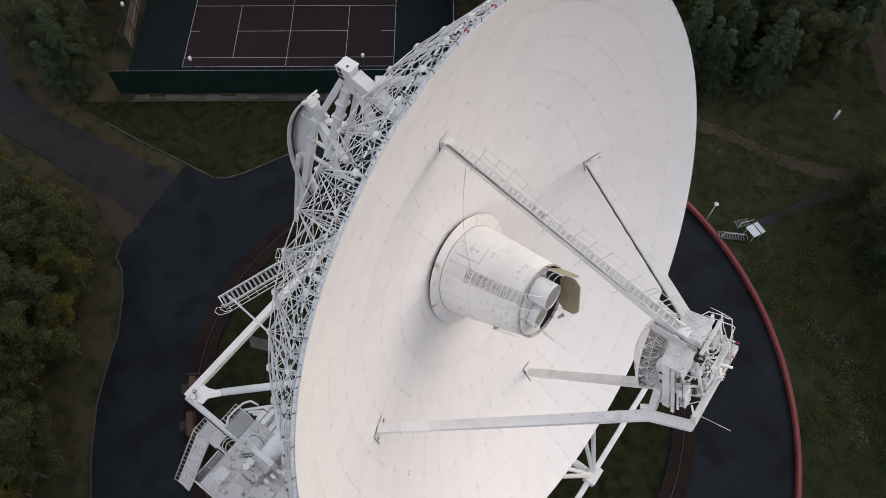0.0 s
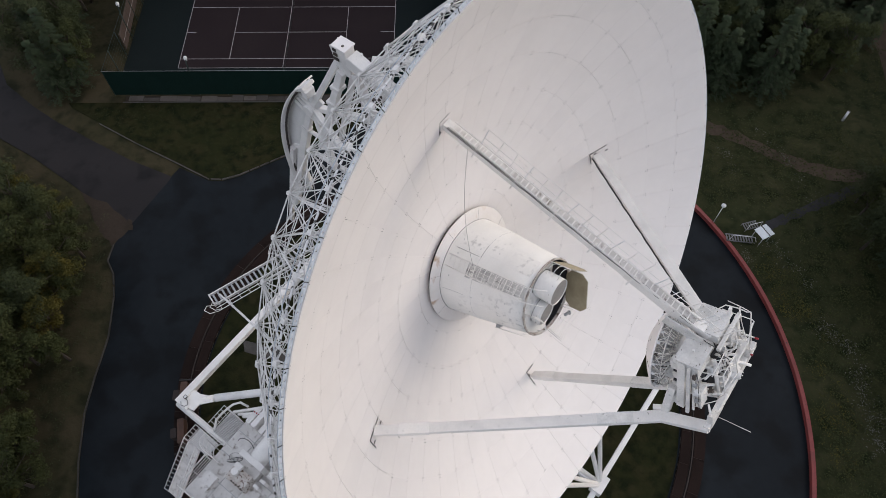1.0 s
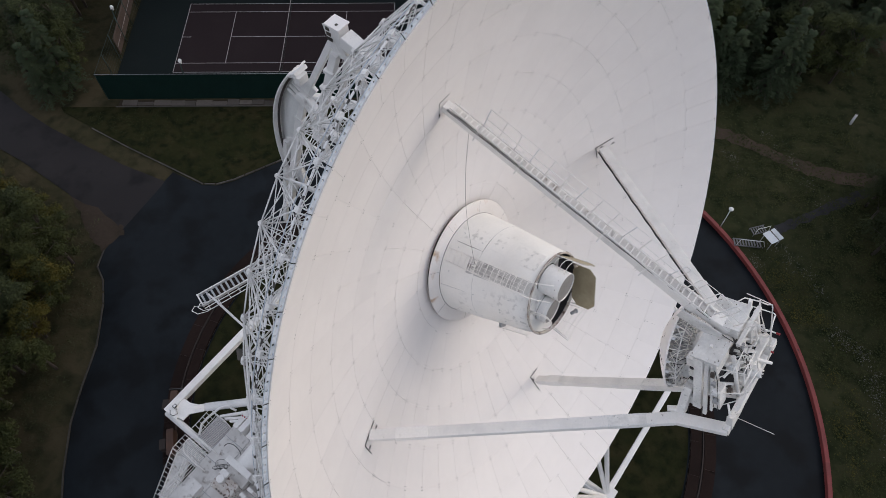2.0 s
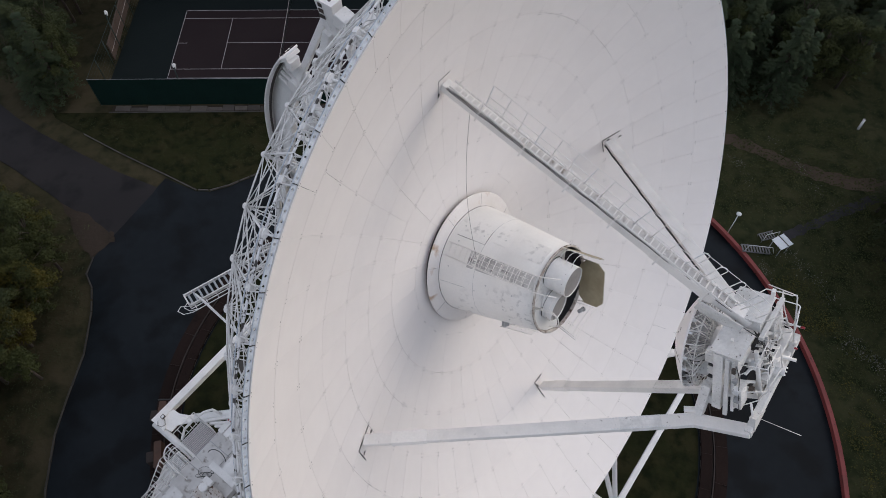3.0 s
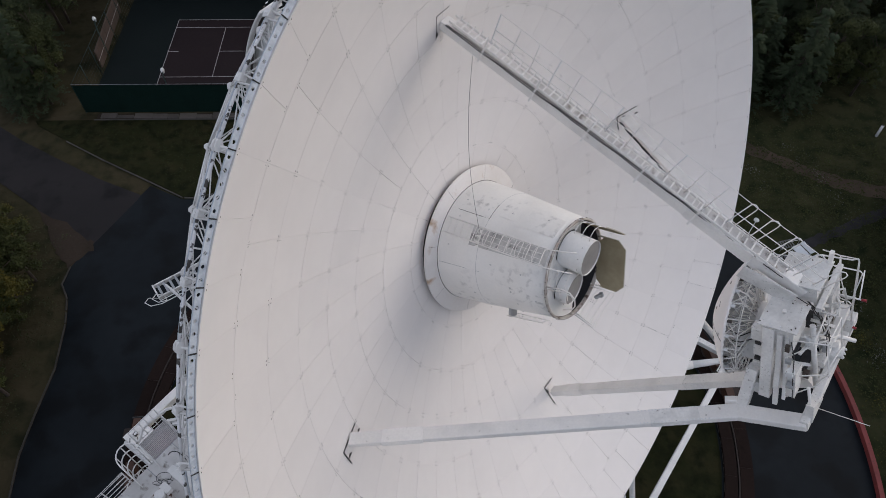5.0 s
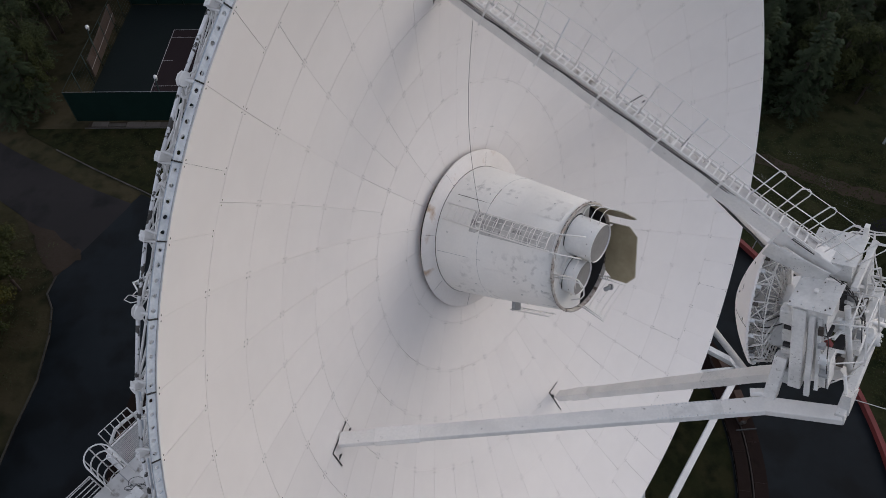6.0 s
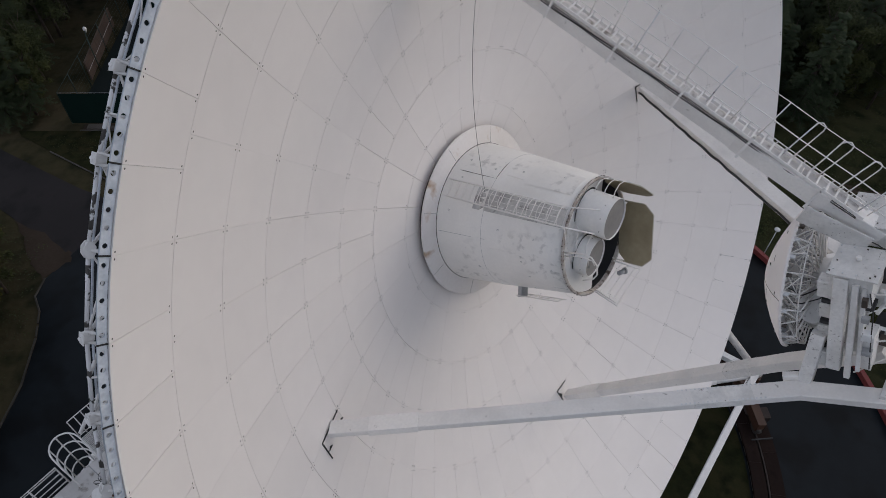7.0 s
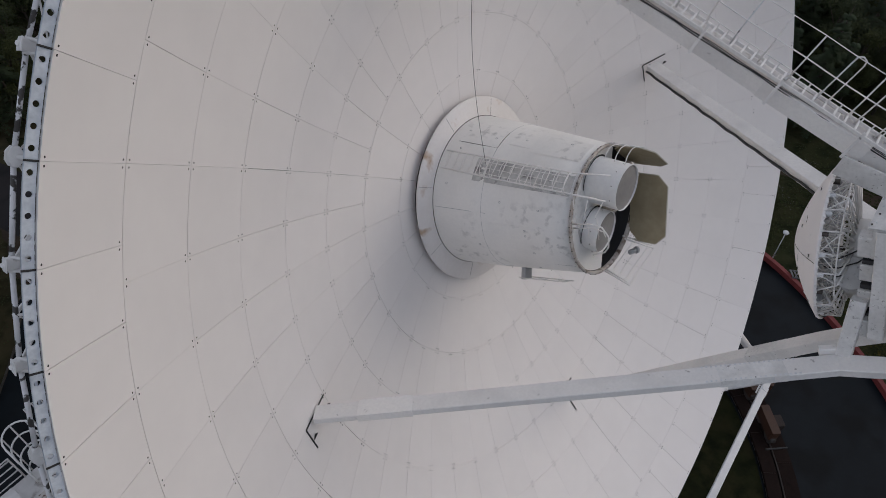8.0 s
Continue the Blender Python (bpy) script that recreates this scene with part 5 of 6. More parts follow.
# alidade in the telescope's own frame: x ahead, y to the side
X0, X1, YS, ZB = -14.3, 15.3, 14.35, 3.7
alid = part("alidade_base", Shape().tube((0.4, 0, 0.0), (0.4, 0, 4.6), 1.1, 24), STEEL, scope, "central pintle of the rotating base", T)
for p, q, w in (((X0, -YS, ZB), (X0, YS, ZB), 0.58), ((X1, -YS, ZB), (X1 - 0.2, YS + 0.3, ZB), 0.40), ((X0 + 0.4, 0, ZB), (X1, 0, ZB), 0.5)):
    part("base_beam", Shape().beam(p, q, w, 0.6, c=0.03), STEEL, alid, "long white box beam of the base square", m=T)
part("side_tube", Shape().tube((X0, -YS, ZB), (X1, -YS, ZB), 0.25, 20), STEEL, alid, "round white side tube of the base", m=T)
part("side_beam", Shape().beam((X0, YS, ZB), (X1 - 0.6, YS + 0.7, ZB), 0.40, 0.44, c=0.02), GRIMY, alid, "box side beam of the base", m=T)
part("end_plate", Shape().box((X1 - 0.55, YS - 0.95, ZB + 0.20), (X1 + 0.05, YS - 0.25, ZB + 0.24), 0.01), GRIMY, alid, "stained bolted splice plate", m=T)
for k in range(8):
    part("splice_bolt", Shape().tube((X1 - 0.45 + 0.4 * (k % 2), YS - 0.86 + 0.16 * (k // 2), ZB + 0.24), (X1 - 0.45 + 0.4 * (k % 2), YS - 0.86 + 0.16 * (k // 2), ZB + 0.28), 0.035, 6), IRON, alid, m=T)
for x in (X0, X1):
    for y in (-YS, YS + 0.7 if x > 0 else YS):
        part("diagonal_tube", Shape().tube((x * 0.86, y * 0.86, ZB), (0.4, 0, ZB - 0.3), 0.31, 20).tube((x, y, ZB), (x * 0.84, y * 0.84, ZB), 0.19, 14, r2=0.29), STEEL, alid, "thick round diagonal of the base", m=T)
        part("corner_plate", Shape().slab([(x, y), (x - math.copysign(1.1, x), y), (x - math.copysign(1.0, x), y - math.copysign(0.25, y)), (x - math.copysign(0.5, x), y - math.copysign(0.5, y)), (x - math.copysign(0.25, x), y - math.copysign(1.2, y)), (x, y - math.copysign(1.3, y))], ZB + 0.24, ZB + 0.34), STEEL, alid, m=T)
        tx = -1.9 if x < 0 else 3.2
        part("tower_leg", Shape().tube((x if x > 0 else -5.2, y, ZB), (tx, 10.1 if x > 0 and y > 0 else math.copysign(13.9, y), 19.5 if x > 0 and y > 0 else 22.6), 0.22, 20), STEEL, scope, "thick round tower leg up to the elevation bearing", m=T)
        for s in (-1, 1):
            # bogies stand on the rail, on both sides of each corner
            ang = math.degrees(math.atan2(y + 0.0, x - 0.5)) + s * 4.2
            bm = RAILC @ turn(math.degrees(HEAD) + ang) @ Matrix.Translation((21.1, 0, 0))
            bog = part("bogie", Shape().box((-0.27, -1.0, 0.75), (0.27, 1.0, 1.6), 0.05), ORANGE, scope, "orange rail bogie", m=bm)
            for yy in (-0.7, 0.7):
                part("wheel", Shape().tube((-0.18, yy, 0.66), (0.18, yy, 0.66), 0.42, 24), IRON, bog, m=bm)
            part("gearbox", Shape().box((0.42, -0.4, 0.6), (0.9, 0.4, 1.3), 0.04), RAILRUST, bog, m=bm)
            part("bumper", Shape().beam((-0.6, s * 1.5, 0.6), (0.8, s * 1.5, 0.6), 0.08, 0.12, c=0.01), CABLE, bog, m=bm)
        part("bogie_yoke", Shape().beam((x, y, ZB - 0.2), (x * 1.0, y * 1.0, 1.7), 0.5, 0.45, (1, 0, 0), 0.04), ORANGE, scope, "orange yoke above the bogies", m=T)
spot = part("corner_spotlight", Shape().box((-14.12, -13.84, ZB + 0.42), (-13.86, -13.54, ZB + 0.52), 0.02).box((-14.02, -13.74, ZB + 0.33), (-13.96, -13.64, ZB + 0.43), 0.01), IRON, scope, "small dark floodlight on a corner plate", T)
part("lens", Shape().box((-14.07, -13.79, ZB + 0.52), (-13.91, -13.59, ZB + 0.53), 0.004), LAMPWHITE, spot, "pale lens", m=T)
part("lamp_cable", Shape().wire([(-13.9, -13.74, ZB + 0.37), (-13.73, -13.78, ZB + 0.36), (-13.45, -13.98, ZB + 0.36), (-13.55, -14.25, ZB + 0.36), (-13.85, -14.33, ZB + 0.36), (-14.1, -14.1, ZB + 0.36)], 0.022, 6), CABLE, spot, "looped black cable", m=T)
part("corner_gusset", Shape().slab([(X0, -YS), (X0 + 0.35, -YS + 1.5), (X0 + 0.95, -YS + 1.55), (X0 + 1.9, -YS + 2.0), (X0 + 2.2, -YS + 1.7), (X0 + 1.5, -YS + 0.9), (X0 + 1.5, -YS + 0.3)], ZB + 0.10, ZB + 0.235), STEEL, alid, "flared gusset plate at the corner", m=T)
node = (X1, 0.0, ZB + 0.2)
for q in ((1.0, 0, ZB + 0.2), (7.0, 5.5, 12.5), (7.0, -5.5, 12.5), (3.2, 13.6, 22.0), (3.2, -13.6, 22.0)):
    part("node_brace", Shape().tube(node, q, 0.17, 12), STEEL, alid, m=T)
part("brace_node", Shape().box((X1 - 0.5, -0.7, ZB - 0.3), (X1 + 0.4, 0.7, ZB + 0.55), 0.05), STEEL, alid, "bolted gusset block on the front beam", m=T)
part("elevation_shaft", Shape().tube((1.6, -14.0, 22.6), (1.6, 14.0, 22.6), 0.8, 20), STEEL, scope, "elevation axle behind the dish", T)

# elevation sector and counterweight arm behind the dish
GC, GR = (2.27, 23.75), 12.55
sector = Shape()
n = 36
angs = [radians(141.5 + 53.5 * i / n) for i in range(n + 1)]
rings, webs = [], []
for t in angs:
    c, s_ = math.cos(t), math.sin(t)
    web = 1.45 - 1.0 * max(0.0, (math.degrees(t) - 160) / 35)
    rings.append([(GC[0] + r * c, y, GC[1] + r * s_) for r, y in ((GR, -0.55), (GR, 0.55), (GR - 0.10, 0.55), (GR - 0.10, -0.55))])
    webs.append([(GC[0] + r * c, y, GC[1] + r * s_) for r, y in ((GR - 0.11, 0.1), (GR - web, 0.1), (GR - web, -0.05), (GR - 0.11, -0.05))])
sector.loft(rings)
sect = part("elevation_sector", sector, STEEL, scope, "curved grey-white elevation drive sector", T)
part("sector_web", Shape().loft(webs), HORN, sect, "grey web plate of the sector", m=T)
part("rack_gap", Shape().loft([[(GC[0] + r * math.cos(t), y, GC[1] + r * math.sin(t)) for r, y in ((GR - 0.10, -0.30), (GR - 0.10, -0.22), (GR - 0.2, -0.22), (GR - 0.2, -0.30))] for t in angs]), IRON, sect, "dark rack under the rim", m=T)
part("sector_head", Shape().beam((-7.70, -0.1, 31.25), (-7.15, -0.1, 31.65), 0.80, 0.20, (0, 0, 1), 0.03), STEEL, sect, m=T)
part("sector_head", Shape().box((-7.35, -0.5, 31.05), (-6.95, 0.1, 31.5), 0.04), STEEL, sect, m=T)
for i in range(14):
    t = radians(136 + 1.6 * i)
    part("rim_bolt", Shape().box((-0.05, -0.05, 0), (0.05, 0.05, 0.03), 0.01), IRON if i % 3 == 0 else STEEL, sect, m=T @ Matrix.Translation((GC[0] + GR * math.cos(t), -0.35, GC[1] + GR * math.sin(t))) @ Matrix.Rotation(math.pi / 2 - t, 4, "Y"))
for i in range(3):
    t = radians(146 + 2.2 * i)
    part("toothed_bar", Shape().beam((GC[0] + (GR - 1.7) * math.cos(t), -0.2, GC[1] + (GR - 1.7) * math.sin(t)), (GC[0] + (GR - 0.3) * math.cos(t), -0.2, GC[1] + (GR - 0.3) * math.sin(t)), 0.05, 0.14, (0, 1, 0), 0.01), STEEL, sect, m=T)
KN = (-7.35, 0.0, 29.85)
HD = (-4.2, 0.15, 34.75)
arm = part("counter_arm", Shape().tube((KN[0], -0.42, KN[2]), (KN[0], 0.42, KN[2]), 0.30, 20), STEEL, scope, "white box-girder arm behind the dish top", T)
for p, q, w, h in ((KN, (-4.75, 0.1, 34.75), 0.30, 0.28), (KN, (-8.04, -0.1, 27.9), 0.36, 0.34), ((-8.04, -0.1, 27.9), (-11.4, -0.1, 17.6), 0.44, 0.42), ((-9.76, -0.2, 24.9), (-12.6, -0.2, 14.4), 0.30, 0.28), ((-9.7, 0, 25.0), (-8.6, 0, 25.6), 0.26, 0.3), (KN, (-4.6, -0.9, 29.3), 0.34, 0.32), (KN, (-4.2, 0.9, 30.2), 0.34, 0.32), (KN, (-5.6, -0.8, 26.8), 0.34, 0.32), ((-9.2, 0, 25.4), (-5.0, -0.4, 26.4), 0.22, 0.22), ((-8.6, 0, 27.4), (-5.2, -0.4, 28.2), 0.20, 0.20)):
    part("arm_beam", Shape().beam(p, q, w, h, (0, 1, 0), 0.03), STEEL, arm, m=T)
for p, q, w in (((-4.55, -0.10, 34.2), (-6.7, -0.45, 27.6), 0.38), ((-4.15, 0.25, 34.1), (-5.9, 0.25, 28.2), 0.26), ((-3.9, 0.1, 34.3), (-2.7, -0.3, 32.2), 0.36)):
    part("twin_column", Shape().beam(p, q, w, w, (0, 1, 0), 0.03), STEEL, arm, m=T)
    for t in (0.18, 0.36):
        c = Vector(p).lerp(Vector(q), t)
        if w > 0.37:
            part("column_clamp", Shape().box(c - Vector((0.28, 0.28, 0.09)), c + Vector((0.28, 0.28, 0.09)), 0.02), STEEL, arm, m=T)
part("arm_head", Shape().beam((HD[0] - 0.25, 0.15, HD[2] + 0.85), (HD[0] - 0.05, 0.15, HD[2] - 0.75), 0.62, 0.66, (0, 1, 0), 0.04, w2=0.5, h2=0.46), STEEL, arm, "box head of the arm", m=T)
part("head_lid", Shape().box((HD[0] - 0.68, -0.20, HD[2] + 0.85), (HD[0] + 0.12, 0.50, HD[2] + 0.90), 0.01), PANEL, arm, "bright square lid", m=T)
part("head_flange", Shape().box((HD[0] - 0.70, -0.18, HD[2] + 0.35), (HD[0] - 0.54, 0.48, HD[2] + 0.85), 0.03), STEEL, arm, m=T)
# the head is closed; thin dark plates paint the shade of its openings
part("head_pocket", Shape().box((HD[0] - 0.72, -0.10, HD[2] + 0.45), (HD[0] - 0.69, 0.40, HD[2] + 0.78), 0.01), IRON, arm, "dark plate painting the shaded open end of the box head", m=T)
part("arm_girder", Shape().beam((HD[0] + 0.1, 0.15, HD[2] + 0.30), (-0.9, 0.1, 34.1), 0.60, 0.66, (0, 1, 0), 0.03, w2=0.58, h2=0.6), STEEL, arm, "girder from the arm head into the dish truss", m=T)
for y in (-0.12, 0.42):
    part("head_rib", Shape().beam((HD[0] - 0.70, y, HD[2] + 0.80), (HD[0] - 0.30, y, HD[2] - 0.5), 0.03, 0.30, (1, 0, 0), 0.005), STEEL, arm, m=T)
for q in range(3):
    part("head_pocket", Shape().box((HD[0] - 0.62, -0.20, HD[2] + 0.62 - 0.26 * q), (HD[0] - 0.42 + 0.05 * q, -0.17, HD[2] + 0.78 - 0.26 * q), 0.006), IRON, arm, "dark plate painting a shaded opening in the box head", m=T)
part("lid_hole", Shape().tube((HD[0] - 0.2, 0.05, HD[2] + 0.89), (HD[0] - 0.2, 0.05, HD[2] + 0.91), 0.07, 10), IRON, arm, m=T)
part("girder_flange", Shape().beam((-3.05, 0.15, 34.85), (-2.92, 0.15, 34.80), 0.80, 0.90, (0, 1, 0), 0.02), STEEL, arm, m=T)
part("girder_flange", Shape().beam((-2.85, 0.15, 34.78), (-2.75, 0.15, 34.75), 0.74, 0.84, (0, 1, 0), 0.02), STEEL, arm, m=T)
part("arm_girder", Shape().beam((HD[0] + 1.0, 0.5, HD[2] + 0.35), (-0.6, 3.2, 34.4), 0.36, 0.36, (0, 1, 0), 0.03), STEEL, arm, m=T)

# catwalk behind the dish
c0, c1 = Vector((-8.72, -9.28, 20.8)), Vector((-6.2, -1.5, 20.8))
cx = (c1 - c0).normalized()
cs = Vector((cx.y, -cx.x, 0))
cat = part("catwalk", Shape().beam(c0 - cs * 0.40, c1 - cs * 0.40, 0.07, 0.22, c=0.01), STEEL, scope, "white ladder-like catwalk with side rails", T)
part("side_beam", Shape().beam(c0 + cs * 0.34, c1 + cs * 0.34, 0.07, 0.22, c=0.01), STEEL, cat, m=T)
part("end_beam", Shape().beam(c0 - cs * 0.45, c0 + cs * 0.40, 0.07, 0.22, c=0.01), STEEL, cat, m=T)
for i in range(27):
    c = c0 + cx * (0.2 + 0.29 * i)
    part("tread", Shape().beam(c - cs * 0.36 + Vector((0, 0, 0.05)), c + cs * 0.30 + Vector((0, 0, 0.05)), 0.11, 0.03, c=0.006), GRATE, cat, m=T)
for s, h in ((0.72, 0.27), (1.12, 0.55)):
    part("handrail", Shape().wire([c0 + cs * s + Vector((0, 0, h)), c1 + cs * s + Vector((0, 0, h))], 0.026, 6), STEEL, cat, m=T)
for i in range(13):
    c = c0 + cx * (0.25 + 0.6 * i)
    part("rail_post", Shape().wire([c + cs * 0.36, c + cs * 0.72 + Vector((0, 0, 0.26)), c + cs * 1.12 + Vector((0, 0, 0.55))], 0.020, 5), STEEL, cat, m=T)
for k in (0.0, 0.35):
    part("end_loop", Shape().wire([c0 + cs * 1.12 + cx * k + Vector((0, 0, 0.55)), c0 + cs * 1.0 - cx * (0.45 - k) + Vector((0, 0, 0.6)), c0 + cs * 0.6 - cx * (0.62 - k) + Vector((0, 0, 0.5)), c0 + cs * 0.3 - cx * (0.4 - k) + Vector((0, 0, 0.3)), c0 + cs * 0.36 + cx * k], 0.022, 6), STEEL, cat, "curved end loop of the railing", m=T)
for o in (0.0, 0.35):
    part("stay_tube", Shape().tube(c0 + Vector((0.2 + o, 0.5, 0.3)), (-2.5 + o, -9.2, 20.6), 0.05, 8), STEEL, cat, m=T)
c = Vector((-7.55, -5.1, 22.0))
for pts in ([(0, 0, 0), (0.7, 0.4, 0), (1.0, -0.1, 0), (0.3, -0.5, 0), (0, 0, 0)], [(0, 0, 0.7), (0.7, 0.4, 0.7), (1.0, -0.1, 0.7), (0.3, -0.5, 0.7), (0, 0, 0.7)], [(0, 0, 0), (0, 0, 0.7)], [(0.3, -0.5, 0), (0.3, -0.5, 0.7)], [(0.7, 0.4, 0), (0.7, 0.4, 0.7)]):
    part("basket_tube", Shape().wire([c + Vector(p) for p in pts], 0.022, 6), STEEL, cat, m=T)

# bearing platform at the tower top
PZ = 23.25
TP = T @ Matrix.Translation((0.5, 0, 0))
plat = part("bearing_platform", Shape().box((-1.72, -17.3, PZ - 0.25), (5.0, -12.6, PZ - 0.01), 0.02), GRATE, scope, "white service platform at the elevation bearing", TP)
for i in range(6):
    for j in range(4):
        part("deck_plate", Shape().box((-1.70 + 1.12 * i, -17.28 + 1.17 * j, PZ - 0.01), (-0.61 + 1.12 * i, -16.14 + 1.17 * j, PZ + 0.02), 0.004), DECK, plat, m=TP)


def railing(parent, pts, h=1.05, step=1.2, rails=(0.35, 0.7, 1.05), r=0.024):
    pts = [Vector(p) for p in pts]
    for k in rails:
        part("handrail", Shape().wire([p + Vector((0, 0, k * h / 1.05)) for p in pts], r, 6), STEEL, parent, m=TP)
    for a, b in zip(pts, pts[1:]):
        n = max(1, round((b - a).length / step))
        for i in range(n + 1):
            p = a.lerp(b, i / n)
            part("rail_post", Shape().tube(p, p + Vector((0, 0, h)), r, 6), STEEL, parent, m=TP)


railing(plat, [(-1.72, -15.6, PZ), (-1.72, -17.3, PZ), (5.0, -17.3, PZ)], rails=(0.15, 0.42, 0.68, 0.95, 1.05), step=0.85)
railing(plat, [(2.3, -13.2, PZ), (2.3, -15.2, PZ), (5.0, -15.2, PZ)], rails=(0.3, 0.6, 0.85, 1.05), step=1.0)


def grating(o, x0, y0, x1, y1):
    n = int((x1 - x0) / 0.055)
    for i in range(n):
        x = x0 + (x1 - x0) * (i + 0.5) / n
        part("grating_bar", Shape().beam((x, y0, PZ - 0.03), (x, y1, PZ - 0.03), 0.018, 0.05, c=0.004), STEEL, o, m=TP)


landing = part("grating_landing", Shape().box((-2.68, -14.6, PZ - 0.12), (-1.72, -13.4, PZ - 0.06), 0.01), GRATE, scope, "steel grating landing beside the platform", TP)
grating(landing, -2.66, -14.58, -1.74, -13.42)
railing(landing, [(-1.72, -13.4, PZ), (-2.68, -13.4, PZ), (-2.68, -14.55, PZ)], step=0.22, rails=(0.1, 1.05), r=0.018)
ZL = ZB + 0.2
landing2 = part("stair_landing", Shape().box((-11.4, -15.9, ZL - 0.12), (-9.4, -14.7, ZL - 0.06), 0.01), GRATE, scope, "steel grating landing above the stair", T)
for i in range(20):
    x = -11.35 + 0.1 * i
    part("grating_bar", Shape().beam((x, -15.88, ZL - 0.03), (x, -14.72, ZL - 0.03), 0.03, 0.05, c=0.004), STEEL, landing2, m=T)
for h in (0.08, 1.0):
    part("handrail", Shape().wire([(-10.2, -14.72, ZL + h), (-11.42, -14.72, ZL + h), (-11.42, -15.95, ZL + h)], 0.026, 6), STEEL, landing2, m=T)
for k in range(9):
    p = Vector((-10.2 - 1.22 * min(1.0, k / 4), -14.72 - 1.23 * max(0.0, (k - 4) / 4), ZL))
    part("rail_post", Shape().tube(p, p + Vector((0, 0, 1.0)), 0.022, 6), STEEL, landing2, m=T)
SX0, SX1, SY0, SY1 = -11.38, -10.22, -15.9, -19.6
stair = part("steel_stair", Shape().beam((SX0, SY0, ZL - 0.1), (SX0, SY1, 0.06), 0.06, 0.24, c=0.01), STEEL, scope, "steep steel stair from the yard to the base, with grating treads", T)
part("stringer", Shape().beam((SX1, SY0, ZL - 0.1), (SX1, SY1, 0.06), 0.06, 0.24, c=0.01), STEEL, stair, m=T)
for i in range(19):
    t = (i + 0.5) / 19
    part("tread", Shape().box((SX0 + 0.03, SY0 + (SY1 - SY0) * t - 0.12, (ZL - 0.1) * (1 - t)), (SX1 - 0.03, SY0 + (SY1 - SY0) * t + 0.12, (ZL - 0.1) * (1 - t) + 0.04), 0.005), DECK, stair, m=T)
for x, hs in ((SX0 - 0.03, (1.0,)), (SX1 + 0.03, (0.5, 1.0))):
    for h in hs:
        part("handrail", Shape().wire([(x, SY0, ZL + h), (x, SY1, h + 0.1)], 0.026, 6), STEEL, stair, m=T)
    n = 13 if x < -11 else 5
    for i in range(n):
        t = i / (n - 1)
        part("rail_post", Shape().tube((x, SY0 + (SY1 - SY0) * t, ZL * (1 - t)), (x, SY0 + (SY1 - SY0) * t, 1.0 + (ZL + 0.0) * (1 - t)), 0.022, 6), STEEL, stair, m=T)
cage = part("ladder_cage", Shape().wire([(-2.35, -15.05, PZ + 1.3), (-2.35, -15.05, PZ - 2.5)], 0.022, 6), STEEL, scope, "white hooped ladder cage by the platform", TP)
for i in range(5):
    z = PZ + 1.25 - 0.55 * i
    part("cage_hoop", Shape().wire([(-1.2, -14.62, z)] + [(-1.85 - 0.52 * math.sin(t), -15.05 + 0.43 * math.cos(t), z) for t in (math.pi * k / 10 for k in range(11))] + [(-1.2, -15.48, z)], 0.026, 6), STEEL, cage, m=TP)
for dx, dy in ((-2.2, -14.72), (-2.2, -15.38), (-1.7, -14.62), (-1.7, -15.48)):
    part("cage_strap", Shape().wire([(dx, dy, PZ + 1.25), (dx, dy, PZ - 2.5)], 0.02, 6), STEEL, cage, m=TP)
part("curved_duct", Shape().wire([(-2.45, -14.5, PZ + 0.5), (-2.72, -14.1, PZ + 0.5), (-2.72, -13.7, PZ + 0.5), (-2.62, -13.1, PZ + 0.5), (-2.4, -12.8, PZ + 0.5), (-2.0, -12.7, PZ + 0.3)], 0.06, 8), STEEL, scope, "curved white pipe round the landing", TP)
rod = part("striped_rod", Shape().tube((-1.55, -12.72, PZ + 0.55), (-0.85, -12.66, PZ + 0.55), 0.035, 8), LAMPWHITE, scope, "red and white striped rod beside the platform", TP)
for k in range(5):
    part("red_band", Shape().tube((-1.52 + 0.135 * k, -12.718 + 0.0116 * k, PZ + 0.55), (-1.455 + 0.135 * k, -12.712 + 0.0116 * k, PZ + 0.55), 0.039, 8), LAMPRED, rod, "red band", m=TP)
part("rod_bracket", Shape().beam((-1.2, -12.69, PZ - 0.1), (-1.2, -12.69, PZ + 0.53), 0.06, 0.06, (1, 0, 0), 0.006), STEEL, rod, m=TP)
mach = part("gear_housing", Shape().box((-0.35, -15.76, PZ + 0.02), (0.73, -15.03, PZ + 0.85), 0.05), RUST, scope, "rust-streaked gear housing on the platform", TP)
part("housing_cap", Shape().tube((-0.05, -15.3, PZ + 0.85), (-0.05, -15.3, PZ + 1.15), 0.17, 16).box((-0.3, -15.15, PZ + 0.85), (0.1, -14.9, PZ + 1.05), 0.03), STEEL, mach, m=TP)
for k in range(5):
    part("housing_bolt", Shape().tube((0.05 + 0.15 * k, -15.7, PZ + 0.85), (0.05 + 0.15 * k, -15.7, PZ + 0.92), 0.035, 6), IRON, mach, m=TP)
part("housing_plate", Shape().box((-0.42, -14.62, PZ + 0.02), (0.95, -14.34, PZ + 1.25), 0.03), STEEL, mach, m=TP)
part("housing_skirt", Shape().box((-0.30, -15.05, PZ + 0.02), (0.80, -14.6, PZ + 0.6), 0.03), DECK, mach, m=TP)
part("drum", Shape().tube((0.35, -14.34, PZ + 0.85), (0.35, -12.4, PZ + 0.85), 0.46, 28), STEEL, mach, "white cylindrical bearing drum", m=TP)
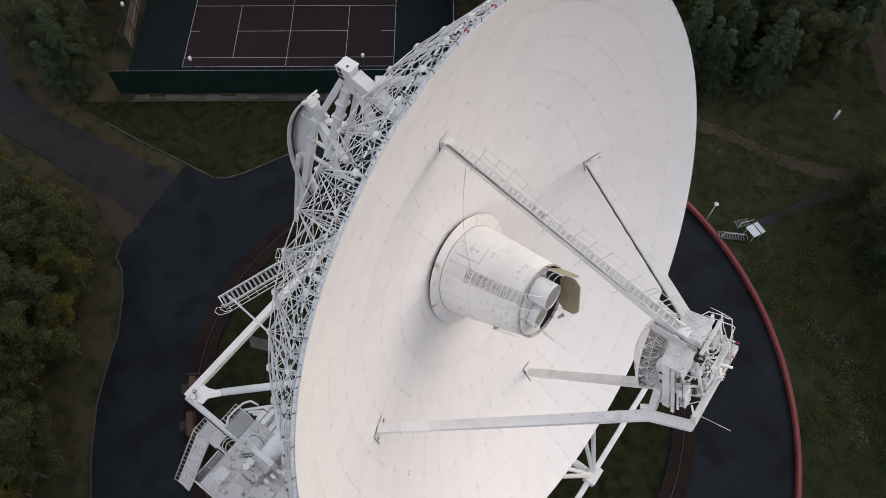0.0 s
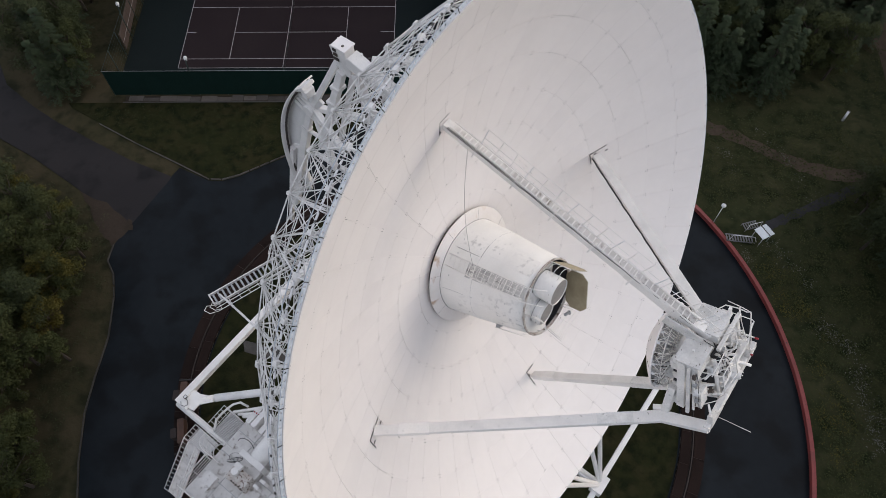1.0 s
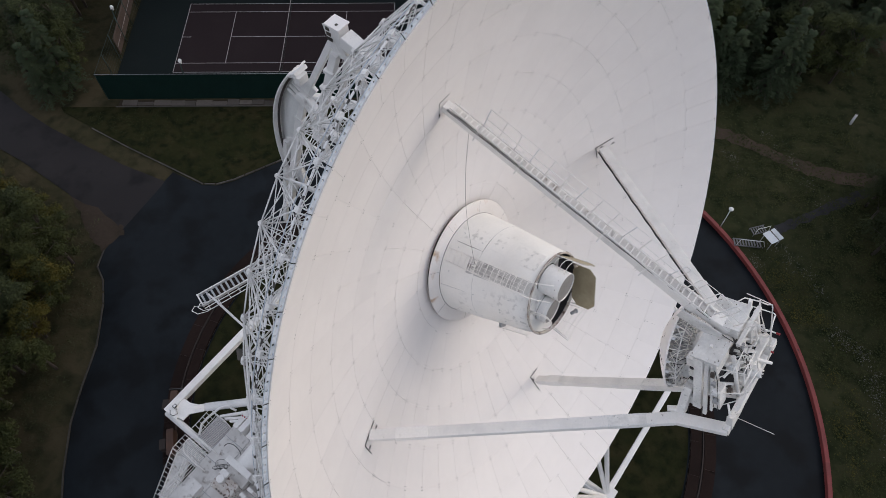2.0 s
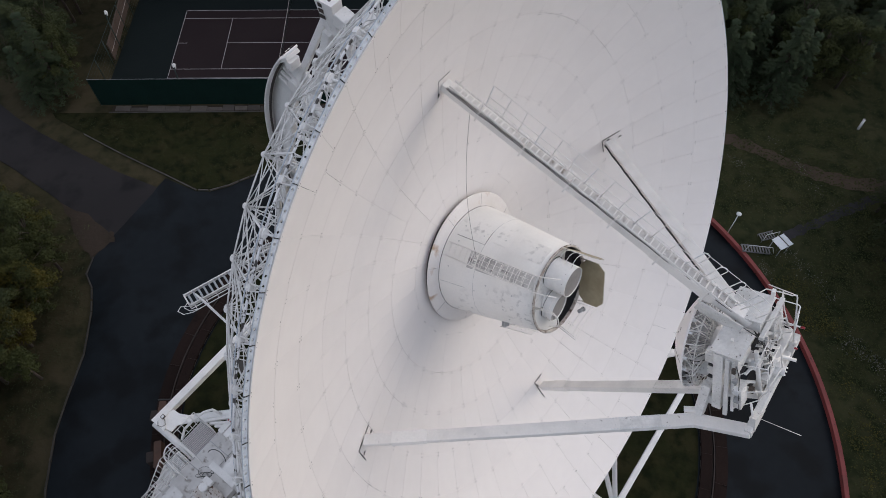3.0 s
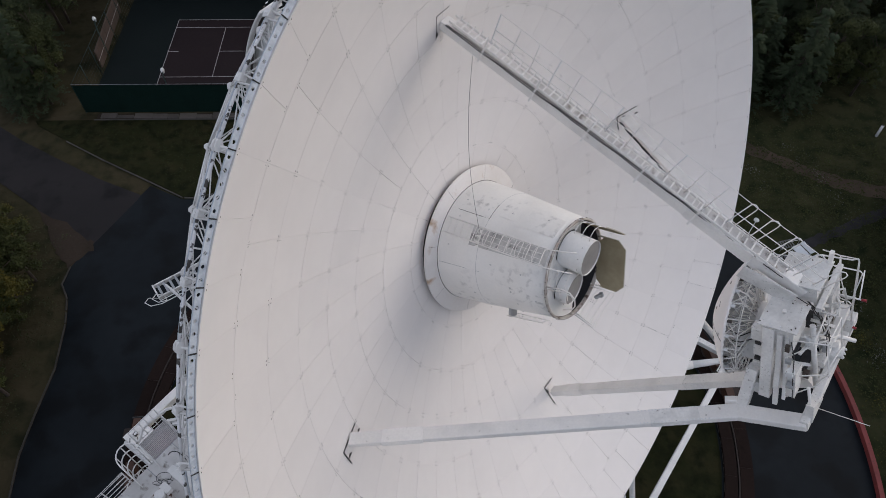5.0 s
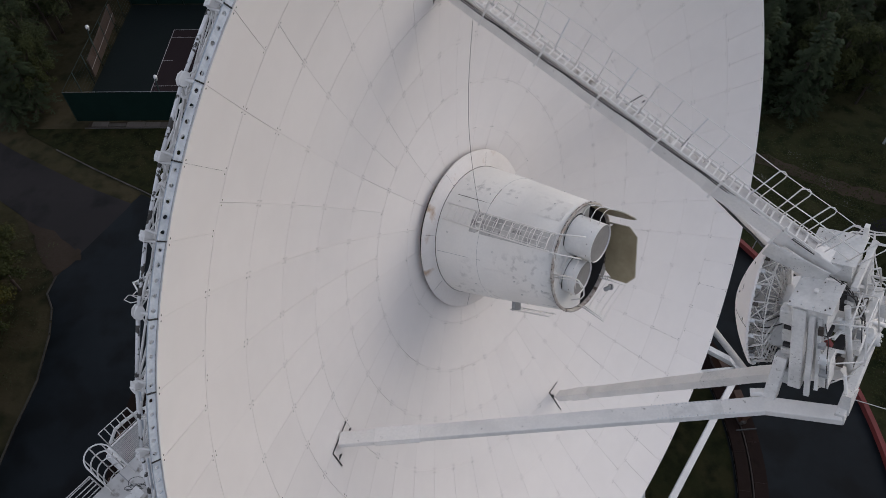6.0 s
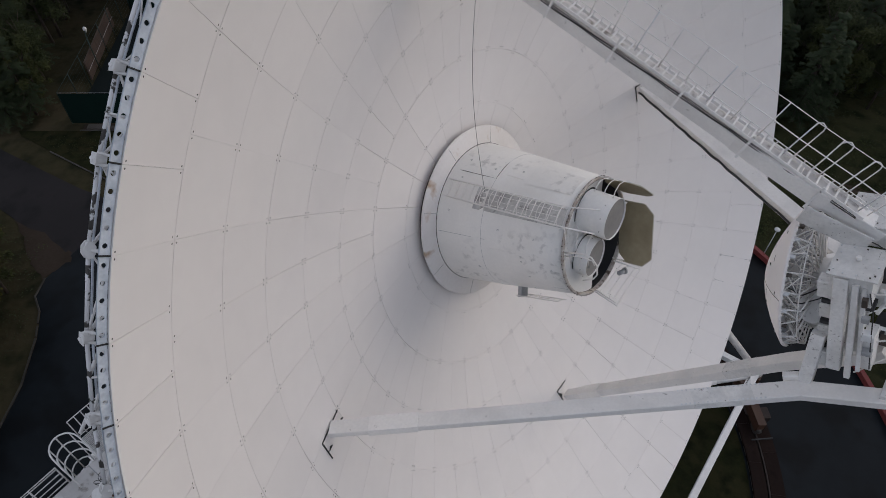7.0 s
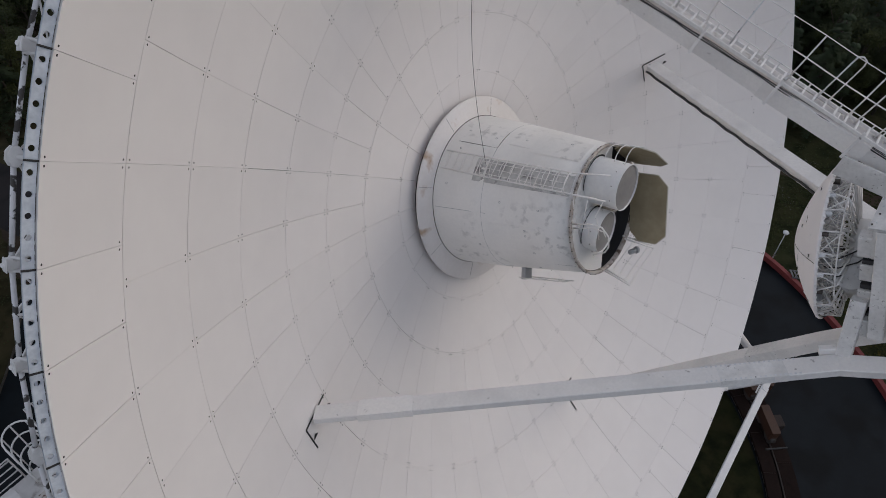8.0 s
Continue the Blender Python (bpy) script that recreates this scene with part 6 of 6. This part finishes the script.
for k in range(3):
    part("bracket", Shape().box((0.95 + 0.1 * k, -15.3 + 0.35 * k, PZ + 0.02), (1.25 + 0.1 * k, -15.15 + 0.35 * k, PZ + 0.75), 0.02), STEEL, mach, m=TP)
part("cable_tangle", Shape().wire([(-0.75 + 0.22 * math.sin(i * 0.55) + 0.1 * math.sin(i * 0.21), -14.9 + 0.2 * math.cos(i * 0.5) + 0.12 * math.cos(i * 0.13), PZ + 0.06 + 0.004 * i) for i in range(60)], 0.010, 5), CABLE, mach, m=TP)
part("loop_cable", Shape().wire([(-0.5 + 0.5 * math.cos(t), -14.2 + 0.28 * math.sin(t), PZ + 0.9 + 0.2 * math.sin(t)) for t in (math.pi * k / 12 for k in range(13))], 0.018, 5), CABLE, mach, m=TP)
sbox = part("switch_box", Shape().box((-1.32, -16.78, PZ + 0.02), (-0.72, -16.0, PZ + 0.45), 0.04), DECK, scope, "low stained white switch box", TP)
part("box_lid", Shape().box((-1.35, -16.81, PZ + 0.45), (-0.69, -15.97, PZ + 0.5), 0.01), DECK, sbox, m=TP)
for i in range(6):
    part("bearing_bracket", Shape().box((-1.6 + 0.42 * i, -13.3, PZ + 0.02), (-1.35 + 0.42 * i, -12.4, PZ + 0.4 + 0.25 * (i % 2)), 0.03), STEEL, plat, m=TP)
for i in range(5):
    part("bearing_beam", Shape().beam((-2.6 + 0.3 * i, -13.3 + 0.05 * i, PZ - 0.2 + 0.1 * i), (-1.2 + 0.4 * i, -12.2, PZ + 0.5 - 0.15 * i), 0.12, 0.16, c=0.01), STEEL, plat, m=TP)

# ---- tennis court ----
CX0, CX1, CY0, CY1 = -29.22, -5.45, 55.65, 66.62
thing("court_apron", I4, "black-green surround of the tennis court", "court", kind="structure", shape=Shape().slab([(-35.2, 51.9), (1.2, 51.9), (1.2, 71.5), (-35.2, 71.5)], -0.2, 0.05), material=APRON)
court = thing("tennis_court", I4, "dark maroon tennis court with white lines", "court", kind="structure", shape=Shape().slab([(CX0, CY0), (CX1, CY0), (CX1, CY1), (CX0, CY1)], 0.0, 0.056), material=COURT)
mx, my = (CX0 + CX1) / 2, (CY0 + CY1) / 2
for a, b in (((CX0, CY0), (CX1, CY0)), ((CX0, CY1), (CX1, CY1)), ((CX0, CY0), (CX0, CY1)), ((CX1, CY0), (CX1, CY1)), ((CX0, CY0 + 1.37), (CX1, CY0 + 1.37)), ((CX0, CY1 - 1.37), (CX1, CY1 - 1.37)), ((mx - 6.4, CY0 + 1.37), (mx - 6.4, CY1 - 1.37)), ((mx + 6.4, CY0 + 1.37), (mx + 6.4, CY1 - 1.37)), ((mx - 6.4, my), (mx + 6.4, my)), ((CX0, my), (CX0 + 1.1, my)), ((CX1 - 1.6, my), (CX1, my))):
    part("court_line", Shape().beam((*a, 0.058), (*b, 0.058), 0.055, 0.008, c=0.001), LINE, court)
net = thing("tennis_net", pose(mx, my, 0.05), "thin tennis net with white band across the court", "net")
for y in (-6.4, 6.4):
    part("net_post", Shape().tube((0, y, 0), (0, y, 1.07), 0.04, 8), POST, net)
part("net_band", Shape().wire([(0, -6.4 + 12.8 * i / 12, 1.05 - 0.14 * math.sin(math.pi * i / 12)) for i in range(13)], 0.03, 5), LINE, net, "white top band")
mesh = Shape()
for i in range(65):
    y = -6.4 + 0.2 * i
    mesh.tube((0, y, 0.02), (0, y, 0.92), 0.004, 3)
for j in range(5):
    mesh.tube((0, -6.4, 0.1 + 0.2 * j), (0, 6.4, 0.1 + 0.2 * j), 0.004, 3)
part("net_mesh", mesh, POST, net)


def fence(name, a, b, h, label, sheet):
    a, b = Vector((*a, 0)), Vector((*b, 0))
    ln = (b - a).length
    f = thing(name, pose(a.x, a.y, 0, 0, 0, math.degrees(math.atan2(b.y - a.y, b.x - a.x))), label, "fence")
    n = max(1, round(ln / 3.0))
    for i in range(n + 1):
        part("post", Shape().tube((ln * i / n, 0.06, 0), (ln * i / n, 0.06, h), 0.045, 8), POST, f)
    part("top_rail", Shape().tube((0, 0, h), (ln, 0, h), 0.016, 6), GRATE if sheet else POST, f)
    if not sheet:
        for k in range(9):
            part("wire", Shape().tube((0, 0, 0.2 + 0.42 * k), (ln, 0, 0.2 + 0.42 * k), 0.006, 4), POST, f)
        return f
    for i in range(n):
        s = Shape()
        x0, x1 = ln * i / n, ln * (i + 1) / n
        cols, rows = 8, 4
        ks = [[s.put([(x0 + (x1 - x0) * p / cols, -0.03 - 0.06 * math.sin(p / cols * math.pi * 3) * math.sin(q * 0.6 + i), 0.1 + (h - 0.18) * q / rows)]) for q in range(rows + 1)] for p in range(cols + 1)]
        for p in range(cols):
            for q in range(rows):
                s.face((ks[p][q], ks[p + 1][q], ks[p + 1][q + 1], ks[p][q + 1]), True)
        kb = [[s.put([(x0 + (x1 - x0) * p / cols, -0.04, 0.1 + (h - 0.18) * q)]) for q in (0, 1)] for p in (0, cols)]
        s.face((kb[0][0], kb[0][1], kb[1][1], kb[1][0]))
        part("cloth_panel", s, SCREEN, f)
    return f


fence("court_fence", (-35.3, 51.8), (1.3, 51.8), 3.6, "tall fence hung with dark green windbreak cloth", True)
fence("court_fence", (-35.3, 71.6), (-35.3, 51.8), 3.6, "tall dark green wire fence beside the court", False)
fence("court_fence", (1.3, 51.8), (1.3, 71.6), 3.6, "tall fence hung with dark green windbreak cloth", True)
fence("court_fence", (1.3, 71.6), (-35.3, 71.6), 3.6, "tall fence hung with dark green windbreak cloth", True)
ledge = thing("slab_row", I4, "row of broken pale concrete slabs under the fence", "paving", kind="structure", shape=Shape().slab([(-34.0, 50.75), (1.0, 50.75), (1.0, 51.6), (-34.0, 51.6)], -0.2, 0.05), material=EARTH)
x, rnd = -33.6, random.Random(5)
while x < 0.5:
    w = rnd.uniform(1.1, 1.9)
    part("slab", Shape().box((x, 50.8 + rnd.uniform(0, 0.1), 0.02), (x + w - 0.06, 51.5 + rnd.uniform(-0.2, 0.1), 0.10 + rnd.uniform(0, 0.08)), 0.03), SLAB, ledge)
    x += w
part("edge_strip", Shape().beam((-34.2, 50.72, 0.04), (0.8, 50.72, 0.04), 0.10, 0.16, c=0.01), KERB, ledge)

board = thing("practice_board", pose(-35.6, 58.6, 0, 0, 0, 94), "low brown practice wall with a white line beside the court", "wall", shape=None)
for i in range(5):
    part("board_panel", Shape().box((0.02 + 2 * i, -0.06, 0.0), (1.98 + 2 * i, 0.06, 2.1), 0.01), BOARD, board)
part("white_line", Shape().box((0, -0.075, 0.92), (10, -0.062, 0.99), 0.002), LINE, board)


def court_lamp(x, y, h, lean, label):
    o = thing("court_lamp", pose(x, y, 0), label, "lamp", group="court lamps")
    part("pole", Shape().wire([(0, 0, 0), (0, 0, h * 0.6), (lean * 0.3, 0.1, h * 0.86), (lean, 0.35, h)], 0.06, 8), POST, o)
    hd = Shape().turned([(0.0, 0.16), (0.10, 0.14), (0.17, 0.04), (0.19, -0.10), (0.16, -0.16), (0.10, -0.42), (0.0, -0.44)], 16)
    part("lamp_head", hd, LAMPWHITE, o, "white round lamp head", m=WORLD_OF[o] @ Matrix.Translation((lean, 0.4, h)))
    part("neck", Shape().tube((lean, 0.1, h - 0.06), (lean, 0.42, h - 0.04), 0.06, 8), LAMPWHITE, o)


court_lamp(-26.4, 52.2, 4.7, 0.0, "slim court lamp with round white head by the fence")
court_lamp(-8.3, 52.3, 4.9, 0.0, "slim court lamp with round white head by the fence")
court_lamp(-35.4, 60.6, 4.4, 0.0, "slim court lamp with round white head by the brown wall")

# ---- along the red wall ----
lamp = thing("garden_lamp", pose(25.82, 35.08, 0), "slender white lamp post with a flat round head", "lamp")
part("pole", Shape().tube((0, 0, 0), (0, 0, 3.3), 0.045, 10, r2=0.03), LAMPWHITE, lamp)
part("head", Shape().turned([(0.0, 3.42), (0.15, 3.39), (0.23, 3.32), (0.21, 3.25), (0.0, 3.22)], 20), LAMPWHITE, lamp, "flat white disc head")
st = thing("garden_stair", pose(26.6, 33.35, 0, 0, 0, -1), "open steel stair with handrails outside the red wall", "stair")
for i in range(10):
    part("tread", Shape().box((0.28 * i, -0.33, 0.62 - 0.05 * i), (0.28 * i + 0.12, 0.33, 0.66 - 0.05 * i), 0.008), STAIRGREY, st)
for y in (-0.36, 0.36):
    part("stringer", Shape().beam((0, y, 0.58), (2.8, y, 0.08), 0.05, 0.14, c=0.01), STAIRGREY, st)
part("handrail", Shape().wire([(0.2, -0.33, 0.6), (0.35, -0.33, 1.5), (2.5, -0.33, 1.1), (2.9, -0.33, 0.2)], 0.03, 6), LAMPWHITE, st)
st2 = thing("garden_stair", pose(28.67, 34.6, 0, 0, 0, 15), "short open steel steps beside the white shelter", "stair")
for i in range(6):
    part("tread", Shape().box((0.25 * i, -0.33, 0.3), (0.25 * i + 0.10, 0.33, 0.34), 0.008), STAIRGREY, st2)
part("handrail", Shape().wire([(0.1, -0.36, 0.3), (0.1, -0.36, 1.2), (1.4, -0.36, 1.2), (1.5, -0.36, 0.3)], 0.03, 6), LAMPWHITE, st2)
for y in (-0.36, 0.36):
    part("stringer", Shape().beam((-0.05, y, 0.30), (1.45, y, 0.30), 0.05, 0.12, c=0.01), STAIRGREY, st2)
    for x in (0.0, 1.4):
        part("leg", Shape().tube((x, y, -0.05), (x, y, 0.28), 0.03, 6), STAIRGREY, st2)
shed = thing("small_shelter", pose(29.87, 33.35, 0, 0, 0, 27), "tiny shelter with white ribbed sheet roof", "shelter")
for px_, py_ in ((-0.5, -0.5), (0.5, -0.5), (-0.5, 0.5), (0.5, 0.5)):
    part("post", Shape().tube((px_, py_, 0), (px_, py_, 1.42), 0.04, 8), GRATE, shed)
part("roof", Shape().box((-0.68, -0.62, 1.46), (0.10, 0.62, 1.51), 0.01), ROOF, shed, "smooth white roof sheet")
# solid dark strip, painted shade in the space between the two sheets
part("roof_gap", Shape().box((0.10, -0.60, 1.44), (0.24, 0.60, 1.48), 0.004), IRON, shed, "dark strip painting the shade between the sheets")
part("roof", Shape().box((0.24, -0.62, 1.45), (0.68, 0.62, 1.49), 0.01), ROOF, shed, "ribbed white roof sheet")
for i in range(9):
    part("roof_rib", Shape().box((0.25, -0.60 + 0.145 * i, 1.49), (0.70, -0.56 + 0.145 * i, 1.53), 0.006), ROOF, shed)
pipe = thing("marker_pipe", pose(41.97, 47.78, 0), "short white marker pipe standing in grass", "pipe", shape=Shape().tube((0, 0, 0), (0.22, 0.30, 1.15), 0.13, 14), material=LAMPWHITE)
part("pipe_cap", Shape().tube((0.22, 0.30, 1.15), (0.228, 0.31, 1.19), 0.10, 12), IRON, pipe)

# ---- trees and undergrowth ----


def leaf_cloud(rnd, centres, count, size, flat=0.5):
    """Many small four-cornered leaf sprays scattered on the skins of lobes."""
    s = Shape()
    wsum = sum(r * r for _, r in centres)
    for c, r in centres:
        for _ in range(int(count * r * r / wsum)):
            d = Vector((rnd.gauss(0, 1), rnd.gauss(0, 1), rnd.gauss(0, 0.9) + 0.25)).normalized()
            p = Vector(c) + d * r * (rnd.random() ** 0.45) * rnd.uniform(0.75, 1.3)
            nrm = (d * flat + Vector((rnd.uniform(-1, 1), rnd.uniform(-1, 1), rnd.uniform(0.2, 1.4)))).normalized()
            x = nrm.orthogonal().normalized()
            x = (Matrix.Rotation(rnd.uniform(0, 6.28), 3, nrm) @ x)
            y = nrm.cross(x)
            q = size * rnd.uniform(0.5, 1.25)
            k = s.put([p - x * q, p + y * q * 0.8, p + x * q])
            s.face((k, k + 1, k + 2))
    return s


def broadleaf(seed, h, spread, count, mat):
    rnd = random.Random(seed)
    tr = Shape()
    tr.wire([(0, 0, -0.2), (0.05, 0.03, h * 0.3), (0.15, -0.1, h * 0.6), (0.1, 0.05, h * 0.85)], 0.01, 5)
    tr.tube((0, 0, -0.2), (0.06, 0.04, h * 0.45), 0.17, 8, r2=0.11)
    tr.tube((0.06, 0.04, h * 0.45), (0.1, 0.05, h * 0.85), 0.11, 8, r2=0.03)
    lobes = []
    for i in range(26):
        z = h * rnd.uniform(0.30, 0.97)
        a = rnd.uniform(0, 6.28)
        rr = spread * rnd.uniform(0.25, 0.95) * (1.1 - 0.55 * abs(z / h - 0.55) / 0.45)
        c = (rr * math.cos(a), rr * math.sin(a), z)
        tr.tube((0.07, 0.03, z * 0.72), c, 0.06, 5, r2=0.012)
        lobes.append((c, spread * rnd.uniform(0.13, 0.33)))
    lobes.append(((0.1, 0, h * 0.9), spread * 0.22))
    lobes.append(((0.0, 0, h * 0.62), spread * 0.45))
    return tr, leaf_cloud(rnd, lobes, count, 0.135), mat


def spruce(seed, h, spread, count, mat):
    rnd = random.Random(seed)
    tr = Shape().tube((0, 0, -0.2), (0, 0, h), 0.16, 8, r2=0.02)
    s = Shape()
    lay = 15
    for i in range(lay):
        z = h * (0.12 + 0.86 * i / lay)
        reach = spread * (1 - z / h) ** 0.8 + 0.15
        for j in range(9):
            a = rnd.uniform(0, 6.28)
            tip = Vector((reach * math.cos(a), reach * math.sin(a), z - reach * 0.25))
            root = Vector((0, 0, z))
            tr.tube(root, tip, 0.025, 4, r2=0.006)
            side = Vector((-math.sin(a), math.cos(a), 0))
            for k in range(max(3, count // (lay * 9))):
                t = rnd.uniform(0.15, 1.0)
                p = root.lerp(tip, t) + side * rnd.uniform(-0.35, 0.35) * reach * (1.1 - t) + Vector((0, 0, rnd.uniform(-0.12, 0.08)))
                d = (side * rnd.choice((-1, 1)) + (tip - root).normalized() * rnd.uniform(0.3, 1.0)).normalized() * rnd.uniform(0.14, 0.30)
                w = Vector((0, 0, 1)).cross(d).normalized() * 0.08
                kk = s.put([p - d * 0.4 + w, p + d * 0.8, p - d * 0.4 - w])
                s.face((kk, kk + 1, kk + 2))
    return tr, s, mat


def tree_kind(maker, seed, h, spread, count, mat, label):
    tr, cr, mt = maker(seed, h, spread, count, mat)
    o = thing("tree", I4, label, "tree", group="trees round the site")
    part("trunk", tr, BARK, o)
    part("crown", cr, mt, o)
    return o


KINDS = [
    tree_kind(broadleaf, 11, 8.5, 2.9, 7200, LEAF_MID, "mid-green leafy tree with loose crown"),
    tree_kind(broadleaf, 12, 7.0, 2.3, 5600, LEAF_YELLOW, "yellowing autumn birch with ragged crown"),
    tree_kind(broadleaf, 13, 10.0, 3.2, 7500, LEAF_DARK, "dark green broad tree in deep shade"),
    tree_kind(spruce, 14, 10.5, 2.4, 5600, NEEDLE, "dark blue-green young spruce"),
    tree_kind(broadleaf, 15, 4.5, 1.9, 4000, LEAF_MID, "low bushy green sapling"),
]
rnd = random.Random(77)


def grove(spots, kinds, scale=(0.8, 1.2)):
    for x, y in spots:
        k = KINDS[rnd.choice(kinds)]
        s = rnd.uniform(*scale)
        copy = copy_thing(k, pose(x, y, -0.05, rnd.uniform(-3, 3), rnd.uniform(-3, 3), rnd.uniform(0, 360)))
        copy.scale = (s, s, s * rnd.uniform(0.9, 1.15))


def fill(x0, x1, y0, y1, step, keep):
    out = []
    y = y0
    while y < y1:
        x = x0
        while x < x1:
            px, py = x + rnd.uniform(-0.45, 0.45) * step, y + rnd.uniform(-0.45, 0.45) * step
            if keep(px, py):
                out.append((px, py))
            x += step
        y += step
    return out


grove([(-34.0, 24.5), (-38.5, 26.5), (-33.4, 9.6), (-37.0, 36.0), (-41.8, 39.0)], [1], (0.75, 0.95))
grove(fill(-46, -31, 4, 34, 2.9, lambda x, y: x < -32.3 - max(0, 12 - y) * 0.1), [0, 0, 2, 4, 0], (0.75, 1.1))
grove(fill(-52, -36, 34, 42, 3.2, lambda x, y: y < 40 - (-36 - x) * -0.55 and y < 36 + (-36 - x) * 0.62), [0, 0, 2], (0.7, 1.05))
grove(fill(-49, -37.2, 53, 80, 2.7, lambda x, y: x > -44.5 - (y - 53) * 0.25 and (x < -38.5 or y < 55.5 or y > 71)), [0, 2, 2, 3], (0.8, 1.15))
grove(fill(-38, 4, 74, 84, 4.2, lambda x, y: True), [0, 2, 2, 3], (0.8, 1.15))
grove(fill(26, 49, 51, 82, 3.1, lambda x, y: y > 51 + max(0, x - 40) * 0.9), [2, 3, 3, 0], (0.75, 1.1))
grove(fill(53, 62, 35, 80, 4.5, lambda x, y: True), [2, 3, 0], (0.8, 1.2))
grove(fill(38, 52, 12, 40, 3.2, lambda x, y: x > 38.5 + max(0, y - 36) * 0.7), [2, 2, 3, 0], (0.7, 1.05))
grove([(42.5, 38.5), (40.2, 36.0), (45.0, 39.5)], [0, 1], (0.7, 0.9))
grove(fill(8, 26, 54, 80, 4.5, lambda x, y: True), [2, 3, 0], (0.8, 1.1))
for k, (x, y) in zip(KINDS, ((-36.5, 19.0), (-33.8, 28.5), (36.5, 57.5), (41.0, 59.0), (-35.0, 13.0))):
    k.location = (x, y, -0.05)


def undergrowth(name, spots, per, size, mat, label, spread=0.5, height=0.45):
    s = Shape()
    r = random.Random(len(spots) + 3)
    for x, y in spots:
        for _ in range(per):
            p = Vector((x + r.gauss(0, spread), y + r.gauss(0, spread), r.uniform(0.02, height)))
            a, t = r.uniform(0, 6.28), r.uniform(0.2, 1.2)
            x_ = Vector((math.cos(a), math.sin(a), 0)) * size * r.uniform(0.5, 1.3)
            y_ = Vector((-math.sin(a) * math.cos(t), math.cos(a) * math.cos(t), math.sin(t))) * size * r.uniform(0.3, 0.8)
            k = s.put([p - x_, p - y_, p + x_, p + y_])
            s.face((k, k + 1, k + 2, k + 3))
    thing(name, I4, label, "plants", kind="stuff", shape=s, material=mat)


def outside(x, y):
    return math.hypot(x - RING[0], y - RING[1]) > 33.6 and not (26.4 < x < 33 and 32.4 < y < 37)


undergrowth("weeds", [p for p in fill(25, 42, 8, 48, 1.0, outside) if rnd.random() < 0.75], 34, 0.10, LEAF_MID, "rough green weeds on the bank")
undergrowth("weeds", [p for p in fill(25, 52, 8, 62, 1.3, outside) if rnd.random() < 0.6], 34, 0.095, LEAF_MID, "dark weeds and low brush", 0.6)
undergrowth("weeds", [p for p in fill(28, 34, 12, 34, 1.1, lambda x, y: 33.6 < math.hypot(x - RING[0], y - RING[1]) < 36.2) if rnd.random() < 0.55], 60, 0.085, LEAF_YELLOW, "yellow-green tall weeds by the red wall")
flowers = [(28.6 + rnd.gauss(0, 0.4), 31.5 + rnd.gauss(0, 0.6)) for _ in range(8)]
for (x0, y0), (x1, y1), n in (((30.5, 33.0), (33.5, 28), 20), ((33.0, 24.5), (35.6, 21.5), 26), ((35.2, 20.5), (35.0, 13.0), 46), ((33, 47), (36, 38), 16), ((28, 44), (29, 41), 8)):
    flowers += [(x0 + (x1 - x0) * t + rnd.gauss(0, 0.35), y0 + (y1 - y0) * t + rnd.gauss(0, 0.4)) for t in (rnd.random() for _ in range(n))]
undergrowth("pale_flowers", flowers, 9, 0.07, BLOSSOM, "pale seed heads and blossom in drifts", 0.3, 0.6)
undergrowth("weeds", [p for p in fill(-34, -29.5, 6, 34, 1.0, lambda x, y: x < -31.3 or (y < 12 and x < -30.4)) if rnd.random() < 0.8], 36, 0.07, LEAF_DARK, "rough green verge under the trees", 0.35)
undergrowth("weeds", [p for p in fill(-42, -33, 33, 48, 1.1, lambda x, y: y < 36.3 + (-33 - x) * 0.6) if rnd.random() < 0.8], 26, 0.07, LEAF_DARK, "dark brush along the lane", 0.35)
undergrowth("grass_tufts", fill(-36, -8, 42.5, 50.4, 0.8, lambda x, y: y > 41.5 + abs(x + 22.5) * 0.55), 24, 0.05, LEAF_MID, "short lawn tufts", 0.35, 0.08)
